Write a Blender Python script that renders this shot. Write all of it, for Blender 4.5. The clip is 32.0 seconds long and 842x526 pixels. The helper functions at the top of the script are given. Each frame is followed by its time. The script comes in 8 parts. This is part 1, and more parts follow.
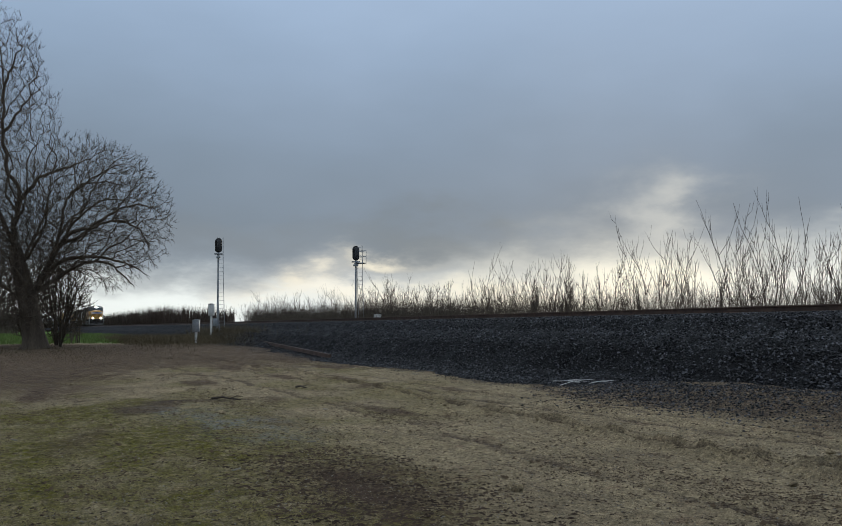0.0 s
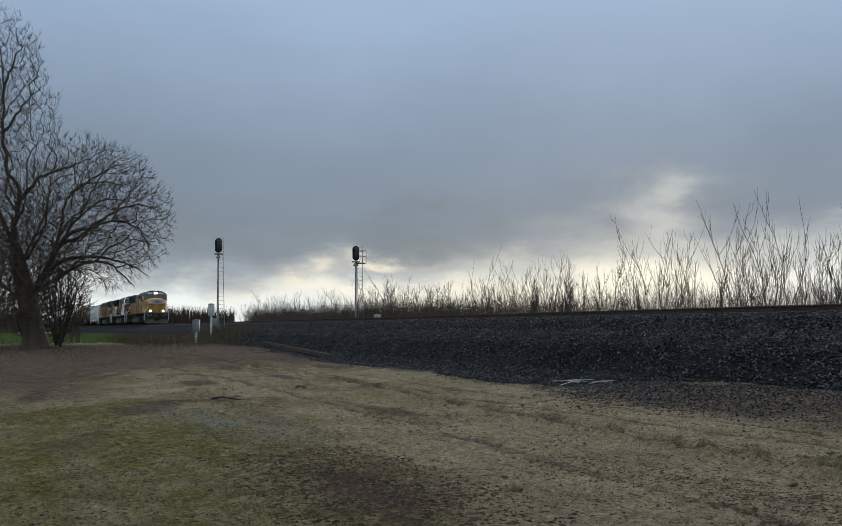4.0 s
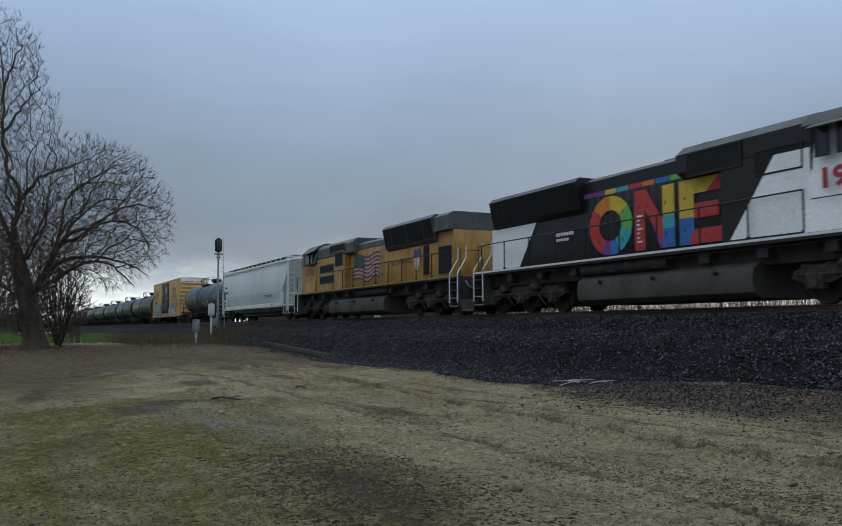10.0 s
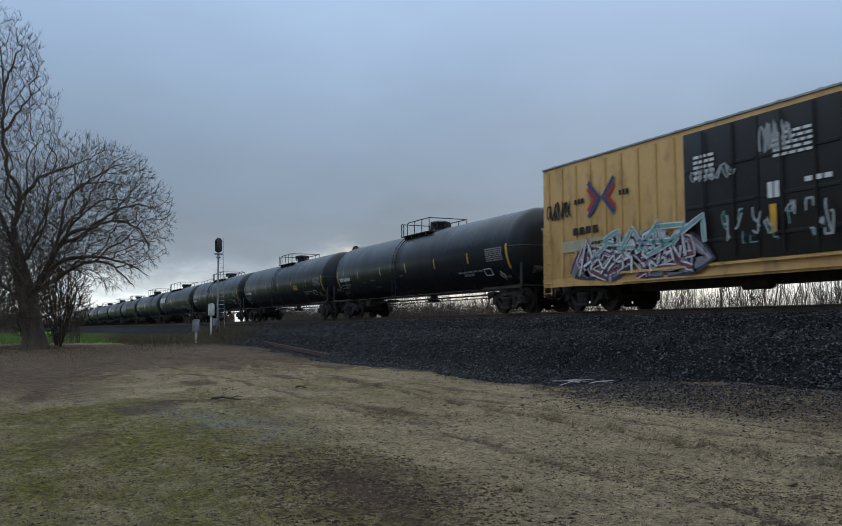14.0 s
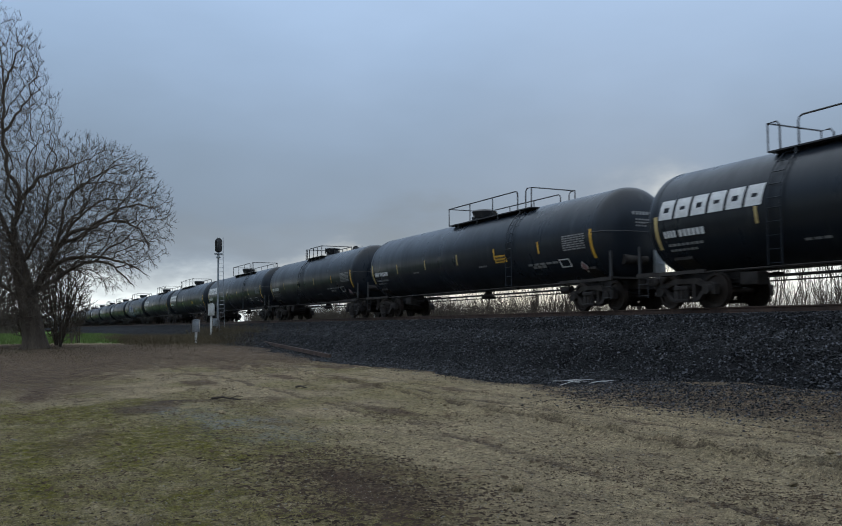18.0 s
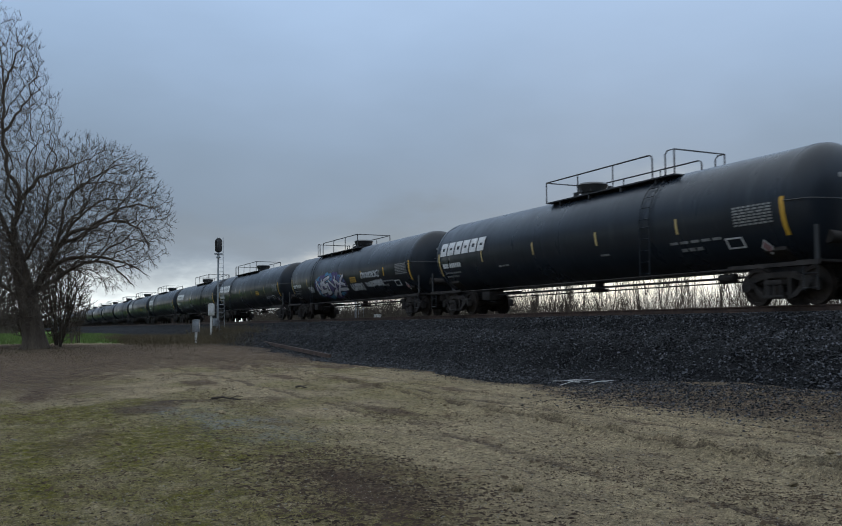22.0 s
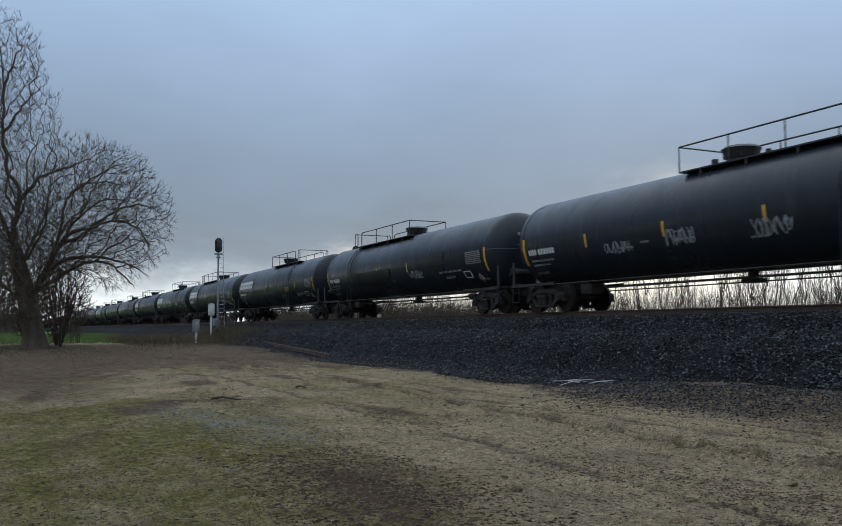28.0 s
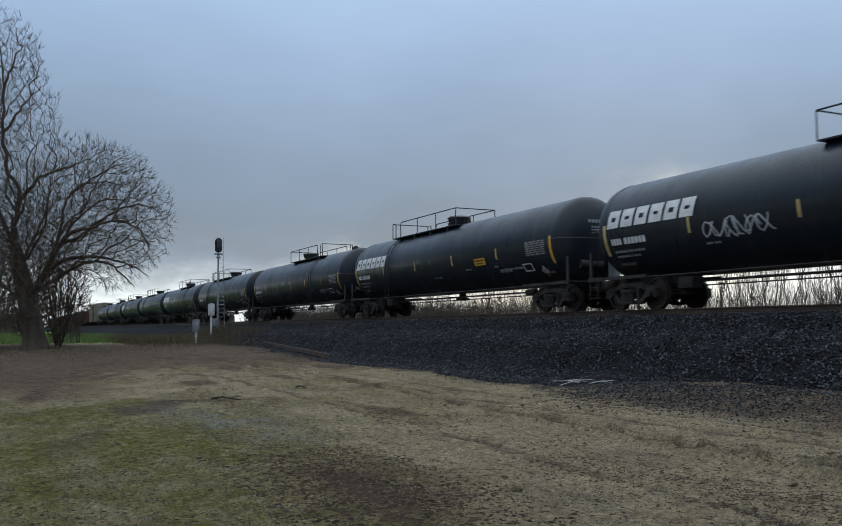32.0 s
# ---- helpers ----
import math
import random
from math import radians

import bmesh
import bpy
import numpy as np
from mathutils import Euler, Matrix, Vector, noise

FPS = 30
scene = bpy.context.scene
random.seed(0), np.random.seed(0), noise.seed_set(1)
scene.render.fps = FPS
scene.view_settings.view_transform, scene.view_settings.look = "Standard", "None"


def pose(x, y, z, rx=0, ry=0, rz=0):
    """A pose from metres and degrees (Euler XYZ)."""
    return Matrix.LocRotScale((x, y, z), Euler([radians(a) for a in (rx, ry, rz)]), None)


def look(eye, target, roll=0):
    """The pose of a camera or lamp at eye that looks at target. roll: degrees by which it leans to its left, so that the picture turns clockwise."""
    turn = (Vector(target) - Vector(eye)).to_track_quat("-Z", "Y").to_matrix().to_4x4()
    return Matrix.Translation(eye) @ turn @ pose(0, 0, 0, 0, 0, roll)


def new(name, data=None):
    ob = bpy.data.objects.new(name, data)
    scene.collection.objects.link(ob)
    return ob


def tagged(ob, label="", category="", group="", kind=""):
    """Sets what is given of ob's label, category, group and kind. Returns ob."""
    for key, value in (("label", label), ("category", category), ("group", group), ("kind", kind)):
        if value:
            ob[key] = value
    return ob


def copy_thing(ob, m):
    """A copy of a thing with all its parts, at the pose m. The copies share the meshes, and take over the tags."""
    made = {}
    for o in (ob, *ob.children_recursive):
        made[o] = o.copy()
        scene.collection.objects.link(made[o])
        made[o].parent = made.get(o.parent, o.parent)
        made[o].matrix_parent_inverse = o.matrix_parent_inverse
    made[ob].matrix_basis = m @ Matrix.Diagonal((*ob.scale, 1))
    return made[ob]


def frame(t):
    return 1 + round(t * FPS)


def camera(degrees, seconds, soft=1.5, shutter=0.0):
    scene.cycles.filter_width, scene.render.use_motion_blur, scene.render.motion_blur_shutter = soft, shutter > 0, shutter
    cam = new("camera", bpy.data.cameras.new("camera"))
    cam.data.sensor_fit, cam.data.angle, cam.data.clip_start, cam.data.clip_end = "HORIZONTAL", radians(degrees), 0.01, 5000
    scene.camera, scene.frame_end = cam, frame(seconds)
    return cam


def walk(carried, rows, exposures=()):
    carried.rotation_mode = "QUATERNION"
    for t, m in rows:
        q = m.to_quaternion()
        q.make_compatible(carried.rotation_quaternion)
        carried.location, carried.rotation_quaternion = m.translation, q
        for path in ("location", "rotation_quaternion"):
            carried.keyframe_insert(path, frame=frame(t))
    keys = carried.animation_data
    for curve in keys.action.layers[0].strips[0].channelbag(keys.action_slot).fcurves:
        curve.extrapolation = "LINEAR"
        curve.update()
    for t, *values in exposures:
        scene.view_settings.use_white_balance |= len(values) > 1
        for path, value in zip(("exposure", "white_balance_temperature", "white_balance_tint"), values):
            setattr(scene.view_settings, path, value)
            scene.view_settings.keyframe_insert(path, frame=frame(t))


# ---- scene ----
EYE = 1.5            # height of the lens over the ground beside it
RAIL = 2.0           # top of the rails
TRACK_Y = 18.3       # centre line of the track, which runs along x
SPEED = 22.575       # metres a second, towards +x
yaw, pitch = radians(25.574), radians(4.244)
AIM = (-math.cos(yaw) * math.cos(pitch), math.sin(yaw) * math.cos(pitch), EYE + math.sin(pitch))
cam = camera(52.21, 32.0, soft=0.95, shutter=0.12)
walk(cam, [(0.0, look((0, 0, EYE), AIM, -0.213)), (32.0, look((0, 0, EYE), AIM, -0.213))],
     exposures=[(0.0, -0.02, 6360, 10), (6.0, -0.02, 6360, 10), (8.0, 0.0, 6340, 10), (9.5, 0.15, 6220, 10), (13.0, 0.22, 6130, 10), (32.0, 0.24, 6130, 10)])

# ---- world and sun ----
GLOW = Vector((-0.757, 0.645, 0.10)).normalized()     # where the sun stands behind the clouds


def build_world():
    world = bpy.data.worlds.new("overcast_evening")
    scene.world = world
    world.use_nodes = True
    nt = world.node_tree
    nt.nodes.clear()
    N, L = nt.nodes.new, nt.links.new

    def math_node(op, a, b=None, clamp=False):
        n = N("ShaderNodeMath")
        n.operation, n.use_clamp = op, clamp
        for i, v in enumerate((a, b)):
            if v is None:
                continue
            if isinstance(v, (int, float)):
                n.inputs[i].default_value = v
            else:
                L(v, n.inputs[i])
        return n.outputs[0]

    def mix(f, a, b, kind="MIX"):
        n = N("ShaderNodeMix")
        n.data_type, n.blend_type = "RGBA", kind
        for i, v in ((0, f), (6, a), (7, b)):
            if isinstance(v, (int, float)):
                n.inputs[i].default_value = v
            elif isinstance(v, tuple):
                n.inputs[i].default_value = (*v, 1)
            else:
                L(v, n.inputs[i])
        return n.outputs[2]

    def ramp(v, stops):
        n = N("ShaderNodeValToRGB")
        el = n.color_ramp.elements
        while len(el) < len(stops):
            el.new(0.5)
        for e, (p, c) in zip(el, stops):
            e.position, e.color = p, (*c, 1)
        L(v, n.inputs[0])
        return n.outputs[0]

    geo = N("ShaderNodeTexCoord").outputs["Generated"]
    sep = N("ShaderNodeSeparateXYZ")
    L(geo, sep.inputs[0])
    z = sep.outputs[2]
    # soft cloud noise, flattened towards the horizon
    def clouds(sx, sz, scale, detail, off=0.0):
        m = N("ShaderNodeMapping")
        m.inputs["Scale"].default_value = (sx, sx, sz)
        m.inputs["Location"].default_value = (off, off * 0.7, 0)
        L(geo, m.inputs[0])
        n = N("ShaderNodeTexNoise")
        n.inputs["Scale"].default_value, n.inputs["Detail"].default_value = scale, detail
        n.inputs["Roughness"].default_value = 0.55
        L(m.outputs[0], n.inputs[0])
        return n.outputs[0]

    big = clouds(1.0, 2.6, 2.4, 3)
    wisps = clouds(1.0, 3.0, 6.5, 7, 3.1)
    veils = clouds(1.0, 1.6, 2.6, 3, 8.4)
    curl, fray = clouds(1.0, 1.8, 9.0, 9, 5.3), clouds(1.0, 2.4, 15.0, 9, 21.0)
    dot = N("ShaderNodeVectorMath")
    dot.operation = "DOT_PRODUCT"
    L(geo, dot.inputs[0])
    dot.inputs[1].default_value = GLOW
    facing = math_node("MAXIMUM", dot.outputs["Value"], 0.0)
    # height in the sky, unsettled by the clouds
    zz = math_node("ADD", z, math_node("MULTIPLY", math_node("SUBTRACT", big, 0.5), 0.060))
    zz = math_node("ADD", zz, math_node("MULTIPLY", math_node("SUBTRACT", wisps, 0.5), 0.045))
    col = ramp(zz, SKY_STOPS)
    # faint veils higher up, paler towards the bright side
    side = math_node("MULTIPLY", math_node("POWER", facing, 4.0), math_node("MULTIPLY", veils, 0.52))
    col = mix(side, col, (0.50, 0.60, 0.75))
    # torn breaks and dark bellies of the cloud layer: bearing, height, their spreads, strength, colour
    bearing = math_node("ARCTAN2", sep.outputs[1], math_node("MULTIPLY", sep.outputs[0], -1.0))
    bu = math_node("ADD", bearing, math_node("MULTIPLY", math_node("SUBTRACT", curl, 0.5), 0.22))
    bu = math_node("ADD", bu, math_node("MULTIPLY", math_node("SUBTRACT", fray, 0.5), 0.10))
    bv = math_node("ADD", z, math_node("MULTIPLY", math_node("SUBTRACT", wisps, 0.5), 0.10))
    bv = math_node("ADD", bv, math_node("MULTIPLY", math_node("SUBTRACT", fray, 0.5), 0.045))
    for u0, v0, su, sv, gain, tint in CLOUD_BREAKS:
        du = math_node("POWER", math_node("ABSOLUTE", math_node("DIVIDE", math_node("SUBTRACT", bu, u0), su)), 2.0)
        dv = math_node("POWER", math_node("ABSOLUTE", math_node("DIVIDE", math_node("SUBTRACT", bv, v0), sv)), 2.0)
        mask = math_node("POWER", 2.718, math_node("MULTIPLY", math_node("ADD", du, dv), -1.0))
        col = mix(math_node("MULTIPLY", mask, gain, True), col, tint)
    sky = N("ShaderNodeTexSky")
    sky.sky_type, sky.sun_disc = "NISHITA", False
    sky.sun_elevation, sky.sun_rotation = radians(5.5), math.atan2(GLOW.x, GLOW.y)
    clear = N("ShaderNodeMix")
    clear.data_type, clear.blend_type = "RGBA", "MULTIPLY"
    clear.inputs[0].default_value = 1.0
    L(sky.outputs[0], clear.inputs[6])
    clear.inputs[7].default_value = (0.02, 0.02, 0.02, 1)
    bg = N("ShaderNodeBackground")
    L(mix(0.94, clear.outputs[2], col), bg.inputs[0])
    bg.inputs[1].default_value = 1.0
    out = N("ShaderNodeOutputWorld")
    L(bg.outputs[0], out.inputs[0])


CLOUD_BREAKS = [(0.23, 0.095, 0.12, 0.028, 0.6, (0.235, 0.265, 0.29)), (0.48, 0.100, 0.13, 0.030, 0.7, (0.205, 0.235, 0.255)), (0.15, 0.026, 0.22, 0.022, 0.92, (1.0, 1.05, 1.0)),
                (0.30, 0.050, 0.055, 0.018, 0.85, (0.98, 0.90, 0.72)), (0.405, 0.076, 0.050, 0.011, 0.9, (1.0, 0.92, 0.73)), (0.37, 0.036, 0.09, 0.014, 0.85, (1.08, 1.03, 0.88)),
                (0.72, 0.122, 0.055, 0.034, 0.62, (0.74, 0.74, 0.68)), (0.70, 0.048, 0.17, 0.040, 0.92, (1.16, 1.11, 0.91)), (0.90, 0.045, 0.14, 0.038, 0.80, (1.02, 1.03, 0.95)),
                (0.53, 0.028, 0.12, 0.017, 0.85, (1.05, 0.99, 0.80))]
SKY_STOPS = [(0.0, (0.86, 0.91, 0.88)), (0.025, (0.86, 0.86, 0.79)), (0.05, (0.50, 0.525, 0.51)), (0.08, (0.250, 0.29, 0.320)), (0.125, (0.180, 0.222, 0.260)),
             (0.20, (0.205, 0.266, 0.335)), (0.30, (0.300, 0.400, 0.535)), (0.40, (0.41, 0.545, 0.735)), (0.55, (0.66, 0.80, 0.96)), (0.8, (1.15, 1.26, 1.36)), (1.0, (1.35, 1.45, 1.52))]
build_world()
sun = new("sun", bpy.data.lights.new("sun", "SUN"))
sun.data.energy, sun.data.angle, sun.data.color = 0.6, radians(14), (1.0, 0.9, 0.76)
sun.matrix_world = look(GLOW * 100, (0, 0, 0))


# ---- materials ----
def material(name, base, other=None, rough=0.8, metal=0.0, scale=3.0, fine=40.0, bump=0.2, dirt=None, dirt_amount=0.0,
             emit=None, power=0.0, stretch=(1, 1, 1), spread=0.0, bump_dist=0.01, world_space=False, gloss=0.5, islands=0.0, grain=0.55):
    """A procedural surface: two colours mixed by a coarse and a fine noise, dirt patches, fine relief."""
    m = bpy.data.materials.new(name)
    m.use_nodes = True
    nt = m.node_tree
    N, L = nt.nodes.new, nt.links.new
    bsdf = nt.nodes["Principled BSDF"]
    bsdf.inputs["Roughness"].default_value, bsdf.inputs["Metallic"].default_value = rough, metal
    bsdf.inputs["Specular IOR Level"].default_value = gloss
    if emit:
        bsdf.inputs["Emission Color"].default_value = (*emit, 1)
        bsdf.inputs["Emission Strength"].default_value = power
        bsdf.inputs["Base Color"].default_value = (*base, 1)
        return m
    other = other or tuple(c * 0.75 for c in base)
    if world_space:
        src = N("ShaderNodeNewGeometry").outputs["Position"]
    else:
        src = N("ShaderNodeTexCoord").outputs["Object"]
    mp = N("ShaderNodeMapping")
    mp.inputs["Scale"].default_value = stretch
    L(src, mp.inputs[0])
    vec = mp.outputs[0]

    def noise_tex(s, d, r=0.6):
        n = N("ShaderNodeTexNoise")
        n.inputs["Scale"].default_value, n.inputs["Detail"].default_value, n.inputs["Roughness"].default_value = s, d, r
        L(vec, n.inputs[0])
        return n.outputs[0]

    def mixed(f, a, b):
        n = N("ShaderNodeMix")
        n.data_type = "RGBA"
        L(f, n.inputs[0])
        for i, v in ((6, a), (7, b)):
            if isinstance(v, tuple):
                n.inputs[i].default_value = (*v, 1)
            else:
                L(v, n.inputs[i])
        return n.outputs[2]

    def band(f, lo, hi, a=0.0, b=1.0):
        n = N("ShaderNodeMapRange")
        L(f, n.inputs[0])
        for i, v in zip((1, 2, 3, 4), (lo, hi, a, b)):
            n.inputs[i].default_value = v
        return n.outputs[0]

    coarse, small = noise_tex(scale, 5), noise_tex(fine, 3)
    col = mixed(band(coarse, 0.35, 0.65), base, other)
    col = mixed(band(small, 0.4, 0.75, 0, grain), col, tuple(c * 0.6 for c in other))
    if dirt:
        col = mixed(band(noise_tex(scale * 2.7, 6, 0.7), 0.62 - dirt_amount * 0.3, 0.72, 0, 0.85), col, dirt)
    if spread:
        info = N("ShaderNodeObjectInfo")
        hsv = N("ShaderNodeHueSaturation")
        L(band(info.outputs["Random"], 0, 1, 1 - spread, 1 + spread), hsv.inputs["Value"])
        L(col, hsv.inputs["Color"])
        col = hsv.outputs[0]
    if islands:
        hsv = N("ShaderNodeHueSaturation")
        L(band(N("ShaderNodeNewGeometry").outputs["Random Per Island"], 0.6, 1, 1 - islands * 0.25, 1 + islands * 2.2), hsv.inputs["Value"])
        L(col, hsv.inputs["Color"])
        col = hsv.outputs[0]
    L(col, bsdf.inputs["Base Color"])
    L(band(coarse, 0.3, 0.7, max(rough - 0.1, 0.03), min(rough + 0.1, 1)), bsdf.inputs["Roughness"])
    if bump:
        b = N("ShaderNodeBump")
        b.inputs["Strength"].default_value, b.inputs["Distance"].default_value = bump, bump_dist
        L(small, b.inputs["Height"])
        L(b.outputs[0], bsdf.inputs["Normal"])
    return m


def ground_material():
    """Bare earth with moss, leaf litter, gravel and wheel-worn streaks."""
    m = bpy.data.materials.new("earth_and_moss")
    m.use_nodes = True
    nt = m.node_tree
    N, L = nt.nodes.new, nt.links.new
    bsdf = nt.nodes["Principled BSDF"]
    bsdf.inputs["Roughness"].default_value = 0.95
    bsdf.inputs["Specular IOR Level"].default_value = 0.1
    pos = N("ShaderNodeNewGeometry").outputs["Position"]

    def noise_tex(s, d, r=0.6, stretch=(1, 1, 1), turn=0.0, off=0.0):
        mp = N("ShaderNodeMapping")
        mp.inputs["Scale"].default_value, mp.inputs["Rotation"].default_value = stretch, (0, 0, turn)
        mp.inputs["Location"].default_value = (off, off, 0)
        L(pos, mp.inputs[0])
        n = N("ShaderNodeTexNoise")
        n.inputs["Scale"].default_value, n.inputs["Detail"].default_value, n.inputs["Roughness"].default_value = s, d, r
        L(mp.outputs[0], n.inputs[0])
        return n.outputs[0]

    def band(f, lo, hi, a=0.0, b=1.0):
        n = N("ShaderNodeMapRange")
        n.interpolation_type = "SMOOTHSTEP"
        L(f, n.inputs[0])
        for i, v in zip((1, 2, 3, 4), (lo, hi, a, b)):
            n.inputs[i].default_value = v
        return n.outputs[0]

    def mixed(f, a, b):
        n = N("ShaderNodeMix")
        n.data_type = "RGBA"
        L(f, n.inputs[0])
        for i, v in ((6, a), (7, b)):
            if isinstance(v, tuple):
                n.inputs[i].default_value = (*v, 1)
            else:
                L(v, n.inputs[i])
        return n.outputs[2]

    def times(a, b):
        n = N("ShaderNodeMath")
        n.operation, n.use_clamp = "MULTIPLY", True
        L(a, n.inputs[0])
        L(b, n.inputs[1])
        return n.outputs[0]

    def plus(a, k, b):
        n = N("ShaderNodeMath")
        n.operation = "MULTIPLY_ADD"
        L(b, n.inputs[0])
        n.inputs[1].default_value = k
        L(a, n.inputs[2])
        return n.outputs[0]

    sep = N("ShaderNodeSeparateXYZ")
    L(pos, sep.inputs[0])
    def field(name):
        n = N("ShaderNodeAttribute")
        n.attribute_name = name
        return n.outputs["Fac"]

    def shaded(c, f, lo, hi, a, b):
        n = N("ShaderNodeHueSaturation")
        L(c, n.inputs["Color"])
        L(band(f, lo, hi, a, b), n.inputs["Value"])
        return n.outputs[0]

    fine, grit = noise_tex(24, 6, 0.78), noise_tex(85, 4, 0.8)
    blot, clump = noise_tex(0.55, 5, 0.65), noise_tex(5.0, 8, 0.80)
    patch, worn = noise_tex(1.7, 8, 0.74, off=3.0), noise_tex(11.0, 7, 0.80, off=11.0)
    streak = noise_tex(2.0, 7, 0.78, (0.25, 1.5, 1), radians(-4), 7.0)
    col = mixed(band(blot, 0.35, 0.65), (0.282, 0.227, 0.139), (0.216, 0.173, 0.106))
    col = mixed(band(patch, 0.50, 0.66, 0, 0.55), col, (0.150, 0.112, 0.072))
    col = mixed(band(noise_tex(1.1, 7, 0.75, off=41.0), 0.56, 0.68, 0, 0.5), col, (0.150, 0.082, 0.052))
    col = mixed(band(streak, 0.50, 0.64, 0, 0.5), col, (0.110, 0.082, 0.056))
    green = mixed(band(noise_tex(9.0, 6, 0.8, off=31.0), 0.38, 0.62), (0.114, 0.104, 0.013), (0.074, 0.068, 0.016))
    col = mixed(times(field("moss"), band(clump, 0.34, 0.56, 0.25, 1.0)), col, green)
    col = mixed(times(field("litter"), band(clump, 0.30, 0.60, 0.5, 1.0)), col, (0.062, 0.041, 0.029))
    col = mixed(times(field("gravel"), band(worn, 0.40, 0.60)), col, (0.175, 0.180, 0.172))
    # dark soil; in ruts and streaks it also paints in the relief's shade
    col = mixed(times(field("mud_and_shade"), band(fine, 0.20, 0.60)), col, (0.056, 0.041, 0.031))
    col = shaded(col, worn, 0.34, 0.66, 1.30, 0.72)
    col = shaded(col, fine, 0.34, 0.66, 1.40, 0.62)
    col = mixed(band(worn, 0.58, 0.64, 0, 0.5), col, (0.062, 0.046, 0.034))
    col = mixed(band(noise_tex(38, 4, 0.75, off=5.0), 0.58, 0.63, 0, 0.8), col, (0.046, 0.035, 0.027))
    col = mixed(band(noise_tex(60, 3, 0.7, off=17.0), 0.63, 0.67, 0, 0.65), col, (0.42, 0.38, 0.31))
    col = shaded(col, grit, 0.36, 0.66, 1.36, 0.62)
    col = mixed(times(field("grass"), band(clump, 0.2, 0.45)), col, (0.080, 0.130, 0.030))
    L(col, bsdf.inputs["Base Color"])
    b = N("ShaderNodeBump")
    b.inputs["Strength"].default_value, b.inputs["Distance"].default_value = 1.0, 0.05
    L(plus(plus(worn, 0.7, fine), 0.3, grit), b.inputs["Height"])
    L(b.outputs[0], bsdf.inputs["Normal"])
    return m


EARTH = ground_material()
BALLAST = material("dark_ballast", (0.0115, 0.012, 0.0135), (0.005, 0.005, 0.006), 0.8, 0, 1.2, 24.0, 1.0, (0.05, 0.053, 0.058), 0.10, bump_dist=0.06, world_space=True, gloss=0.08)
STONE = material("ballast_stone", (0.030, 0.031, 0.036), (0.0105, 0.011, 0.0125), 0.6, 0, 3.0, 30.0, 0.4, world_space=True, gloss=0.18, islands=1.9)
RUST = material("rusty_rail", (0.075, 0.042, 0.028), (0.042, 0.026, 0.02), 0.75, 0.2, 4, 60, 0.3)
SHINE = material("worn_rail_head", (0.16, 0.14, 0.13), (0.10, 0.08, 0.07), 0.4, 0.8, 5, 60, 0.1)
TIE = material("weathered_tie", (0.075, 0.062, 0.052), (0.045, 0.037, 0.03), 0.9, 0, 4, 40, 0.5, spread=0.2, gloss=0.2)
BARK = material("grey_brown_bark", (0.100, 0.080, 0.060), (0.055, 0.043, 0.033), 0.95, 0, 2.0, 18.0, 0.9, stretch=(1, 1, 0.3), bump_dist=0.03, gloss=0.2)
TWIG = material("bare_twigs", (0.105, 0.086, 0.068), (0.066, 0.054, 0.042), 0.9, 0, 2, 20, 0, gloss=0.2)
SHOOT = material("orchard_shoots", (0.066, 0.048, 0.036), (0.042, 0.031, 0.025), 0.85, 0, 2, 20, 0, gloss=0.2)
WEED = material("dry_weeds", (0.135, 0.108, 0.066), (0.070, 0.058, 0.036), 0.95, 0, 1.5, 20, 0, gloss=0.1)
DRYBRUSH = material("dry_grey_brush", (0.125, 0.108, 0.085), (0.075, 0.063, 0.048), 0.9, 0, 1.5, 20, 0, gloss=0.15)
GRASS = material("green_grass", (0.115, 0.175, 0.045), (0.085, 0.115, 0.035), 0.9, 0, 0.8, 20, 0, gloss=0.2)
GALV = material("galvanised_steel", (0.34, 0.36, 0.38), (0.25, 0.27, 0.29), 0.5, 0.6, 3, 40, 0.1)
BLACK = material("black_paint", (0.020, 0.021, 0.024), (0.028, 0.028, 0.030), 0.5, 0, 3, 40, 0.1, gloss=0.35)
BOXWHITE = material("chalky_white_paint", (0.62, 0.63, 0.62), (0.48, 0.48, 0.46), 0.6, 0, 3, 30, 0.1, (0.25, 0.2, 0.15), 0.1)
TANKBLACK = material("black_tank_paint", (0.0170, 0.0218, 0.0290), (0.0125, 0.0160, 0.0218), 0.31, 0, 0.55, 2.2, 0.10, (0.034, 0.037, 0.042), 0.16, spread=0.2, gloss=0.25, grain=0.2, stretch=(1.6, 1, 0.3), bump_dist=0.05)
TANKBLUE = material("faded_blue_grey_tank_paint", (0.049, 0.066, 0.083), (0.029, 0.038, 0.050), 0.5, 0, 0.8, 12, 0.1, (0.020, 0.022, 0.026), 0.4, stretch=(1, 1, 0.5))
UNDER = material("grimy_running_gear", (0.046, 0.040, 0.037), (0.024, 0.021, 0.020), 0.8, 0.1, 3, 30, 0.3, (0.05, 0.036, 0.026), 0.2, gloss=0.25)
WHEEL = material("wheel_steel", (0.048, 0.037, 0.031), (0.028, 0.022, 0.019), 0.6, 0.5, 4, 40, 0.2, gloss=0.3)
STRIPE = material("yellow_reflector", (0.62, 0.36, 0.03), (0.5, 0.28, 0.03), 0.45, 0, 3, 30, 0)
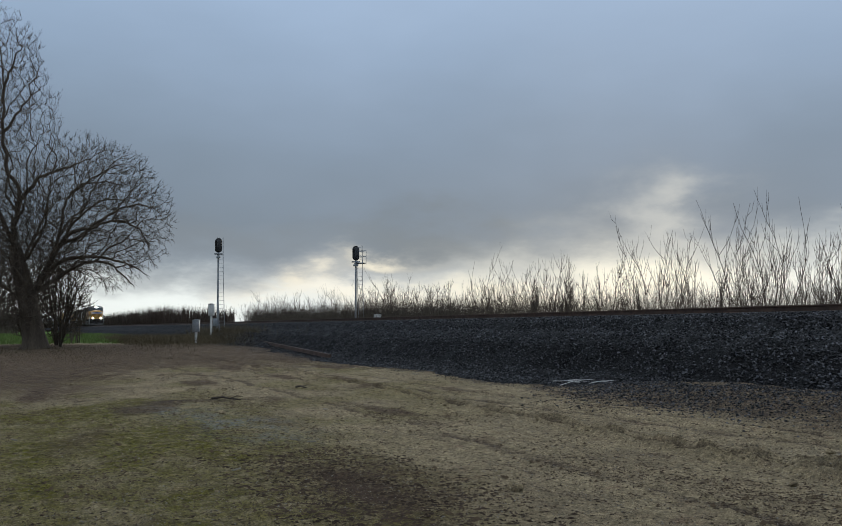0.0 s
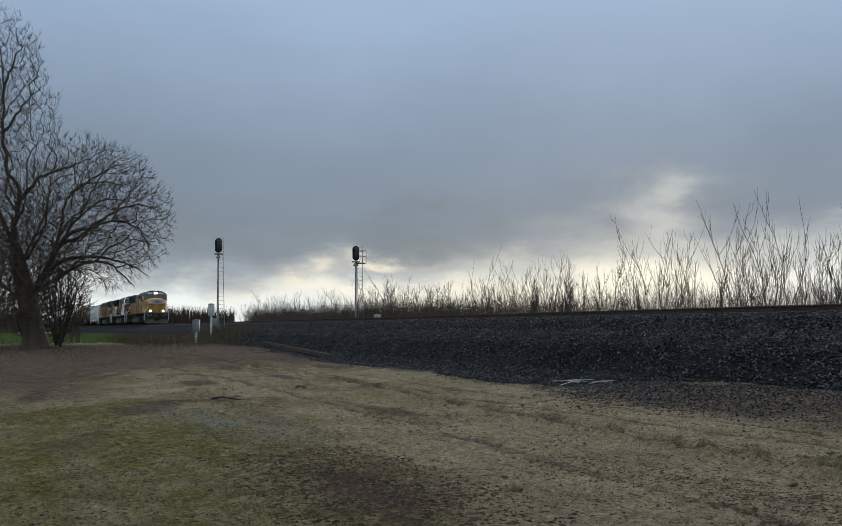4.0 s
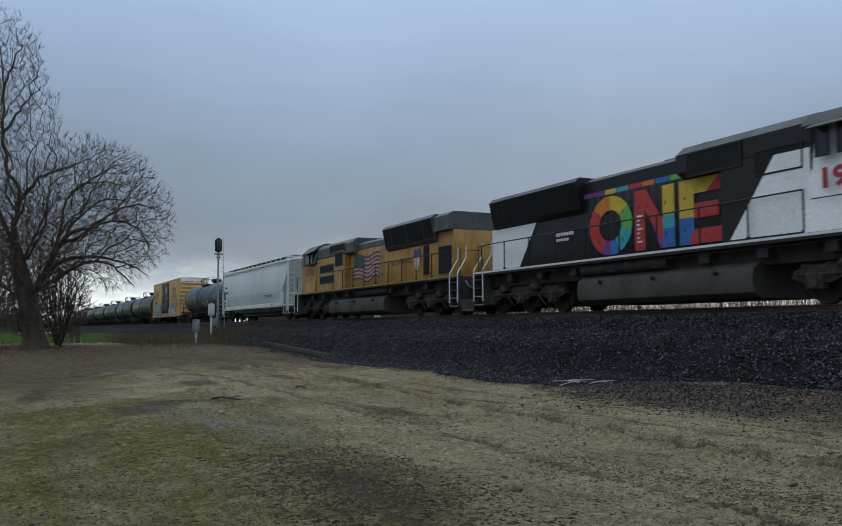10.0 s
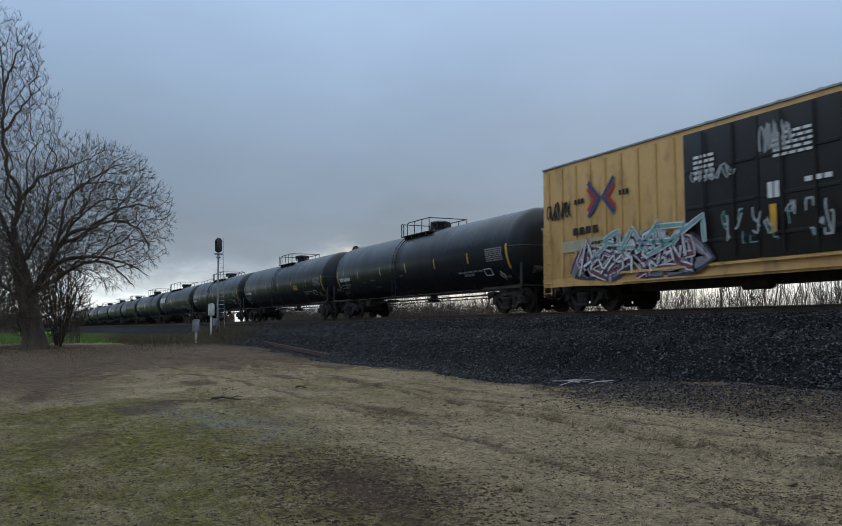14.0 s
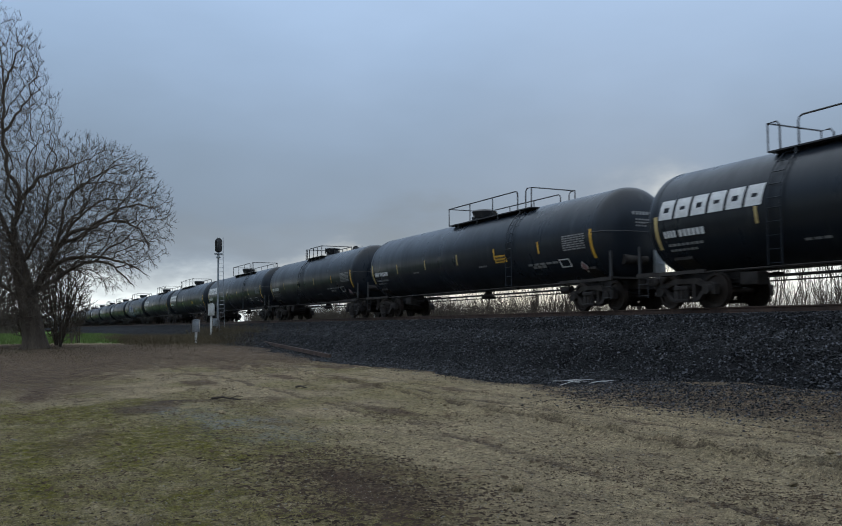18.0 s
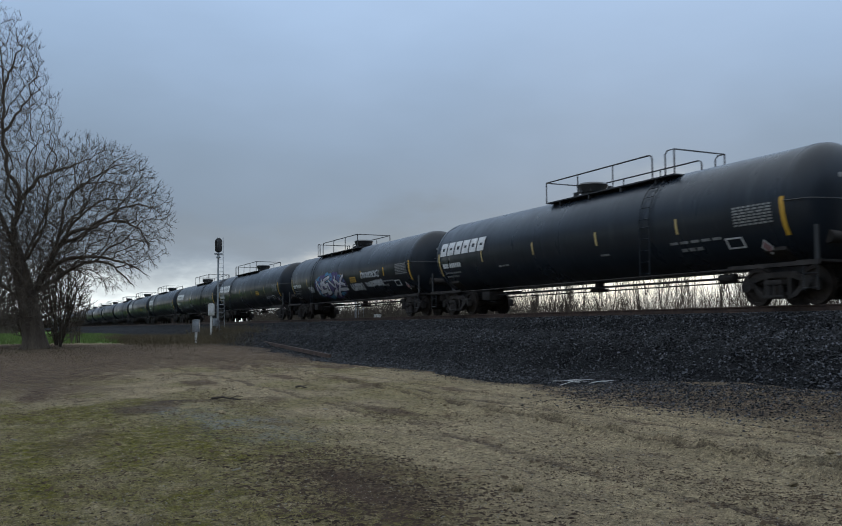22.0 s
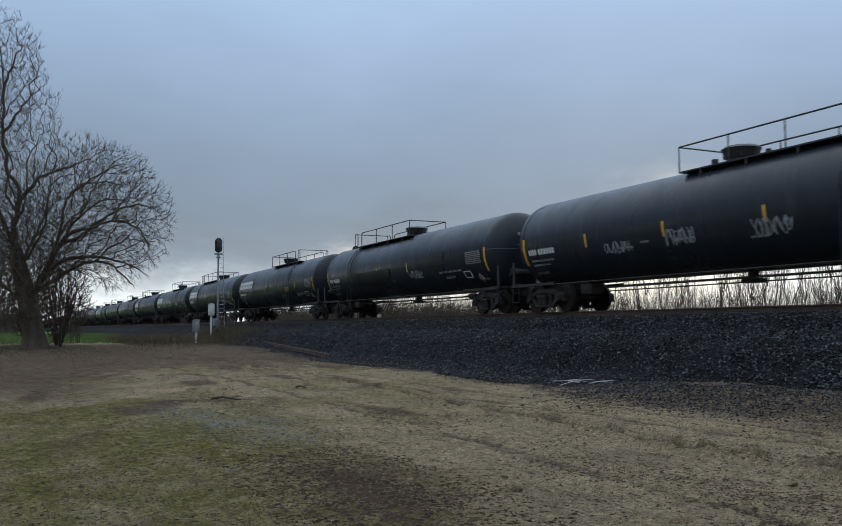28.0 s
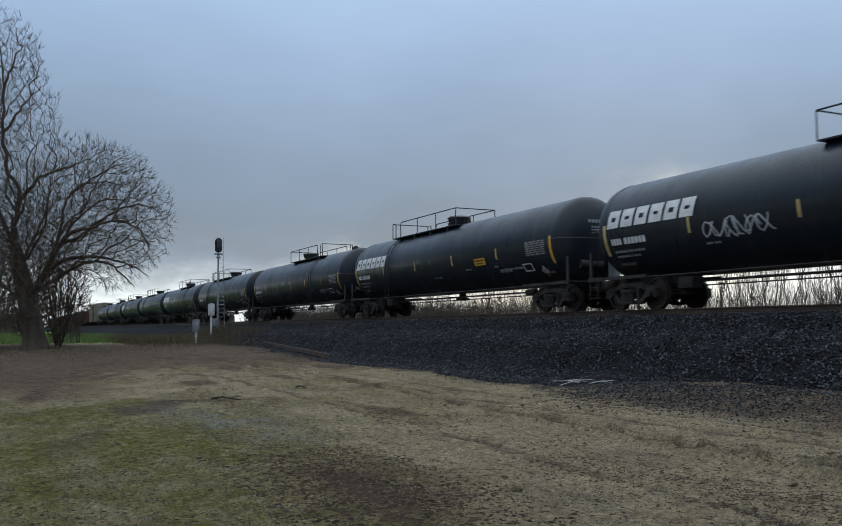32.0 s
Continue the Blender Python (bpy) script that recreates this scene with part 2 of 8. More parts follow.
PALESTRIPE = material("worn_pale_reflector", (0.52, 0.40, 0.17), (0.38, 0.28, 0.11), 0.5, 0, 3, 30, 0)
LETTER = material("white_lettering", (0.70, 0.70, 0.70), (0.55, 0.55, 0.55), 0.5, 0, 4, 30, 0)
DULL = material("weathered_stencil", (0.30, 0.30, 0.30), (0.18, 0.18, 0.18), 0.6, 0, 4, 30, 0)
YELLOW = material("armour_yellow_paint", (0.43, 0.240, 0.042), (0.30, 0.158, 0.030), 0.5, 0, 0.9, 18, 0.08, (0.12, 0.062, 0.026), 0.50, stretch=(1.0, 1, 0.5), grain=0.35)
GREY = material("harbour_grey_paint", (0.095, 0.098, 0.10), (0.06, 0.063, 0.065), 0.5, 0, 0.9, 16, 0.08, (0.05, 0.045, 0.04), 0.3, gloss=0.3)
RED = material("signal_red_paint", (0.34, 0.022, 0.022), (0.26, 0.02, 0.02), 0.5, 0, 2, 30, 0)
WHITE = material("white_gloss_paint", (0.80, 0.80, 0.79), (0.72, 0.72, 0.71), 0.4, 0, 1, 20, 0.05, (0.5, 0.46, 0.40), 0.05)
NAVY = material("navy_blue_paint", (0.025, 0.05, 0.18), (0.018, 0.035, 0.12), 0.5, 0, 2, 30, 0)
LOCOBLACK = material("satin_black_paint", (0.008, 0.008, 0.009), (0.013, 0.012, 0.012), 0.45, 0, 1, 16, 0.08, (0.025, 0.022, 0.02), 0.1, gloss=0.3)
GRILLE = material("black_grille", (0.010, 0.010, 0.011), (0.018, 0.017, 0.016), 0.7, 0, 2, 30, 0.2, gloss=0.15)
GLASS = material("dark_cab_glass", (0.02, 0.025, 0.03), (0.03, 0.035, 0.04), 0.06, 0, 2, 30, 0)
PLOUGH = material("scuffed_plough_steel", (0.060, 0.058, 0.054), (0.032, 0.030, 0.028), 0.6, 0.2, 2.5, 24, 0.2, (0.11, 0.10, 0.09), 0.15, gloss=0.3)
FUEL = material("grimy_grey_fuel_tank", (0.075, 0.072, 0.062), (0.045, 0.042, 0.036), 0.65, 0, 1.2, 18, 0.15, (0.045, 0.038, 0.03), 0.35, gloss=0.3)
HOPPER = material("pale_grey_hopper_paint", (0.60, 0.645, 0.64), (0.555, 0.595, 0.585), 0.5, 0, 0.35, 22, 0.02, (0.42, 0.40, 0.32), 0.22, stretch=(1.0, 1, 0.14), grain=0.15, gloss=0.3)
BOXTAN = material("faded_yellow_boxcar_paint", (0.55, 0.345, 0.125), (0.46, 0.28, 0.095), 0.6, 0, 0.7, 14, 0.08, (0.20, 0.11, 0.05), 0.3, stretch=(1, 1, 0.35), grain=0.3)
OLDTAN = material("pale_olive_boxcar_paint", (0.20, 0.185, 0.13), (0.15, 0.135, 0.095), 0.7, 0, 0.7, 14, 0.08, (0.09, 0.06, 0.04), 0.4, stretch=(1, 1, 0.35))
BROWN = material("oxide_red_paint", (0.11, 0.042, 0.03), (0.07, 0.03, 0.024), 0.7, 0, 0.8, 14, 0.1, (0.05, 0.03, 0.025), 0.3)
LAMP = material("headlight", (1, 0.9, 0.7), emit=(1.0, 0.86, 0.62), power=90.0)
LITTER = material("dead_leaves", (0.085, 0.060, 0.044), (0.030, 0.022, 0.017), 0.9, 0, 2, 20, 0, world_space=True, gloss=0.1)
GRIT = material("pale_grit", (0.27, 0.25, 0.22), (0.16, 0.145, 0.12), 0.9, 0, 2, 20, 0, world_space=True, gloss=0.2)
CRUMB = material("soil_crumbs", (0.075, 0.052, 0.034), (0.11, 0.082, 0.052), 0.95, 0, 2, 20, 0, world_space=True, gloss=0.1)
SCREEN = material("windscreen_glass", (0.05, 0.065, 0.08), (0.03, 0.04, 0.05), 0.08, 0, 1.5, 30, 0)
OCHRE = material("worn_ochre_lettering", (0.40, 0.25, 0.04), (0.22, 0.14, 0.03), 0.6, 0, 4, 20, 0)
FLAGRED = material("weathered_flag_red", (0.26, 0.035, 0.035), (0.17, 0.03, 0.03), 0.6, 0, 2, 18, 0, gloss=0.3)
FLAGWHITE = material("weathered_flag_white", (0.40, 0.385, 0.36), (0.25, 0.24, 0.215), 0.6, 0, 2, 18, 0, gloss=0.3)
FLAGBLUE = material("weathered_flag_blue", (0.025, 0.05, 0.085), (0.035, 0.06, 0.05), 0.6, 0, 3, 18, 0, gloss=0.3)
DUSTY = material("dusty_truck_castings", (0.070, 0.054, 0.043), (0.034, 0.027, 0.022), 0.85, 0, 3, 26, 0.4, (0.014, 0.012, 0.011), 0.35, gloss=0.2)
WINGBLUE = material("bright_blue_paint", (0.05, 0.15, 0.42), (0.04, 0.12, 0.34), 0.5, 0, 2, 30, 0)
BAY = material("dusty_outlet_bay", (0.48, 0.485, 0.46), (0.36, 0.36, 0.34), 0.65, 0, 1, 14, 0.1, (0.1, 0.09, 0.075), 0.2)


# ---- mesh helpers ----
def part(name, bm, mat, parent=None, label="", smooth=40, at=None):
    """One mesh object from a bmesh, under a thing or a part."""
    me = bpy.data.meshes.new(name)
    bm.to_mesh(me)
    bm.free()
    for one in (mat if isinstance(mat, tuple) else (mat,)):
        me.materials.append(one)
    if smooth:
        me.shade_smooth()
        me.set_sharp_from_angle(angle=radians(smooth))
    ob = new(name, me)
    if parent:
        ob.parent = parent
    if at:
        ob.matrix_basis = at
    if label:
        ob["label"] = label
    return ob


def raw(name, verts, faces, mat, parent=None, smooth=0):
    me = bpy.data.meshes.new(name)
    me.from_pydata(verts, [], faces)
    me.materials.append(mat)
    if smooth:
        me.shade_smooth()
        me.set_sharp_from_angle(angle=radians(smooth))
    ob = new(name, me)
    if parent:
        ob.parent = parent
    return ob


def thing(name, label, category, group="", at=None):
    ob = tagged(new(name), label, category, group)
    if at:
        ob.matrix_basis = at
    return ob


def box(bm, x0, x1, y0, y1, z0, z1, bev=0.0):
    x0, x1, y0, y1, z0, z1 = min(x0, x1), max(x0, x1), min(y0, y1), max(y0, y1), min(z0, z1), max(z0, z1)
    v = [bm.verts.new((x, y, z)) for x in (x0, x1) for y in (y0, y1) for z in (z0, z1)]
    f = [bm.faces.new([v[i] for i in q]) for q in ((0, 1, 3, 2), (4, 6, 7, 5), (0, 4, 5, 1), (2, 3, 7, 6), (0, 2, 6, 4), (1, 5, 7, 3))]
    if bev:
        bmesh.ops.bevel(bm, geom=list({e for q in f for e in q.edges}), offset=bev, segments=2, affect="EDGES", profile=0.5)
    return v


def prism(bm, prof, a, b, axis="x"):
    """A closed outline, extruded from a to b. Outline in (y, z) along x, in (x, z) along y, in (x, y) along z."""
    put = {"x": lambda u, w, s: (s, u, w), "y": lambda u, w, s: (u, s, w), "z": lambda u, w, s: (u, w, s)}[axis]
    lo = [bm.verts.new(put(u, w, a)) for u, w in prof]
    hi = [bm.verts.new(put(u, w, b)) for u, w in prof]
    n = len(prof)
    faces = [bm.faces.new(lo), bm.faces.new(hi[::-1])]
    for i in range(n):
        faces.append(bm.faces.new((lo[i], hi[i], hi[(i + 1) % n], lo[(i + 1) % n])))
    bmesh.ops.recalc_face_normals(bm, faces=faces)
    return lo, hi


def tube(bm, pts, r, n=5, r_end=None, cap=True):
    """A round bar along a line of points, tapering to r_end."""
    pts = [Vector(p) for p in pts]
    rings = []
    up = Vector((0.31, 0.17, 0.93))
    for i, p in enumerate(pts):
        d = (pts[min(i + 1, len(pts) - 1)] - pts[max(i - 1, 0)])
        d = d.normalized() if d.length > 1e-9 else Vector((0, 0, 1))
        s = d.cross(up)
        if s.length < 0.05:
            s = d.cross(Vector((1, 0.2, 0)))
        s.normalize()
        w = d.cross(s)
        rr = r if r_end is None else r + (r_end - r) * i / (len(pts) - 1)
        rings.append([bm.verts.new(p + rr * (math.cos(k * math.tau / n) * s + math.sin(k * math.tau / n) * w)) for k in range(n)])
    for a, b in zip(rings, rings[1:]):
        for k in range(n):
            bm.faces.new((a[k], a[(k + 1) % n], b[(k + 1) % n], b[k]))
    if cap and n > 2:
        bm.faces.new(rings[0][::-1])
        bm.faces.new(rings[-1])


def cyl(bm, p0, p1, r, n=14, r_end=None):
    tube(bm, [p0, p1], r, n, r_end)


def lathe(bm, prof, n=32, y=0.0, z=0.0):
    """A body turned about a line along x: prof lists (x, radius)."""
    rings = [[bm.verts.new((x, y + r * math.sin(k * math.tau / n), z + r * math.cos(k * math.tau / n))) for k in range(n)] for x, r in prof]
    faces = []
    for a, b in zip(rings, rings[1:]):
        for k in range(n):
            faces.append(bm.faces.new((a[k], b[k], b[(k + 1) % n], a[(k + 1) % n])))
    faces += [bm.faces.new(rings[0]), bm.faces.new(rings[-1][::-1])]
    bmesh.ops.recalc_face_normals(bm, faces=faces)


def smoothstep(a, b, v):
    k = min(max((v - a) / (b - a), 0.0), 1.0)
    return k * k * (3 - 2 * k)


# ---- ground ----
def ruts(x, y):
    """Wheel tracks that curve past in front of the camera and off towards the signals."""
    d = 0.0
    far = max(0.0, -x - 13.0)
    for line, deep in ((6.75 - 0.07 * x - 0.012 * far * far * 0.2, 0.13), (8.75 + 0.02 * (x + 10) - 0.010 * far * far * 0.2, 0.025),
                       (5.15 - 0.03 * x - 0.010 * far * far * 0.2, 0.022), (9.75 - 0.010 * far * far * 0.2, 0.02)):
        line += 0.12 * noise.noise((x * 0.6, line, 0.0))
        k = (y - line) / 0.115
        if abs(k) < 4:
            d += deep * max(0.1, 0.7 + 0.9 * noise.noise((x * 1.1, line, 5.0)) + 0.7 * noise.noise((x * 3.4, y * 2.0, 9.0))) * ((0.7 * math.exp(-((abs(k) - 1.7) / 0.6) ** 2)) - math.exp(-k * k))
    return d * smoothstep(2.0, -1.0, x) * smoothstep(-50, -34, x) * (1 + 0.6 * smoothstep(-11, -7.5, x))


def earth_height(x, y, rough=True):
    z = 0.04 + 0.42 * smoothstep(-30.0, -58.0, x) + 0.25 * smoothstep(20.0, 28.0, y)
    z += 0.06 * noise.noise((x * 0.22, y * 0.22, 1.0))
    if rough:
        z += 0.03 * noise.noise((x * 0.9, y * 0.9, 4.0)) + 0.028 * noise.noise((x * 2.7, y * 2.7, 8.0)) + 0.020 * noise.noise((x * 7.0, y * 7.0, 2.0))
        if x > -22:
            z += 0.012 * noise.noise((x * 17.0, y * 17.0, 6.0))
        z += ruts(x, y)
        z += 0.30 * smoothstep(10.9, 13.0, y + 0.5 * noise.noise((x * 0.5, y * 0.5, 12.0))) * smoothstep(-18.5, -12.5, x)
    return z


def spaced(a, b, step):
    n = max(int(round((b - a) / step)), 1)
    return [a + (b - a) * i / n for i in range(n)]


def build_ground():
    xs = spaced(-2500, -400, 300) + spaced(-400, -120, 20) + spaced(-120, -60, 2.0) + spaced(-60, -32, 0.4) + spaced(-32, -14, 0.16) + spaced(-14, -3.6, 0.06) + spaced(-3.6, 0, 0.3) + spaced(0, 30, 3) + spaced(30, 400, 60) + [400, 2500]
    ys = [-2500, -1200, -500, -200, -100, -60] + spaced(-40, -8, 2.0) + spaced(-8, 0, 0.5) + spaced(0, 14, 0.075) + spaced(14, 30, 2.0) + spaced(30, 200, 20) + [200, 400, 900, 2500]
    verts, faces, n = [], [], len(ys)
    for x in xs:
        for y in ys:
            near = -60 < x < 2 and -4 < y < 15
            verts.append((x, y, earth_height(x, y, near)))
    for i in range(len(xs) - 1):
        for j in range(n - 1):
            faces.append((i * n + j, (i + 1) * n + j, (i + 1) * n + j + 1, i * n + j + 1))
    ob = raw("ground", verts, faces, EARTH, smooth=60)
    tagged(ob, "bare brown earth with moss, leaf litter and wheel ruts", "ground", kind="structure")
    spot = lambda x, y, cx, cy, rx, ry: math.exp(-((x - cx) / rx) ** 2 - ((y - cy) / ry) ** 2)
    fields = {k: np.zeros(len(verts), dtype=np.float32) for k in ("moss", "litter", "gravel", "mud_and_shade", "grass")}
    for i, (x, y, z) in enumerate(verts):
        if x < -58:
            fields["grass"][i] = smoothstep(-60, -66, x) * smoothstep(0.13, 0.10, y / -x)
            fields["litter"][i] = 1.0 - smoothstep(-60, -66, x) if y < 2 else 0.5
            continue
        if x > 3 or not -12 < y < 15:
            continue
        n1, n2 = noise.noise((x * 0.5, y * 0.7, 3.3)), noise.noise((x * 1.4, y * 1.9, 6.1))
        fields["moss"][i] = smoothstep(4.6, 2.4, y + 1.3 * n1 + 0.6 * n2) * smoothstep(-21, -15, x + 3 * n1) * (0.75 + 0.5 * n2) + 0.5 * smoothstep(-0.15, 0.4, n1) * smoothstep(-45, -28, x) * smoothstep(-8, -12, x) * smoothstep(0.62, 0.40, y / -min(x, -1))
        fields["litter"][i] = min(1.0, 1.0 * spot(x, y, -7.5, 3.05, 1.6, 0.72) * (0.9 + 0.9 * n2) + 1.0 * smoothstep(-17, -24, x + 4 * n1) * smoothstep(0.16, 0.03, y / -min(x, -1) + 0.04 * n2) + 0.95 * smoothstep(-25, -38, x + 4 * n1 + 3 * n2) + 0.9 * smoothstep(0.22, 0.5, noise.noise((x * 0.28, y * 0.9, 17.0))) * smoothstep(-9, -14, x))
        fields["gravel"][i] = min(1.0, 1.5 * spot(x, y, -12.6, 3.1, 1.7, 0.7) * (0.5 + n2 * 1.2) + 1.2 * spot(x, y, -15.5, 2.7, 1.6, 0.7) * (0.4 + n2) + 0.9 * smoothstep(0.3, 0.55, n2) * smoothstep(10.4, 11.6, y) + 0.6 * spot(x, y, -5.5, 8.2, 1.3, 0.8))
        # real dark soil at the bank foot, painted shade down the ruts and streaks
        fields["mud_and_shade"][i] = min(1.0, max(0.0, -ruts(x, y) * 42.0) + 1.2 * spot(x, y, -17.6, 3.3 + 0.12 * (x + 17.6), 0.35, 1.1) + 0.35 * smoothstep(0.3, 0.6, noise.noise((x * 0.9, y * 2.2, 29.0))) * smoothstep(3.0, 5.0, y) + 0.9 * smoothstep(11.2, 12.4, y + 0.8 * n1 + 0.5 * n2) + 0.85 * smoothstep(9.9, 11.3, y + 0.8 * n1 + 0.4 * n2) * smoothstep(-16, -11, x) + 1.1 * spot(x, y, -13.2, 11.5, 3.0, 0.9) * (0.9 + n2))
    for k, values in fields.items():
        at = ob.data.attributes.new(k, "FLOAT", "POINT")
        at.data.foreach_set("value", np.clip(values, 0, 1))


# the bank's section: distance from the camera's line, height
BANK = [(11.3, -0.25), (12.1, 0.05), (12.8, 0.14), (13.4, 0.34), (14.2, 0.98), (14.9, 1.24), (15.5, 1.36), (16.2, 1.68), (16.8, 1.80), (18.3, 1.79),
        (19.8, 1.80), (20.4, 1.68), (21.5, 1.1), (23.0, 0.25), (24.0, -0.2)]


def bank_height(x, y):
    lift = 0.38 * smoothstep(-32.0, -60.0, x)
    for (a, za), (b, zb) in zip(BANK, BANK[1:]):
        if a <= y <= b:
            z = za + (zb - za) * (y - a) / (b - a)
            return z + lift * max(0.0, 1 - max(z, 0) / 1.6)
    return -0.3


def build_bank():
    xs = spaced(-2300, -300, 200) + spaced(-300, -100, 8) + spaced(-100, -60, 1.0) + spaced(-60, -8, 0.22) + spaced(-8, 40, 4) + [40, 120, 640]
    ys = spaced(11.3, 17.4, 0.16) + spaced(17.4, 19.4, 0.5) + spaced(19.4, 24.0, 0.5) + [24.0]
    verts, faces, n = [], [], len(ys)
    for x in xs:
        wob = 0.45 * noise.noise((x * 0.16, 3.0, 0.5)) + 0.2 * noise.noise((x * 0.5, 3.0, 4.5))
        for y in ys:
            edge = smoothstep(15.6, 12.5, y)
            z = bank_height(x, min(max(y + wob * edge, 11.3), 24.0))
            if -100 < x < -6 and y < 17.2:
                z += 0.05 * noise.noise((x * 1.3, y * 1.3, 0.0)) + 0.035 * noise.noise((x * 4.5, y * 4.5, 7.0))
            verts.append((x, y, z))
    for i in range(len(xs) - 1):
        for j in range(n - 1):
            faces.append((i * n + j, (i + 1) * n + j, (i + 1) * n + j + 1, i * n + j + 1))
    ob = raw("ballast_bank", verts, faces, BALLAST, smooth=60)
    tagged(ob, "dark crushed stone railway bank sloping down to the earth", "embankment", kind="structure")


def build_stones():
    """Loose ballast stones over the slope that faces the camera."""
    rng = random.Random(5)
    shapes = []
    for k in range(8):
        pts = []
        for a, b, c in ((1, 0, 0), (-1, 0, 0), (0, 1, 0), (0, -1, 0), (0, 0, 1), (0, 0, -1)):
            pts.append(Vector((a, b, c * 0.62)) * rng.uniform(0.6, 1.2) + Vector((rng.uniform(-0.3, 0.3), rng.uniform(-0.3, 0.3), rng.uniform(-0.3, 0.3))))
        shapes.append(pts)
    tri = ((0, 2, 4), (2, 1, 4), (1, 3, 4), (3, 0, 4), (2, 0, 5), (1, 2, 5), (3, 1, 5), (0, 3, 5))
    verts, faces = [], []
    for _ in range(120000):
        x = -8.5 - 50 * rng.random() ** 1.5
        y = rng.uniform(11.2, 17.25) if rng.random() < 0.9 else 12.3 - abs(rng.gauss(0, 0.75 + 0.55 * smoothstep(-18, -11, x)))
        edge = smoothstep(15.6, 12.5, y)
        wob = 0.45 * noise.noise((x * 0.16, 3.0, 0.5)) + 0.2 * noise.noise((x * 0.5, 3.0, 4.5))
        if y < 12.0 and rng.random() < 0.3:
            continue
        stone_bed, soil = bank_height(x, min(max(y + wob * edge, 11.3), 24.0)), earth_height(x, y, True)
        if soil > stone_bed and rng.random() < min(0.93, 0.25 + 12 * (soil - stone_bed)):
            continue
        z = max(stone_bed, soil)
        r = rng.uniform(0.014, 0.042) if soil < stone_bed else rng.uniform(0.01, 0.024)
        turn = Euler((rng.gauss(0.25, 0.45), rng.gauss(0, 0.45), rng.random() * 6.28)).to_matrix() * r
        o, base = Vector((x, y, z + r * 0.35)), len(verts)
        verts += [tuple(o + turn @ p) for p in rng.choice(shapes)]
        faces += [tuple(base + i for i in t) for t in tri]
    # a thin apron of stones spilled over the earth
    for _ in range(8000):
        x = rng.gauss(-13.6, 2.6)
        y = 12.9 - abs(rng.gauss(0, 0.5 + 0.85 * smoothstep(-18.0, -13.5, x)))
        z = max(earth_height(x, y, True), bank_height(x, max(y, 11.3)))
        r = rng.uniform(0.010, 0.030)
        turn = Euler((rng.gauss(0.1, 0.4), rng.gauss(0, 0.4), rng.random() * 6.28)).to_matrix() * r
        o, base = Vector((x, y, z + r * 0.25)), len(verts)
        verts += [tuple(o + turn @ p) for p in rng.choice(shapes)]
        faces += [tuple(base + i for i in t) for t in tri]
    ob = raw("ballast_stones", verts, faces, STONE)
    tagged(ob, "loose angular dark grey ballast stones on the bank", "stones", kind="stuff")


RAIL_PROFILE = [(-0.07, 0.0), (0.07, 0.0), (0.07, 0.012), (0.012, 0.03), (0.010, 0.13), (0.036, 0.145), (0.036, 0.172), (0.030, 0.180),
                (-0.030, 0.180), (-0.036, 0.172), (-0.036, 0.145), (-0.010, 0.13), (-0.012, 0.03), (-0.07, 0.012)]


def build_track():
    track = tagged(new("track"), "single railway track with rusty rails on wooden ties", "railway track", kind="structure")
    for side in (-1, 1):
        bm = bmesh.new()
        prism(bm, [(TRACK_Y + side * 0.7535 + u, RAIL - 0.18 + w) for u, w in RAIL_PROFILE], -2300, 640)
        part("rail", bm, RUST, track, smooth=0)
        bm = bmesh.new()
        box(bm, -2300, 640, TRACK_Y + side * 0.7535 - 0.027, TRACK_Y + side * 0.7535 + 0.027, RAIL - 0.002, RAIL + 0.002)
        part("running_band", bm, SHINE, track, "worn bright rail head", smooth=0)
    bm = bmesh.new()
    box(bm, -0.11, 0.11, -1.28, 1.28, -0.15, 0.02, 0.012)
    first = part("tie", bm, TIE, track, smooth=0, at=pose(-6, TRACK_Y, RAIL - 0.2))
    for i in range(1, 240):
        ob = new("tie", first.data)
        ob.parent = track
        ob.matrix_basis = pose(-6 - i * 0.5, TRACK_Y + 0.02 * math.sin(i * 2.3), RAIL - 0.2 - 0.01 * (i % 3), 0, 0, 1.2 * math.sin(i * 1.7))


build_ground()
build_bank()
build_stones()
build_track()


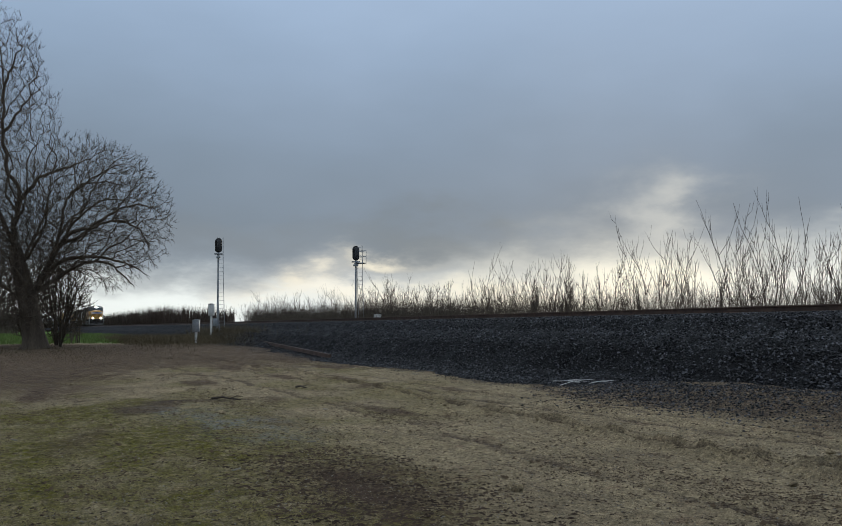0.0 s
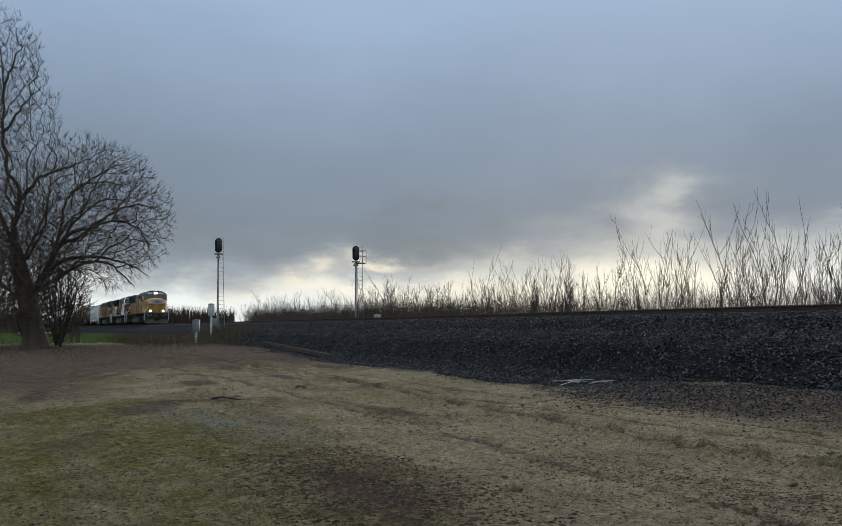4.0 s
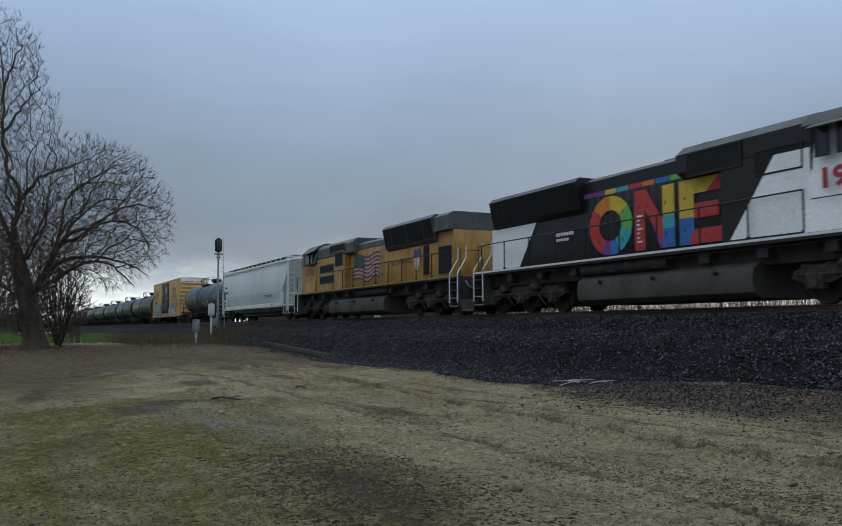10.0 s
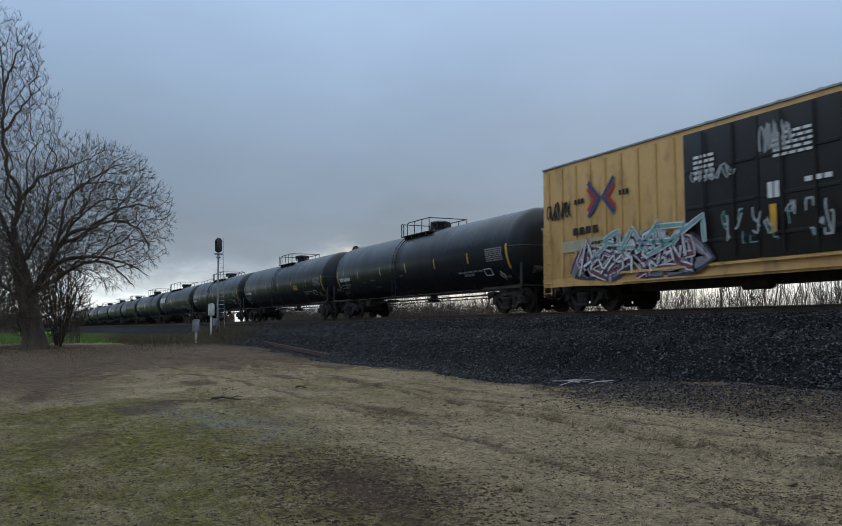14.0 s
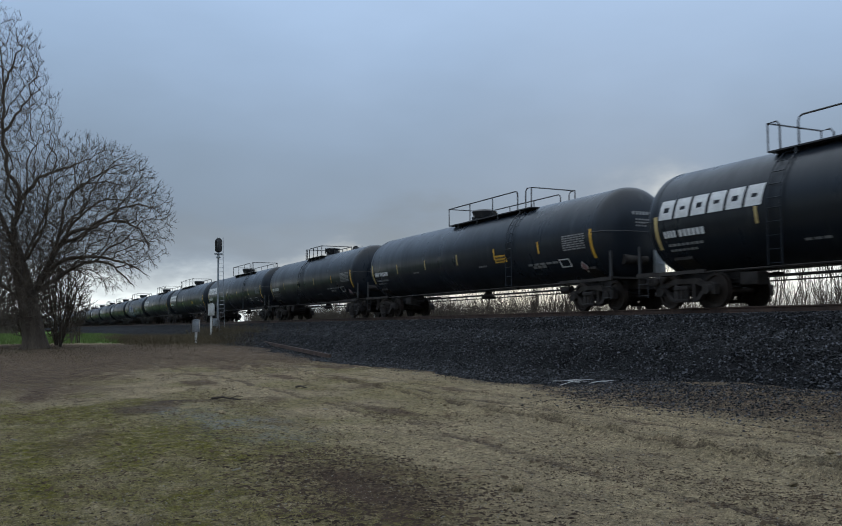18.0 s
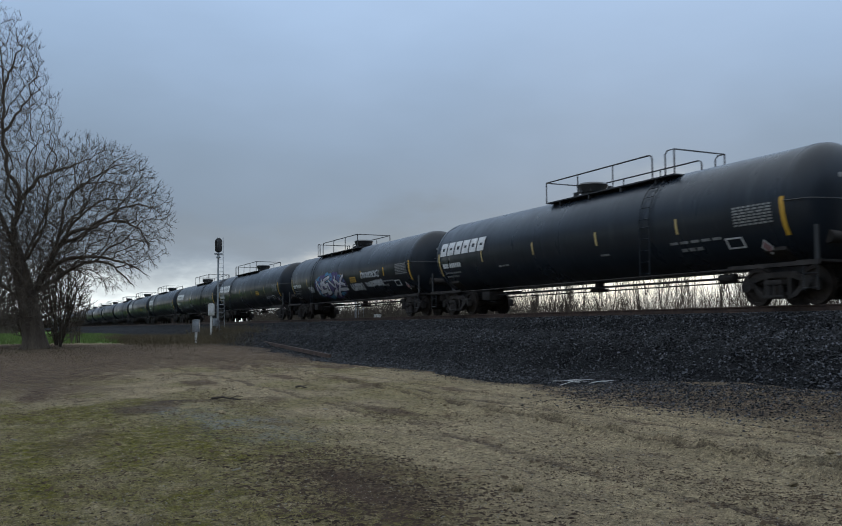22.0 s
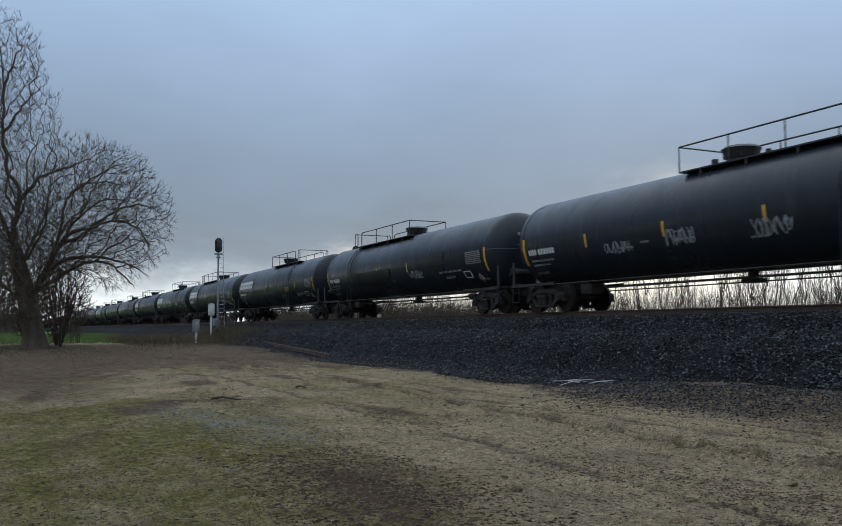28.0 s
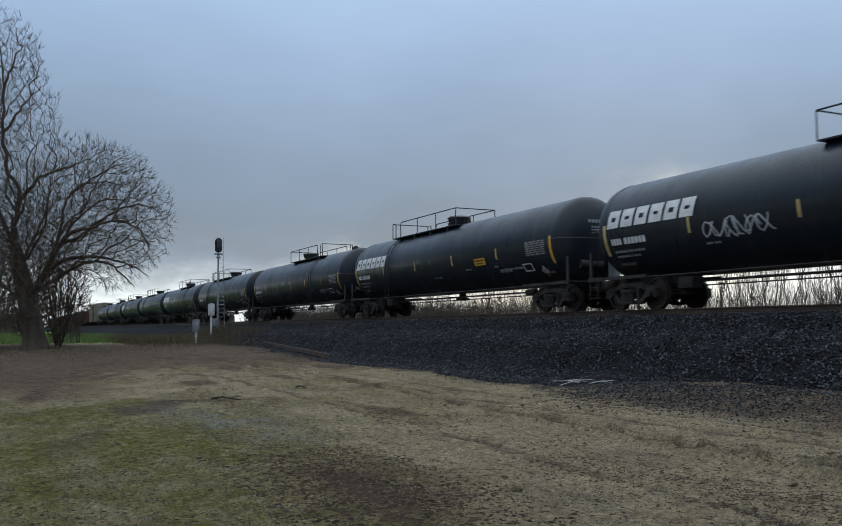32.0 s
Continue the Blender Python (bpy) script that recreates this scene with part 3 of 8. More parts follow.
# ---- trees and plants ----
def limb(bm, rng, start, way, length, r, depth, sag, out, ends):
    """A branch that bends as it goes and forks into thinner ones."""
    n = 5 if depth > 1 else 3
    p, d = Vector(start), Vector(way).normalized()
    pts = [p.copy()]
    for i in range(n):
        d = (d + Vector((rng.gauss(0, 0.14), rng.gauss(0, 0.14), rng.gauss(0, 0.10) - sag)) + out * 0.05).normalized()
        p = p + d * (length / n)
        pts.append(p.copy())
    sides = 7 if r > 0.12 else 5 if r > 0.04 else 3
    tube(bm if r > 0.035 else ends, pts, r, sides, r * (0.45 if depth else 0.25), cap=False)
    if depth <= 0:
        return
    kids = rng.randint(5, 7) if depth > 1 else rng.randint(4, 7)
    for k in range(kids):
        f = 0.22 + 0.78 * (k + rng.random()) / kids
        i = min(int(f * n), n - 1)
        q = pts[i].lerp(pts[i + 1], f * n - i)
        base = (pts[i + 1] - pts[i]).normalized()
        s = Vector((rng.gauss(0, 1), rng.gauss(0, 1), rng.gauss(0.15, 0.8))).normalized()
        w = (base * rng.uniform(0.75, 1.05) + s * rng.uniform(0.4, 0.75)).normalized()
        limb(bm, rng, q, w, length * rng.uniform(0.42, 0.66), max(r * (1 - 0.5 * f) * rng.uniform(0.42, 0.58), 0.0055), depth - 1, sag + 0.012, out, ends)


def guided(bm, ends, rng, pts, r0, r1, depth, length, sag, every, along=0.6):
    """A main limb through given points, with branches all along its outer part."""
    pts = [Vector(p) for p in pts]
    line = []
    for i in range(len(pts) - 1):
        for k in range(4):
            f = k / 4
            a, b, c, d = pts[max(i - 1, 0)], pts[i], pts[i + 1], pts[min(i + 2, len(pts) - 1)]
            line.append(0.5 * ((2 * b) + (c - a) * f + (2 * a - 5 * b + 4 * c - d) * f * f + (3 * b - a - 3 * c + d) * f ** 3))
    line.append(pts[-1])
    line = [p + Vector((rng.gauss(0, 0.05), rng.gauss(0, 0.05), rng.gauss(0, 0.04))) for p in line]
    tube(bm, line, r0, 9, r1)
    n = len(line)
    for i in range(int(n * 0.25), n):
        for _ in range(every):
            f = i / n
            base = (line[min(i + 1, n - 1)] - line[i - 1]).normalized()
            s = Vector((rng.gauss(0, 1), rng.gauss(0, 1), rng.gauss(0.25, 0.8))).normalized()
            w = (base * along + s * 0.8).normalized()
            limb(bm, rng, line[i], w, length * rng.uniform(0.6, 1.1) * (1.1 - 0.4 * f), max((r0 + (r1 - r0) * f) * rng.uniform(0.3, 0.5), 0.02), depth, sag, w, ends)


class Growth:
    """A branching skeleton: each node knows its parent; the wood thickens by what it carries."""

    def __init__(self):
        self.at, self.parent, self.path, self.least = np.zeros((90000, 3)), [], np.zeros(90000), np.zeros(90000)
        self.n = 0

    def add(self, p, parent):
        self.at[self.n] = p
        self.parent.append(parent)
        self.path[self.n] = 0 if parent < 0 else self.path[parent] + np.linalg.norm(self.at[self.n] - self.at[parent])
        self.n += 1
        return self.n - 1

    def nearest(self, p, far=0.25):
        d = np.linalg.norm(self.at[:self.n] - np.array(p), axis=1)
        return int(np.argmin(d + far * self.path[:self.n])), d

    def limb(self, pts, rng, stout=0.0):
        """A main limb through given points, from the nearest wood."""
        k, _ = self.nearest(pts[0], 0.0)
        pts = [Vector(p) for p in pts]
        for i in range(len(pts) - 1):
            a, b, c, d = pts[max(i - 1, 0)], pts[i], pts[i + 1], pts[min(i + 2, len(pts) - 1)]
            for step in range(1, 5):
                f = step / 4
                q = 0.5 * ((2 * b) + (c - a) * f + (2 * a - 5 * b + 4 * c - d) * f * f + (3 * b - a - 3 * c + d) * f ** 3)
                k = self.add(q + Vector((rng.gauss(0, 0.04), rng.gauss(0, 0.04), rng.gauss(0, 0.03))), k)
                self.least[k] = stout * (1 - 0.8 * (i + f) / (len(pts) - 1))

    def reach(self, p, rng):
        """A branch from the best placed wood out to p."""
        p = Vector(p)
        k, d = self.nearest(p)
        a = Vector(self.at[k].tolist())
        if (p - a).length < 0.12:
            return
        up = self.parent[k]
        along = (a - Vector(self.at[up].tolist())).normalized() if up >= 0 else Vector((0, 0, 1))
        n = max(2, min(6, int((p - a).length / 0.30)))
        bend = along * (p - a).length * 0.30
        for i in range(1, n + 1):
            f = i / n
            q = a.lerp(p, f) + bend * f * (1 - f) + Vector((rng.gauss(0, 0.014), rng.gauss(0, 0.014), rng.gauss(0, 0.014)))
            k = self.add(q, k)

    def mesh(self, thick, thin, tip, power, most):
        """Tubes along the skeleton, the stout ones into one mesh and the fine ones into another."""
        load = np.zeros(self.n)
        kids = [[] for _ in range(self.n)]
        for k in range(self.n - 1, -1, -1):
            load[k] = max(load[k], 1)
            if self.parent[k] >= 0:
                load[self.parent[k]] += load[k]
                kids[self.parent[k]].append(k)
        radius = np.minimum(np.maximum(tip * load ** power, self.least[:self.n]), most).tolist()
        starts = [(0, -1)]
        while starts:
            k, base = starts.pop()
            line = [k] if base < 0 else [base, k]
            rr = [radius[k]] * len(line)
            while kids[k]:
                order = sorted(kids[k], key=lambda c: -load[c])
                starts += [(c, k) for c in order[1:]]
                k = order[0]
                line.append(k)
                rr.append(radius[k])
            first = rr[0]
            pts = [Vector(self.at[i].tolist()) for i in line]
            swell(thick if first > 0.03 else thin, pts, rr, 9 if first > 0.15 else 6 if first > 0.05 else 4 if first > 0.02 else 3)


def swell(bm, pts, radii, n):
    """A round bar along a line of points with a radius at each."""
    rings, side = [], Vector((0.31, 0.93, 0.17))
    for i, p in enumerate(pts):
        d = (pts[min(i + 1, len(pts) - 1)] - pts[max(i - 1, 0)]).normalized()
        s = d.cross(side)
        s = s.normalized() if s.length > 0.05 else Vector((1, 0, 0))
        side = s.cross(d)
        rings.append([bm.verts.new(p + radii[i] * (math.cos(k * math.tau / n) * s + math.sin(k * math.tau / n) * side)) for k in range(n)])
    for a, b in zip(rings, rings[1:]):
        for k in range(n):
            bm.faces.new((a[k], a[(k + 1) % n], b[(k + 1) % n], b[k]))


def build_big_tree():
    """The old bare tree. Its own axes: a = across the view to the right, b = away from the camera."""
    rng = random.Random(11)
    tree = thing("bare_tree", "large old leafless tree with a leaning trunk and drooping twigs", "tree", at=pose(-50.0, 1.3, 0.33, 0, 0, 90))
    wood, ends, trunk = bmesh.new(), bmesh.new(), bmesh.new()
    swell(trunk, [Vector(p) for p in ((0.02, 0, -0.4), (0.0, 0, 0.1), (-0.08, 0, 0.6), (-0.2, 0, 1.4), (-0.45, 0, 2.6), (-0.75, 0.05, 3.8), (-1.0, 0.1, 4.9), (-1.15, 0.1, 5.6))],
          [0.86, 0.72, 0.60, 0.54, 0.50, 0.44, 0.36, 0.28], 14)
    for k in range(7):
        a = k * 0.9 + 0.3
        tube(trunk, [(0.3 * math.cos(a), 0.3 * math.sin(a), 0.7), (0.58 * math.cos(a), 0.58 * math.sin(a), 0.15), (0.95 * math.cos(a), 0.95 * math.sin(a), -0.15)], 0.24, 6, 0.09)
    g = Growth()
    k = -1
    for i in range(13):
        f = i / 12
        k = g.add((-0.2 - 0.95 * f, 0.1 * f, 1.4 + 4.2 * f), k)
    for line in ([(-1.15, 0.1, 5.6), (-1.2, 0.1, 6.6), (-1.0, 0.2, 8.4), (-1.7, 0.2, 9.8), (-1.9, 0.2, 12.2), (-2.0, 0.1, 14.6), (-2.5, 0.0, 18.5)],
                 [(-1.0, 0.1, 5.0), (-2.1, -0.3, 7.6), (-3.0, -0.6, 10.4), (-3.6, -0.8, 14.2), (-3.2, -0.6, 18.6)],
                 [(-1.8, 0.2, 11.7), (-1.1, 0.0, 12.8), (-0.6, 0.0, 13.6), (0.0, 0.1, 14.3)], [(-1.9, 0.2, 13.9), (-1.55, 0.3, 15.2), (-1.1, 0.2, 16.4)],
                 [(-0.95, 0.1, 7.9), (-0.2, 0.4, 9.1), (0.65, 0.6, 9.7), (1.7, 0.8, 10.2), (2.5, 0.8, 10.6)],
                 [(-0.4, 0, 2.7), (0.2, 0.1, 3.8), (0.7, 0.2, 5.0), (1.1, 0.3, 6.5), (1.25, 0.3, 7.9), (1.9, 0.2, 8.9), (3.0, 0.1, 9.2), (4.3, 0.0, 9.1)],
                 [(1.45, 0.3, 8.4), (2.35, 0.4, 9.2), (3.4, 0.5, 10.0), (4.1, 0.5, 10.8)],
                 [(0.65, 0.2, 4.8), (1.4, -0.3, 6.2), (2.45, -0.5, 6.6), (3.7, -0.5, 7.5), (4.9, -0.4, 8.0), (6.0, -0.3, 7.8)],
                 [(0.9, 0.0, 5.6), (1.9, 0.6, 6.1), (3.2, 0.9, 7.0), (4.3, 0.9, 7.2), (5.3, 0.8, 6.7), (5.8, 0.7, 5.7)],
                 [(0.3, 0.1, 4.1), (1.3, -0.6, 4.8), (2.5, -0.9, 5.0), (3.5, -0.9, 4.9), (4.6, -0.8, 4.6), (5.5, -0.7, 4.1)],
                 [(-0.1, 0.1, 3.1), (1.3, 0.3, 4.1), (2.35, 0.5, 4.7), (3.5, 0.6, 4.8), (4.35, 0.6, 4.2), (4.9, 0.5, 3.6)],
                 [(-0.4, 0.1, 2.2), (-1.4, 0.1, 3.2), (-2.5, 0.3, 3.8), (-3.8, 0.5, 4.2)], [(-0.2, 0.0, 1.6), (1.2, 0.1, 2.2), (2.0, 0.2, 2.8)],
                 [(1.0, 0.2, 6.2), (1.8, 1.6, 7.4), (3.0, 2.4, 8.2), (4.4, 2.6, 7.9)], [(0.8, 0.2, 5.2), (1.6, -1.6, 6.6), (2.8, -2.4, 7.8), (4.2, -2.6, 7.9)],
                 [(-0.9, 0.1, 4.4), (-0.1, -0.9, 5.6), (0.3, -1.4, 7.0), (0.5, -1.6, 8.6)], [(-0.9, 0.1, 4.4), (-0.2, 1.2, 6.0), (0.3, 1.8, 7.6), (0.7, 1.9, 9.4)]):
        g.limb(line, rng, 0.125 if len(line) > 4 else 0.085)
    marks = []
    for (ca, cb, cz), (ra, rb, rz), count in (((2.75, 0, 7.35), (4.15, 3.9, 4.35), 4800), ((-2.6, 0, 11.5), (3.6, 3.2, 7.3), 3000), ((-0.8, 0, 4.9), (3.0, 2.4, 4.0), 4200)):
        while count:
            v = Vector((rng.uniform(-1, 1), rng.uniform(-1, 1), rng.uniform(-1, 1)))
            if v.length > 0.98 + 0.16 * noise.noise(v * 2.6) or v.length < 0.15:
                continue
            p = Vector((ca + v.x * ra, cb + v.y * rb, cz + v.z * rz))
            if p.x < -3.6:
                continue
            # hollow below the arches, beside the trunk
            if p.z < 4.4 - 0.55 * abs(p.x - 1.6) and p.x > 0.9:
                count -= 1
                continue
            marks.append(p)
            count -= 1
    hub = Vector((0.6, 0.0, 6.0))
    marks.sort(key=lambda p: (p - hub).length + rng.gauss(0, 0.5))
    for p in marks:
        g.reach(p, rng)
    tips = set(range(g.n)) - set(g.parent)
    for k in sorted(tips):
        p = Vector(g.at[k].tolist())
        back = Vector(g.at[g.parent[k]].tolist())
        d = (p - back).normalized()
        droop = -0.55 if p.z < 7.0 and p.x > 2.8 else 0.30
        out = (p - hub).normalized()
        for _ in range(rng.randint(4, 6)):
            w = (d * 0.8 + out * 0.6 + Vector((rng.gauss(0, 0.60), rng.gauss(0, 0.60), rng.gauss(droop, 0.45)))).normalized()
            l = rng.uniform(0.16, 0.46)
            q = back.lerp(p, rng.random())
            tube(ends, [q, q + w * l * 0.5, q + (w + Vector((0, 0, droop * 0.4))).normalized() * l], 0.0060, 3, 0.0038, cap=False)
    g.mesh(wood, ends, 0.0064, 0.445, 0.42)
    part("trunk", trunk, BARK, tree, smooth=60)
    part("branchwork", wood, BARK, tree, smooth=60)
    part("crown", ends, TWIG, tree, smooth=0)
    for x, y, wide, tall, count in ((-55.0, -1.2, 2.8, 7.8, 2600), (-55.5, 2.6, 2.1, 5.8, 1700), (-57.0, 0.9, 2.6, 7.0, 2200), (-53.5, 2.7, 1.7, 5.4, 1500)):
        thicket = thing("bare_bush", "dense leafless grey-brown bush behind the old tree", "bush", "bushes behind the tree", pose(x, y, 0.4, 0, 0, 90))
        stems, fine = bmesh.new(), bmesh.new()
        g = Growth()
        g.add((0, 0, -0.3), -1)
        for k in range(7):
            a = k * 0.9
            g.limb([(0, 0, 0.0), (0.25 * wide * math.cos(a), 0.25 * wide * math.sin(a), 0.3 * tall), (0.5 * wide * math.cos(a), 0.5 * wide * math.sin(a), 0.62 * tall)], rng)
        marks = []
        while len(marks) < count:
            v = Vector((rng.uniform(-1, 1), rng.uniform(-1, 1), rng.uniform(-1, 1)))
            if v.length < 0.95 + 0.2 * noise.noise(v * 2.2 + Vector((x, y, 0))):
                marks.append(Vector((v.x * wide, v.y * wide, tall * (0.55 + 0.47 * v.z))))
        marks.sort(key=lambda p: p.length)
        for p in marks:
            g.reach(p, rng)
        g.mesh(stems, fine, 0.0125, 0.32, 0.10)
        part("branchwork", stems, BARK, thicket, smooth=60)
        part("crown", fine, TWIG, thicket, smooth=0)
    bush = thing("bare_shrub", "small leafless shrub behind the old tree", "shrub", at=pose(-63.0, 4.1, 0.45, 0, 0, 90))
    wood, ends = bmesh.new(), bmesh.new()
    for k in range(6):
        guided(wood, ends, rng, [(0.1 * k - 0.3, 0, -0.2), (0.16 * k - 0.4, 0.2, 1.3), (0.35 * k - 0.9, 0.3 * rng.uniform(-1, 1), 2.6 + 0.3 * rng.random())], 0.05, 0.015, 1, 0.9, 0.0, 3)
    part("branchwork", wood, BARK, bush, smooth=60)
    part("crown", ends, TWIG, bush, smooth=0)


def orchard_tree(rng, tall):
    """A clump of bare upright stems that wander and fork, as pruned orchard trees grow back."""
    tree = thing("orchard_tree", "leafless orchard tree with tall thin upright shoots", "tree", "orchard rows")
    stem, wood = bmesh.new(), bmesh.new()
    tube(stem, [(0, 0, -0.3), (0.03, 0, 0.3), (0.0, 0.04, 0.6)], 0.07, 7, 0.05)
    for k in range(rng.randint(8, 11)):
        a = rng.random() * math.tau
        p = Vector((0, 0, 0.5))
        foot = Vector((math.cos(a), math.sin(a), 0)) * rng.uniform(0.2, 1.15) + Vector((0, 0, rng.uniform(0.9, 1.6)))
        h = tall * rng.uniform(0.45, 1.0) ** 1.2
        d = Vector((math.cos(a) * 0.34, math.sin(a) * 0.34, 1.0)).normalized()
        pts, n = [p, p.lerp(foot, 0.55), foot], 8
        for i in range(n):
            d = (d + Vector((rng.gauss(0, 0.13), rng.gauss(0, 0.13), 0.12))).normalized()
            pts.append(pts[-1] + d * max(h - foot.z, 0.5) / n)
        tube(wood, pts, 0.019, 4, 0.0055, cap=False)
        for t in range(rng.randint(5, 8)):
            i = rng.randint(1, n)
            w = (d * 0.6 + Vector((rng.gauss(0, 0.7), rng.gauss(0, 0.7), 0.25))).normalized()
            l = rng.uniform(0.35, 1.2) * tall / 4.5
            q = [pts[i]]
            for j in range(4):
                w = (w + Vector((rng.gauss(0, 0.12), rng.gauss(0, 0.12), 0.30))).normalized()
                q.append(q[-1] + w * l / 4)
            tube(wood, q, 0.0095, 3, 0.0045, cap=False)
            for u in range(2):
                j = rng.randint(1, 3)
                z = (w + Vector((rng.gauss(0, 0.8), rng.gauss(0, 0.8), 0.3))).normalized()
                tube(wood, [q[j], q[j] + z * l * 0.18, q[j] + (z + Vector((0, 0, 0.5))).normalized() * l * 0.38], 0.007, 3, 0.004, cap=False)
    part("trunk", stem, BARK, tree, smooth=60)
    part("crown", wood, SHOOT, tree, smooth=0)
    return tree


def build_orchard():
    rng = random.Random(3)
    kinds = [orchard_tree(rng, t) for t in (3.5, 4.0, 4.5, 3.2, 5.0, 3.8, 6.0)]
    spots = []
    for row, (y, step) in enumerate(((26.0, 1.6), (30.5, 2.6), (40.0, 5.0))):
        x = -14.0 - 0.5 * row
        while x > -(y + 0.6) / 0.262:
            spots.append((x + rng.uniform(-0.6, 0.6), y + rng.uniform(-0.8, 0.8), row))
            x -= step * rng.uniform(0.8, 1.25)
    for i, (x, y, row) in enumerate(spots):
        pick = rng.choice(kinds[:6]) if rng.random() < 0.90 else kinds[6]
        ob = kinds[i] if i < len(kinds) else copy_thing(pick, pose(0, 0, 0))
        ob.matrix_basis = pose(x, y, earth_height(x, y, False) + 0.05, 0, 0, rng.random() * 360)
        s = rng.uniform(0.9, 1.12)
        ob.scale = (s, s, s * (1.0 + 0.26 * smoothstep(-50, -24, x) - 0.06 * smoothstep(-48, -75, x)))


def brush(name, label, mat, count, area, tall, lean, seed, wide=0.012):
    """Many thin upright stalks over a stretch of ground, in one mesh."""
    rng = random.Random(seed)
    verts, faces = [], []
    for _ in range(count):
        x, y, z = area(rng)
        h = tall * rng.uniform(0.4, 1.0)
        a = rng.random() * math.tau
        w = wide * rng.uniform(0.6, 1.5)
        ex, ey = rng.gauss(0, lean) * h, rng.gauss(0, lean) * h
        b = len(verts)
        ca, sa = math.cos(a) * w, math.sin(a) * w
        mx, my = ex * 0.35, ey * 0.35
        verts += [(x - ca, y - sa, z - 0.05), (x + ca, y + sa, z - 0.05), (x - sa * 0.8, y + ca * 0.8, z - 0.05),
                  (x + mx - ca * 0.7, y + my - sa * 0.7, z + h * 0.55), (x + mx + ca * 0.7, y + my + sa * 0.7, z + h * 0.55), (x + mx - sa * 0.5, y + my + ca * 0.5, z + h * 0.55),
                  (x + ex, y + ey, z + h)]
        faces += [(b, b + 1, b + 4, b + 3), (b + 1, b + 2, b + 5, b + 4), (b + 2, b, b + 3, b + 5), (b + 3, b + 4, b + 6), (b + 4, b + 5, b + 6), (b + 5, b + 3, b + 6)]
    ob = raw(name, verts, faces, mat)
    return tagged(ob, label, name.replace("_", " "), kind="stuff")


def build_brush():
    def far_wood(rng):
        x = -rng.uniform(190, 620)
        y = 30 + (min(150.0, -0.236 * x) - 30) * rng.random() ** 2
        return x, y, 0.5
    brush("far_orchard", "dark leafless orchard far off beyond the track", SHOOT, 22000, far_wood, 6.4, 0.10, 7, 0.11)

    def undergrowth(rng):
        y = rng.uniform(24.4, 29.5)
        x = -12 - (y / 0.258 - 12) * rng.random()
        return x, y, earth_height(x, y, False)
    brush("undergrowth", "tangle of thin bare brush at the orchard's edge", SHOOT, 15000, undergrowth, 3.0, 0.26, 9, 0.0065)

    def foot_brush(rng):
        y = rng.uniform(23.6, 26.5)
        x = -11 - (y / 0.258 - 11) * rng.random()
        return x, y, max(bank_height(x, min(y, 24.0)), earth_height(x, y, False))
    brush("dry_brush", "pale dry tangled brush beyond the track", DRYBRUSH, 22000, foot_brush, 3.15, 0.36, 19, 0.009)

    def hedge(rng):
        y = rng.uniform(25.0, 29.0)
        x = -44 - (y / 0.258 - 44) * rng.random()
        return x, y, earth_height(x, y, False)
    brush("hedge", "low dense bare thicket along the orchard's edge", SHOOT, 9000, hedge, 2.9, 0.22, 10, 0.010)

    def weeds(rng):
        x = rng.gauss(-64, 6.0)
        y = rng.uniform(6.6, 14.8)
        return x, y, max(earth_height(x, y, False), bank_height(x, y))
    brush("dry_weeds", "dry brown weeds round the signal boxes", WEED, 11000, weeds, 0.70, 0.55, 12, 0.007)

    def grass(rng):
        x = -rng.uniform(60, 150)
        y = rng.uniform(-34, 0.115 * -x)
        return x, y, earth_height(x, y, False)
    brush("green_grass", "strip of fresh green grass beyond the bare earth", GRASS, 22000, grass, 0.40, 0.2, 14, 0.03)

    def litter(rng):
        x = rng.gauss(-47, 5.0)
        y = rng.gauss(0.5, 4.5)
        return x, y, earth_height(x, y, True)
    brush("dead_stalks", "brown dead stalks and litter under the old tree", WEED, 5200, litter, 0.11, 1.6, 15, 0.008)

    def far_left(rng):
        x = -rng.uniform(170, 420)
        y = rng.uniform(-60, 4)
        return x, y, 0.4
    brush("far_thicket", "dark bare thicket in the distance behind the tree", TWIG, 5000, far_left, 9.0, 0.12, 16, 0.10)


build_big_tree()
build_orchard()
build_brush()


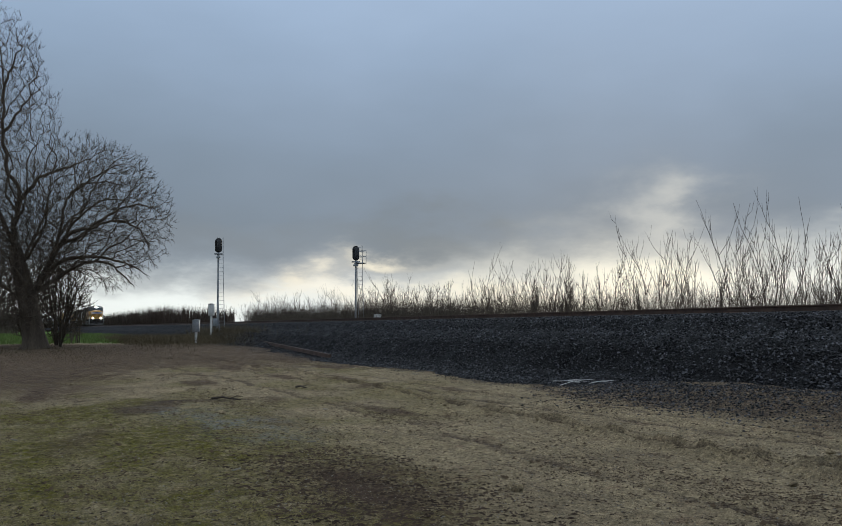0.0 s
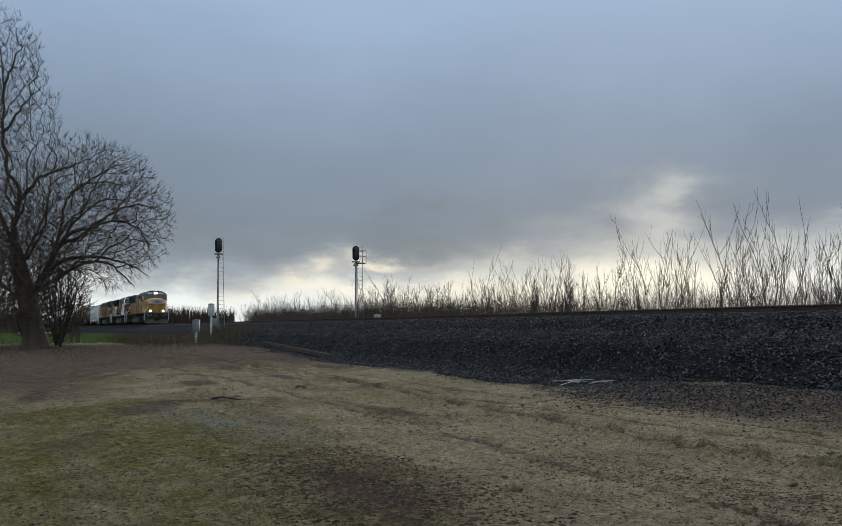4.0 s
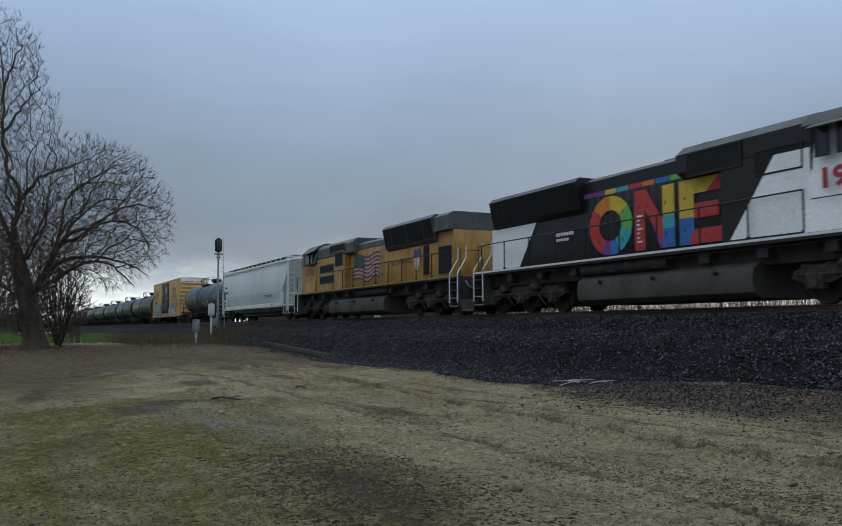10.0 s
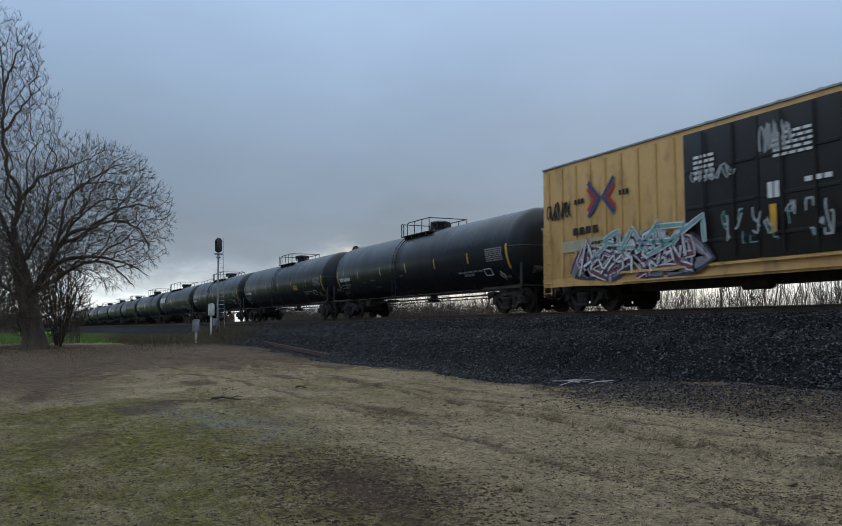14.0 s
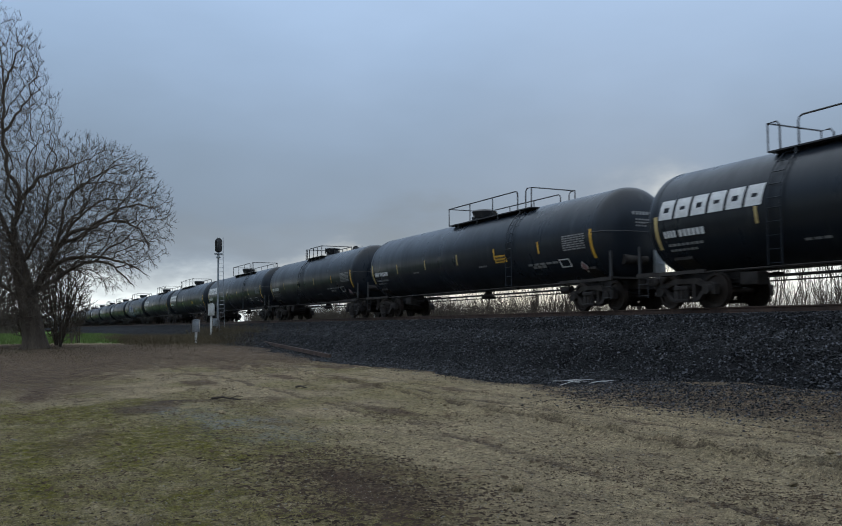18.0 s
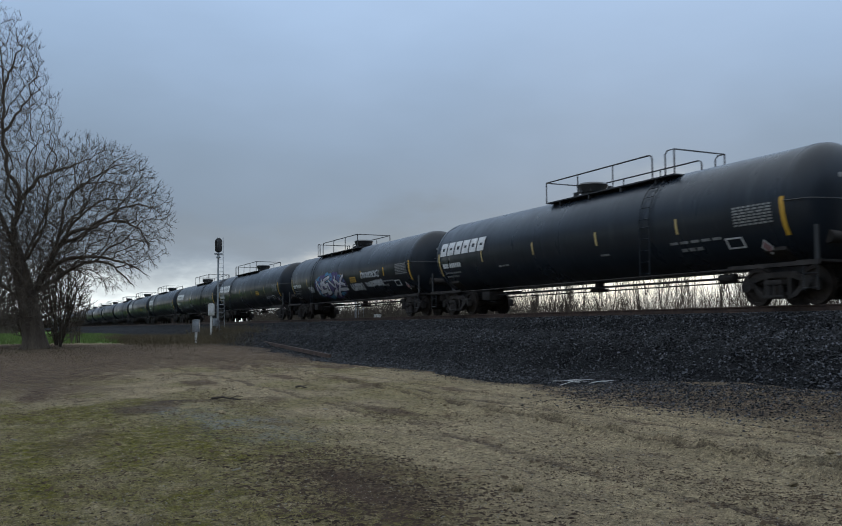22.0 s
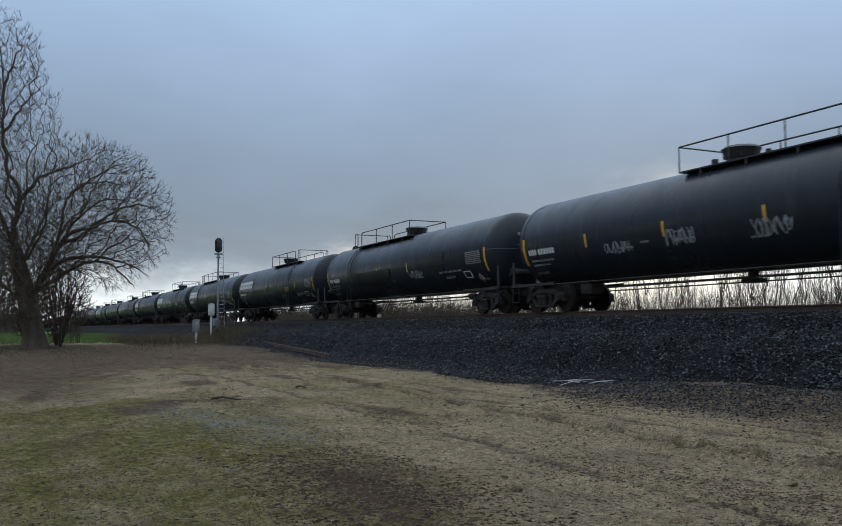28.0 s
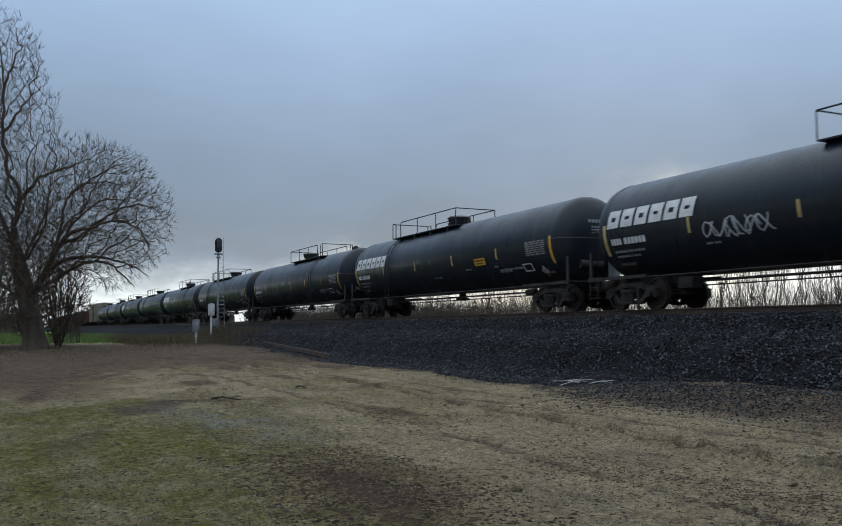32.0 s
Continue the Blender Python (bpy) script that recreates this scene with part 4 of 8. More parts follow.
# ---- signals and lineside things ----
def build_signal(x, y, z, top, facing, cage):
    """A colour-light signal on a steel mast with a ladder. facing: 1 shows its back of the hood to +x."""
    sig = thing("railway_signal", "hooded black signal head on a grey steel ladder mast", "signal", "railway signals", pose(x, y, z))
    h = top - z
    bm = bmesh.new()
    cyl(bm, (0, 0, -0.4), (0, 0, h - 1.15), 0.075, 12)
    box(bm, -0.22, 0.22, -0.22, 0.22, -0.4, 0.10, 0.02)
    part("mast", bm, GALV, sig)
    bm = bmesh.new()
    oval = [(0.28 * math.cos(a), h - 0.60 + (0.29 if math.sin(a) > 0 else -0.29) + 0.28 * math.sin(a)) for a in [k * math.tau / 24 for k in range(24)]]
    prism(bm, oval, -0.03, 0.03)
    part("backing_plate", bm, BLACK, sig, "oval black backing plate")
    bm = bmesh.new()
    box(bm, -0.34 * facing, -0.03 * facing, -0.16, 0.16, h - 1.05, h - 0.18, 0.03)
    part("signal_housing", bm, BLACK, sig)
    for k in range(3):
        zc = h - 0.32 - k * 0.3
        bm = bmesh.new()
        for s in range(9):
            a0, a1 = math.pi * (-0.15 + 1.3 * s / 9), math.pi * (-0.15 + 1.3 * (s + 1) / 9)
            q = [(0.13 * math.cos(a), zc + 0.13 * math.sin(a)) for a in (a0, a1)]
            v = [bm.verts.new((sx, yy, zz)) for sx in (0.03 * facing, 0.32 * facing) for yy, zz in q]
            bm.faces.new((v[0], v[1], v[3], v[2]))
        part("hood", bm, BLACK, sig)
    bm = bmesh.new()
    box(bm, -0.12, 0.12, -0.30, 0.30, h - 1.32, h - 1.22)
    box(bm, -0.25, 0.25, -0.12, 0.12, h - 1.60, h - 1.45, 0.02)
    part("bracket", bm, GALV, sig)
    # ladder on the track side, standing away from the mast
    side = 0.24 if y < TRACK_Y else 0.40
    bm = bmesh.new()
    for s in (-0.2, 0.2):
        tube(bm, [(s * 0.2, side + s + 0.12, 0.0), (s * 0.2, side + s - 0.05, h * 0.6), (s * 0.2, side + s - 0.1, h + 0.02)], 0.022, 5)
    for k in range(int(h / 0.32)):
        zz = 0.3 + k * 0.32
        f = zz / h
        c = side + 0.12 - 0.22 * f
        tube(bm, [(0, c - 0.2, zz), (0, c + 0.2, zz)], 0.012, 4)
    part("ladder", bm, GALV, sig)
    if cage:
        bm = bmesh.new()
        for zz in (h - 1.35, h - 0.85, h - 0.4):
            tube(bm, [(-0.35, 0.1, zz), (-0.35, 0.72, zz), (0.35, 0.72, zz), (0.35, 0.1, zz)], 0.02, 4)
        for xx, yy in ((-0.35, 0.72), (0.35, 0.72)):
            tube(bm, [(xx, yy, h - 1.35), (xx, yy, h - 0.4)], 0.02, 4)
        box(bm, -0.36, 0.36, 0.0, 0.74, h - 1.40, h - 1.36)
        part("platform_cage", bm, GALV, sig)
    bm = bmesh.new()
    box(bm, -0.16, 0.16, -0.34, -0.08, 0.55, 1.15, 0.02)
    part("junction_box", bm, GALV, sig)


def build_cabinet(x, y, z, total, w, h, label, mat):
    cab = thing("signal_cabinet", label, "electrical box", "lineside cabinets", pose(x, y, z, 0, 0, 66))
    bm = bmesh.new()
    box(bm, -0.07, 0.07, -0.07, 0.07, -0.3, total - h, 0.01)
    part("post", bm, BOXWHITE, cab)
    bm = bmesh.new()
    box(bm, -w / 2, w / 2, -0.16, 0.16, total - h, total, 0.015)
    body = part("cabinet_body", bm, mat, cab)
    bm = bmesh.new()
    box(bm, -w / 2 + 0.03, w / 2 - 0.03, -0.185, -0.163, total - h + 0.04, total - 0.05, 0.008)
    part("door", bm, mat, body)
    bm = bmesh.new()
    prism(bm, [(-w / 2 - 0.03, total), (w / 2 + 0.03, total), (w / 2 + 0.03, total + 0.02), (0, total + 0.07), (-w / 2 - 0.03, total + 0.02)], -0.2, 0.2, "y")
    part("cabinet_roof", bm, mat, cab)


build_signal(-66.7, 14.5, 1.05, 8.46, -1, False)
build_signal(-61.8, 24.0, 0.3, 7.78, -1, True)
build_cabinet(-58.5, 11.3, 0.44, 1.55, 0.45, 0.78, "weathered grey signal cabinet on a white post", GALV)
build_cabinet(-65.2, 13.7, 0.80, 2.45, 0.42, 0.85, "white signal cabinet on a white post beside the mast", BOXWHITE)
build_cabinet(-56.5, 23.6, 1.0, 1.35, 0.5, 0.75, "small white cabinet beyond the track", BOXWHITE)


def build_loose():
    # an old rail along the foot of the bank
    old = thing("old_rail", "rusty discarded length of rail at the foot of the bank", "rail")
    a, b = Vector((-35.2, 12.5, 0.17)), Vector((-52.4, 13.75, 0.60))
    bm = bmesh.new()
    prism(bm, [(-0.062, 0.0), (0.062, 0.0), (0.050, 0.02), (0.046, 0.14), (0.036, 0.165), (-0.036, 0.165), (-0.046, 0.14), (-0.050, 0.02)], 0, (b - a).length)
    old.matrix_basis = Matrix.Translation(a) @ (b - a).to_track_quat("X", "Z").to_matrix().to_4x4()
    part("rail_bar", bm, RUST, old, smooth=0)
    rng = random.Random(21)
    for k in range(6):
        x, y = -16.9 + rng.uniform(-0.7, 0.7), 12.35 + rng.uniform(-0.2, 0.35)
        z = max(bank_height(x, y), earth_height(x, y)) + 0.06
        st = thing("bleached_stick", "pale bleached stick lying on the ballast", "stick", "bleached sticks", pose(x, y, z, 0, rng.uniform(-8, 8), rng.uniform(30, 90)))
        bm = bmesh.new()
        l = rng.uniform(0.35, 0.8)
        tube(bm, [(-l / 2, 0, 0), (0, 0.04, 0.02), (l / 2, -0.02, 0)], 0.008, 6, 0.004)
        part("stick", bm, BOXWHITE, st)
    for x, y, l, turn in ((-17.3, 3.95, 0.75, 35), (-19.8, 6.3, 0.45, 15), (-11.6, 7.5, 0.3, 50)):
        st = thing("dead_branch", "short dark broken branch lying on the bare earth", "branch", "broken branches", pose(x, y, earth_height(x, y) + 0.03, 0, 0, turn))
        bm = bmesh.new()
        tube(bm, [(-l / 2, 0, 0), (-l / 6, 0.05, 0.03), (l / 5, -0.03, 0.02), (l / 2, 0.02, 0.0)], 0.026, 6, 0.012)
        part("stem", bm, TIE, st)
        bm = bmesh.new()
        tube(bm, [(l / 8, 0, 0.02), (l / 4, 0.10, 0.06), (l / 3, 0.22, 0.05)], 0.014, 5, 0.006)
        part("twig", bm, TIE, st)
    for x, y in ((-10.6, 3.3), (-10.4, 3.45), (-8.7, 2.1), (-12.4, 0.1), (-14.6, 5.1)):
        st = thing("wood_chip", "pale splinter of wood on the earth", "wood chip", "pale splinters", pose(x, y, earth_height(x, y) + 0.012, rng.uniform(-12, 12), rng.uniform(-8, 8), rng.uniform(20, 120)))
        bm = bmesh.new()
        prism(bm, [(-0.05, -0.007), (0.035, -0.012), (0.055, 0.002), (-0.015, 0.012), (-0.05, 0.006)], -0.005, 0.008, "z")
        part("splinter", bm, GRIT, st)
    for k in range(46):
        if k == 0:
            x, y, r = -6.75, 4.15, 0.085
        else:
            x = -rng.uniform(5, 30)
            y = rng.uniform(1.0, 10.0) + max(0, -x - 20) * 0.1
            r = rng.uniform(0.02, 0.06)
        st = thing("clod", "dark lump of earth on the bare ground", "clod", "clods of earth", pose(x, y, earth_height(x, y) + r * 0.25, 0, 0, rng.random() * 360))
        bm = bmesh.new()
        bmesh.ops.create_icosphere(bm, subdivisions=2, radius=r)
        for v in bm.verts:
            v.co *= 1 + 0.55 * noise.noise(v.co * 14 + Vector((k, 0, 0)))
            v.co.z *= 0.7
        part("lump", bm, EARTH, st, smooth=25)


def build_litter():
    """Chips, leaves, twigs and small stones strewn over the bare earth."""
    rng = random.Random(44)
    for name, label, mat, count, size in (("leaf_litter", "dead brown leaves and chips strewn over the earth", LITTER, 56000, (0.0035, 0.0085)),
                                          ("gravel", "pale grit and small stones strewn over the earth", GRIT, 14000, (0.003, 0.009)),
                                          ("dark_crumbs", "dark crumbs of soil strewn over the earth", CRUMB, 52000, (0.003, 0.0105))):
        verts, faces = [], []
        for _ in range(count):
            while True:
                x = -3.5 - 36 * rng.random() ** 1.4
                y = rng.uniform(-2.0, 12.5)
                n = noise.noise((x * 0.35, y * 0.6, len(name)))
                heap = 1.1 * math.exp(-((x + 7.5) / 1.5) ** 2 - ((y - 3.05) / 0.7) ** 2) if name != "gravel" else 0.0
                if name == "dark_crumbs" and abs(y - 6.75 + 0.07 * x) < 0.3:
                    heap += 0.8
                if rng.random() < 0.16 + 0.9 * max(0.0, n) + heap:
                    break
            z = earth_height(x, y, True)
            r = rng.uniform(*size) * (2.6 if name == "dark_crumbs" and rng.random() < 0.045 else 1.0)
            if name == "leaf_litter" and abs(x + 7.6) < 2.2 and abs(y - 3.0) < 1.1:
                r *= 1.45
            a = rng.random() * math.tau
            long = r * rng.uniform(1.2, 5.0 if name == "leaf_litter" else 1.6)
            up = r * (1.0 if name == "leaf_litter" else 1.1)
            ca, sa = math.cos(a), math.sin(a)
            b = len(verts)
            for u, w, h in ((-long, 0, 0), (0, -r, -0.2), (long, 0, 0.1), (0, r, -0.2), (rng.uniform(-0.3, 0.3) * r, 0, 1.0)):
                verts.append((x + u * ca - w * sa, y + u * sa + w * ca, z + up * h))
            faces += [(b, b + 1, b + 4), (b + 1, b + 2, b + 4), (b + 2, b + 3, b + 4), (b + 3, b, b + 4)]
        ob = raw(name, verts, faces, mat)
        tagged(ob, label, name.replace("_", " "), kind="stuff")


build_loose()
build_litter()


# ---- rolling stock: shared parts ----
# A vehicle's own axes: x forward along the track, -y towards the camera, z up from the rail head.
TRAIN = []           # (vehicle, place of its middle at 0 s)
WHEELSETS = []       # (wheelset, place of its vehicle at 0 s, radius)


def flat(y):
    return lambda u, w: (u, y, w)


def round_side(r, zc):
    return lambda u, w: (u, -math.sqrt(max(r * r - (w - zc) ** 2, 0.0)), w)


def patch(bm, put, x0, x1, z0, z1, n=4, slant=0.0):
    """A thin sheet on a side, bent to it; slant leans its top forward."""
    rows = []
    for i in range(n + 1):
        f = i / n
        z = z0 + (z1 - z0) * f
        rows.append([bm.verts.new(put(x + slant * f, z)) for x in (x0, x1)])
    for a, b in zip(rows, rows[1:]):
        bm.faces.new((a[0], a[1], b[1], b[0]))


def ribbon(bm, put, pts, w):
    """A painted stroke along points (x, z) of a side."""
    rows = []
    for i, p in enumerate(pts):
        a, b = pts[max(i - 1, 0)], pts[min(i + 1, len(pts) - 1)]
        d = Vector((b[0] - a[0], b[1] - a[1]))
        d = d.normalized() if d.length > 1e-6 else Vector((1, 0))
        k = w * (0.5 if 0 < i < len(pts) - 1 else 0.4)
        rows.append((bm.verts.new(put(p[0] - d.y * k, p[1] + d.x * k)), bm.verts.new(put(p[0] + d.y * k, p[1] - d.x * k))))
    for a, b in zip(rows, rows[1:]):
        bm.faces.new((a[0], a[1], b[1], b[0]))


def words(parent, text, put, x0, z0, height, mat, width=None, bold=0.0, label=""):
    """Lettering in the built-in font, laid on a side and read from the camera's side."""
    cu = bpy.data.curves.new("lettering", "FONT")
    cu.body, cu.size, cu.resolution_u = text, 1.0, 3
    cu.offset = bold
    tmp = new("lettering", cu)
    me = bpy.data.meshes.new_from_object(tmp.evaluated_get(bpy.context.evaluated_depsgraph_get()))
    bpy.data.objects.remove(tmp)
    xs = [v.co.x for v in me.vertices]
    ys = [v.co.y for v in me.vertices]
    k = height / (max(ys) - min(ys))
    kx = width / (max(xs) - min(xs)) if width else k
    left, low = min(xs), min(ys)
    for v in me.vertices:
        v.co = put(x0 + (v.co.x - left) * kx, z0 + (v.co.y - low) * k)
    me.materials.append(mat)
    ob = new("lettering", me)
    ob.parent = parent
    if label:
        ob["label"] = label
    return ob


def bars(parent, put, rows, mat, name="stencil", label=""):
    """Rows of plain bars in place of small stencilled lines: (x0, x1, z, height, pieces)."""
    if name == "number_bars":
        for x0, x1, z, h, n in rows:
            for i in range(n):
                bm = bmesh.new()
                a = x0 + (x1 - x0) * i / n
                patch(bm, put, a, a + (x1 - x0) / n * 0.78, z, z + h, 1)
                part("number_bar", bm, mat, parent, label, smooth=0)
        return
    bm = bmesh.new()
    for x0, x1, z, h, n in rows:
        for i in range(n):
            a = x0 + (x1 - x0) * i / n
            b = a + (x1 - x0) / n * 0.78
            patch(bm, put, a, b, z, z + h, 1)
    return tagged(part(name, bm, mat, parent, label, smooth=0), kind="stuff")


GRAFFITI = {}


def paint(name, c):
    if name not in GRAFFITI:
        GRAFFITI[name] = material("spray_" + name, c, tuple(v * 0.8 for v in c), 0.6, 0, 3, 20, 0)
    return GRAFFITI[name]


def graffiti(parent, lift, x0, x1, z0, z1, colours, seed, letters=5, weight=0.16, fill=True):
    """A sprayed piece: a ragged coloured ground, fat letter-like strokes and outlines. lift(k) gives the side's k-th coat."""
    rng = random.Random(seed)
    if fill:
        bm = bmesh.new()
        n = 26
        top = [(x0 + (x1 - x0) * i / n, z1 - (z1 - z0) * (0.10 + 0.30 * abs(math.sin(i * 1.9 + seed)) * rng.random()) * (1 if 2 < i < n - 2 else 1.7)) for i in range(n + 1)]
        low = [(x0 + (x1 - x0) * i / n, z0 + (z1 - z0) * 0.16 * rng.random()) for i in range(n + 1)]
        for i in range(n):
            m = 4
            for j in range(m):
                q = []
                for ii, jj in ((i, j), (i + 1, j), (i + 1, j + 1), (i, j + 1)):
                    f = jj / m
                    q.append(bm.verts.new(lift(0)(low[ii][0] * (1 - f) + top[ii][0] * f, low[ii][1] * (1 - f) + top[ii][1] * f)))
                bm.faces.new(q)
        part("spray_ground", bm, paint(*colours[0]), parent, smooth=0)
    strokes = [bmesh.new() for _ in colours[1:]]
    for k in range(letters):
        cx = x0 + (x1 - x0) * (k + 0.5) / letters
        w = (x1 - x0) / letters * 0.62
        for s in range(4):
            pts = []
            a, b = rng.uniform(-0.5, 0.5), rng.uniform(0.08, 0.9)
            da, db = rng.uniform(-0.9, 0.9), rng.uniform(-0.9, 0.9)
            for i in range(7):
                f = i / 6
                u = cx + w * max(-0.62, min(0.62, a + da * f + 0.18 * math.sin(f * 5 + s)))
                v = z0 + (z1 - z0) * max(0.06, min(0.93, b + db * f + 0.10 * math.sin(f * 6 + k)))
                pts.append((u, v))
            j = 0 if s < 2 else rng.randrange(len(strokes))
            ribbon(strokes[j], lift(1 + j), pts, weight * (1.0 if j == 0 else 0.5))
    for j, bm in enumerate(strokes):
        part("spray_strokes", bm, paint(*colours[1 + j]), parent, smooth=0)


GLYPHS = (([(0.95, 1.0), (0.1, 0.88), (0.0, 0.1), (1.0, 0.0)], [(0.0, 0.5), (0.85, 0.56)]),
          ([(0.0, 0.0), (0.12, 1.0), (0.9, 0.8), (0.8, 0.5), (0.1, 0.45)], [(0.4, 0.45), (1.05, -0.05)]),
          ([(0.0, 1.0), (0.1, 0.0)], [(0.95, 1.0), (0.1, 0.45), (1.0, -0.05)]),
          ([(0.0, 0.0), (0.45, 1.05), (0.95, 0.0)], [(0.2, 0.38), (0.8, 0.38)]),
          ([(0.95, 0.95), (0.1, 0.8), (0.15, 0.55), (0.9, 0.45), (0.85, 0.05), (0.0, 0.0)],),
          ([(0.0, 0.0), (0.0, 1.0), (0.5, 0.35), (1.0, 1.0), (1.0, 0.0)],))


def wildstyle(parent, lift, x0, x1, z0, z1, cloud, edge, letter, seed, letters=6, weight=0.20):
    """Big angular sprayed letter shapes with dark edges, before a cloud of overlapping blots."""
    rng = random.Random(seed)
    w, h = x1 - x0, z1 - z0
    for j, colour in enumerate(cloud):
        bm = bmesh.new()
        for k in range(26):
            a = k * math.tau / 26
            if (k // 2) % len(cloud) != j:
                continue
            cx, cz = x0 + w * (0.5 + 0.42 * math.cos(a)), z0 + h * (0.5 + 0.34 * math.sin(a))
            r = h * rng.uniform(0.14, 0.24)
            put = lift(0.05 * k)
            bm.faces.new([bm.verts.new(put(cx + 1.3 * r * math.cos(t) * rng.uniform(0.9, 1.1), cz + r * math.sin(t) * rng.uniform(0.9, 1.1))) for t in [i * math.tau / 12 for i in range(12)]])
        if j == 0:
            patch(bm, lift(-0.2), x0 + w * 0.12, x1 - w * 0.12, z0 + h * 0.16, z1 - h * 0.16, 4)
        part("spray_cloud", bm, paint(*colour), parent, smooth=0)
    back, front, shine = bmesh.new(), bmesh.new(), bmesh.new()
    cell = w * 0.88 / letters
    for k in range(letters):
        lean, tall, drop = rng.uniform(0.05, 0.35), h * rng.uniform(0.52, 0.66), h * rng.uniform(0.14, 0.24)
        for line in GLYPHS[(seed + k * 5) % 6 if k % 2 else rng.randrange(6)]:
            flip = rng.random() < 0.6
            pts = [(x0 + w * 0.06 + cell * (k - 0.1 + 1.25 * ((1 - u if flip else u) + rng.uniform(-0.30, 0.30)) + lean * (v - 0.3)), z0 + drop + tall * (v + rng.uniform(-0.24, 0.24))) for u, v in line]
            fine = []
            for (ax, az), (bx, bz) in zip(pts, pts[1:]):
                fine += [(ax + (bx - ax) * i / 3, az + (bz - az) * i / 3) for i in range(3)]
            fine.append(pts[-1])
            ribbon(back, lift(1.6), fine, weight * 1.75)
            ribbon(front, lift(2.6), fine, weight)
            ribbon(shine, lift(3.4), [(x + 0.02, z - 0.03) for x, z in fine[1:4]], weight * 0.3)
    part("spray_edges", back, paint(*edge), parent, smooth=0)
    part("spray_letters", front, paint(*letter), parent, smooth=0)
    part("spray_shade", shine, paint("lilac", (0.36, 0.34, 0.50)), parent, smooth=0)


def scrawl(parent, put, x, z, w, h, seed, mat, weight=0.05):
    """A quick one-line tag."""
    rng = random.Random(seed)
    bm = bmesh.new()
    for k in range(6):
        c = x + w * (k + 0.5) / 6
        p0, p1, tall = rng.random() * 6, rng.random() * 6, rng.uniform(0.28, 0.5)
        pts = [(c + w * 0.11 * math.sin(i * 0.62 + p0) + w * 0.006 * i, z + h * (0.5 + tall * math.cos(i * 0.95 + p1))) for i in range(11)]
        ribbon(bm, put, pts, weight)
    return tagged(part("spray_tag", bm, mat, parent, smooth=0), kind="stuff")


MESHES = {}


def wheelset_mesh(r):
    if ("wheelset", r) not in MESHES:
        bm = bmesh.new()
        cyl(bm, (0, -1.0, 0), (0, 1.0, 0), 0.085, 10)
        for s in (-1, 1):
            def disc(y0, y1, r0, r1, n=28):
                rings = [[bm.verts.new((rr * math.cos(k * math.tau / n), s * yy, rr * math.sin(k * math.tau / n))) for k in range(n)] for yy, rr in ((y0, r0), (y1, r1))]
                f = [bm.faces.new((rings[0][k], rings[0][(k + 1) % n], rings[1][(k + 1) % n], rings[1][k])) for k in range(n)]
                return rings, f
            prof = [(0.69, 0.02), (0.69, r + 0.025), (0.72, r + 0.025), (0.725, r), (0.82, r - 0.006), (0.82, r - 0.09), (0.775, r - 0.10), (0.79, 0.17), (0.84, 0.15), (0.84, 0.10), (1.02, 0.095), (1.02, 0.02)]
            for (a, ra), (b, rb) in zip(prof, prof[1:]):
                disc(a, b, ra, rb)
            for k in range(3):      # end cap bolts
                a = k * math.tau / 3
                cyl(bm, (0.05 * math.cos(a), s * 1.02, 0.05 * math.sin(a)), (0.05 * math.cos(a), s * 1.045, 0.05 * math.sin(a)), 0.018, 6)
        bmesh.ops.remove_doubles(bm, verts=bm.verts, dist=0.0005)
        bmesh.ops.recalc_face_normals(bm, faces=bm.faces)
        me = bpy.data.meshes.new("wheelset")
        bm.to_mesh(me)
        bm.free()
        me.materials.append(WHEEL)
        me.shade_smooth()
        me.set_sharp_from_angle(angle=radians(35))
        MESHES["wheelset", r] = me
    return MESHES["wheelset", r]


def wheelset(parent, x, r):
    ob = new("wheelset", wheelset_mesh(r))
    ob.parent = parent
    ob.matrix_basis = pose(x, 0, r)
    return ob


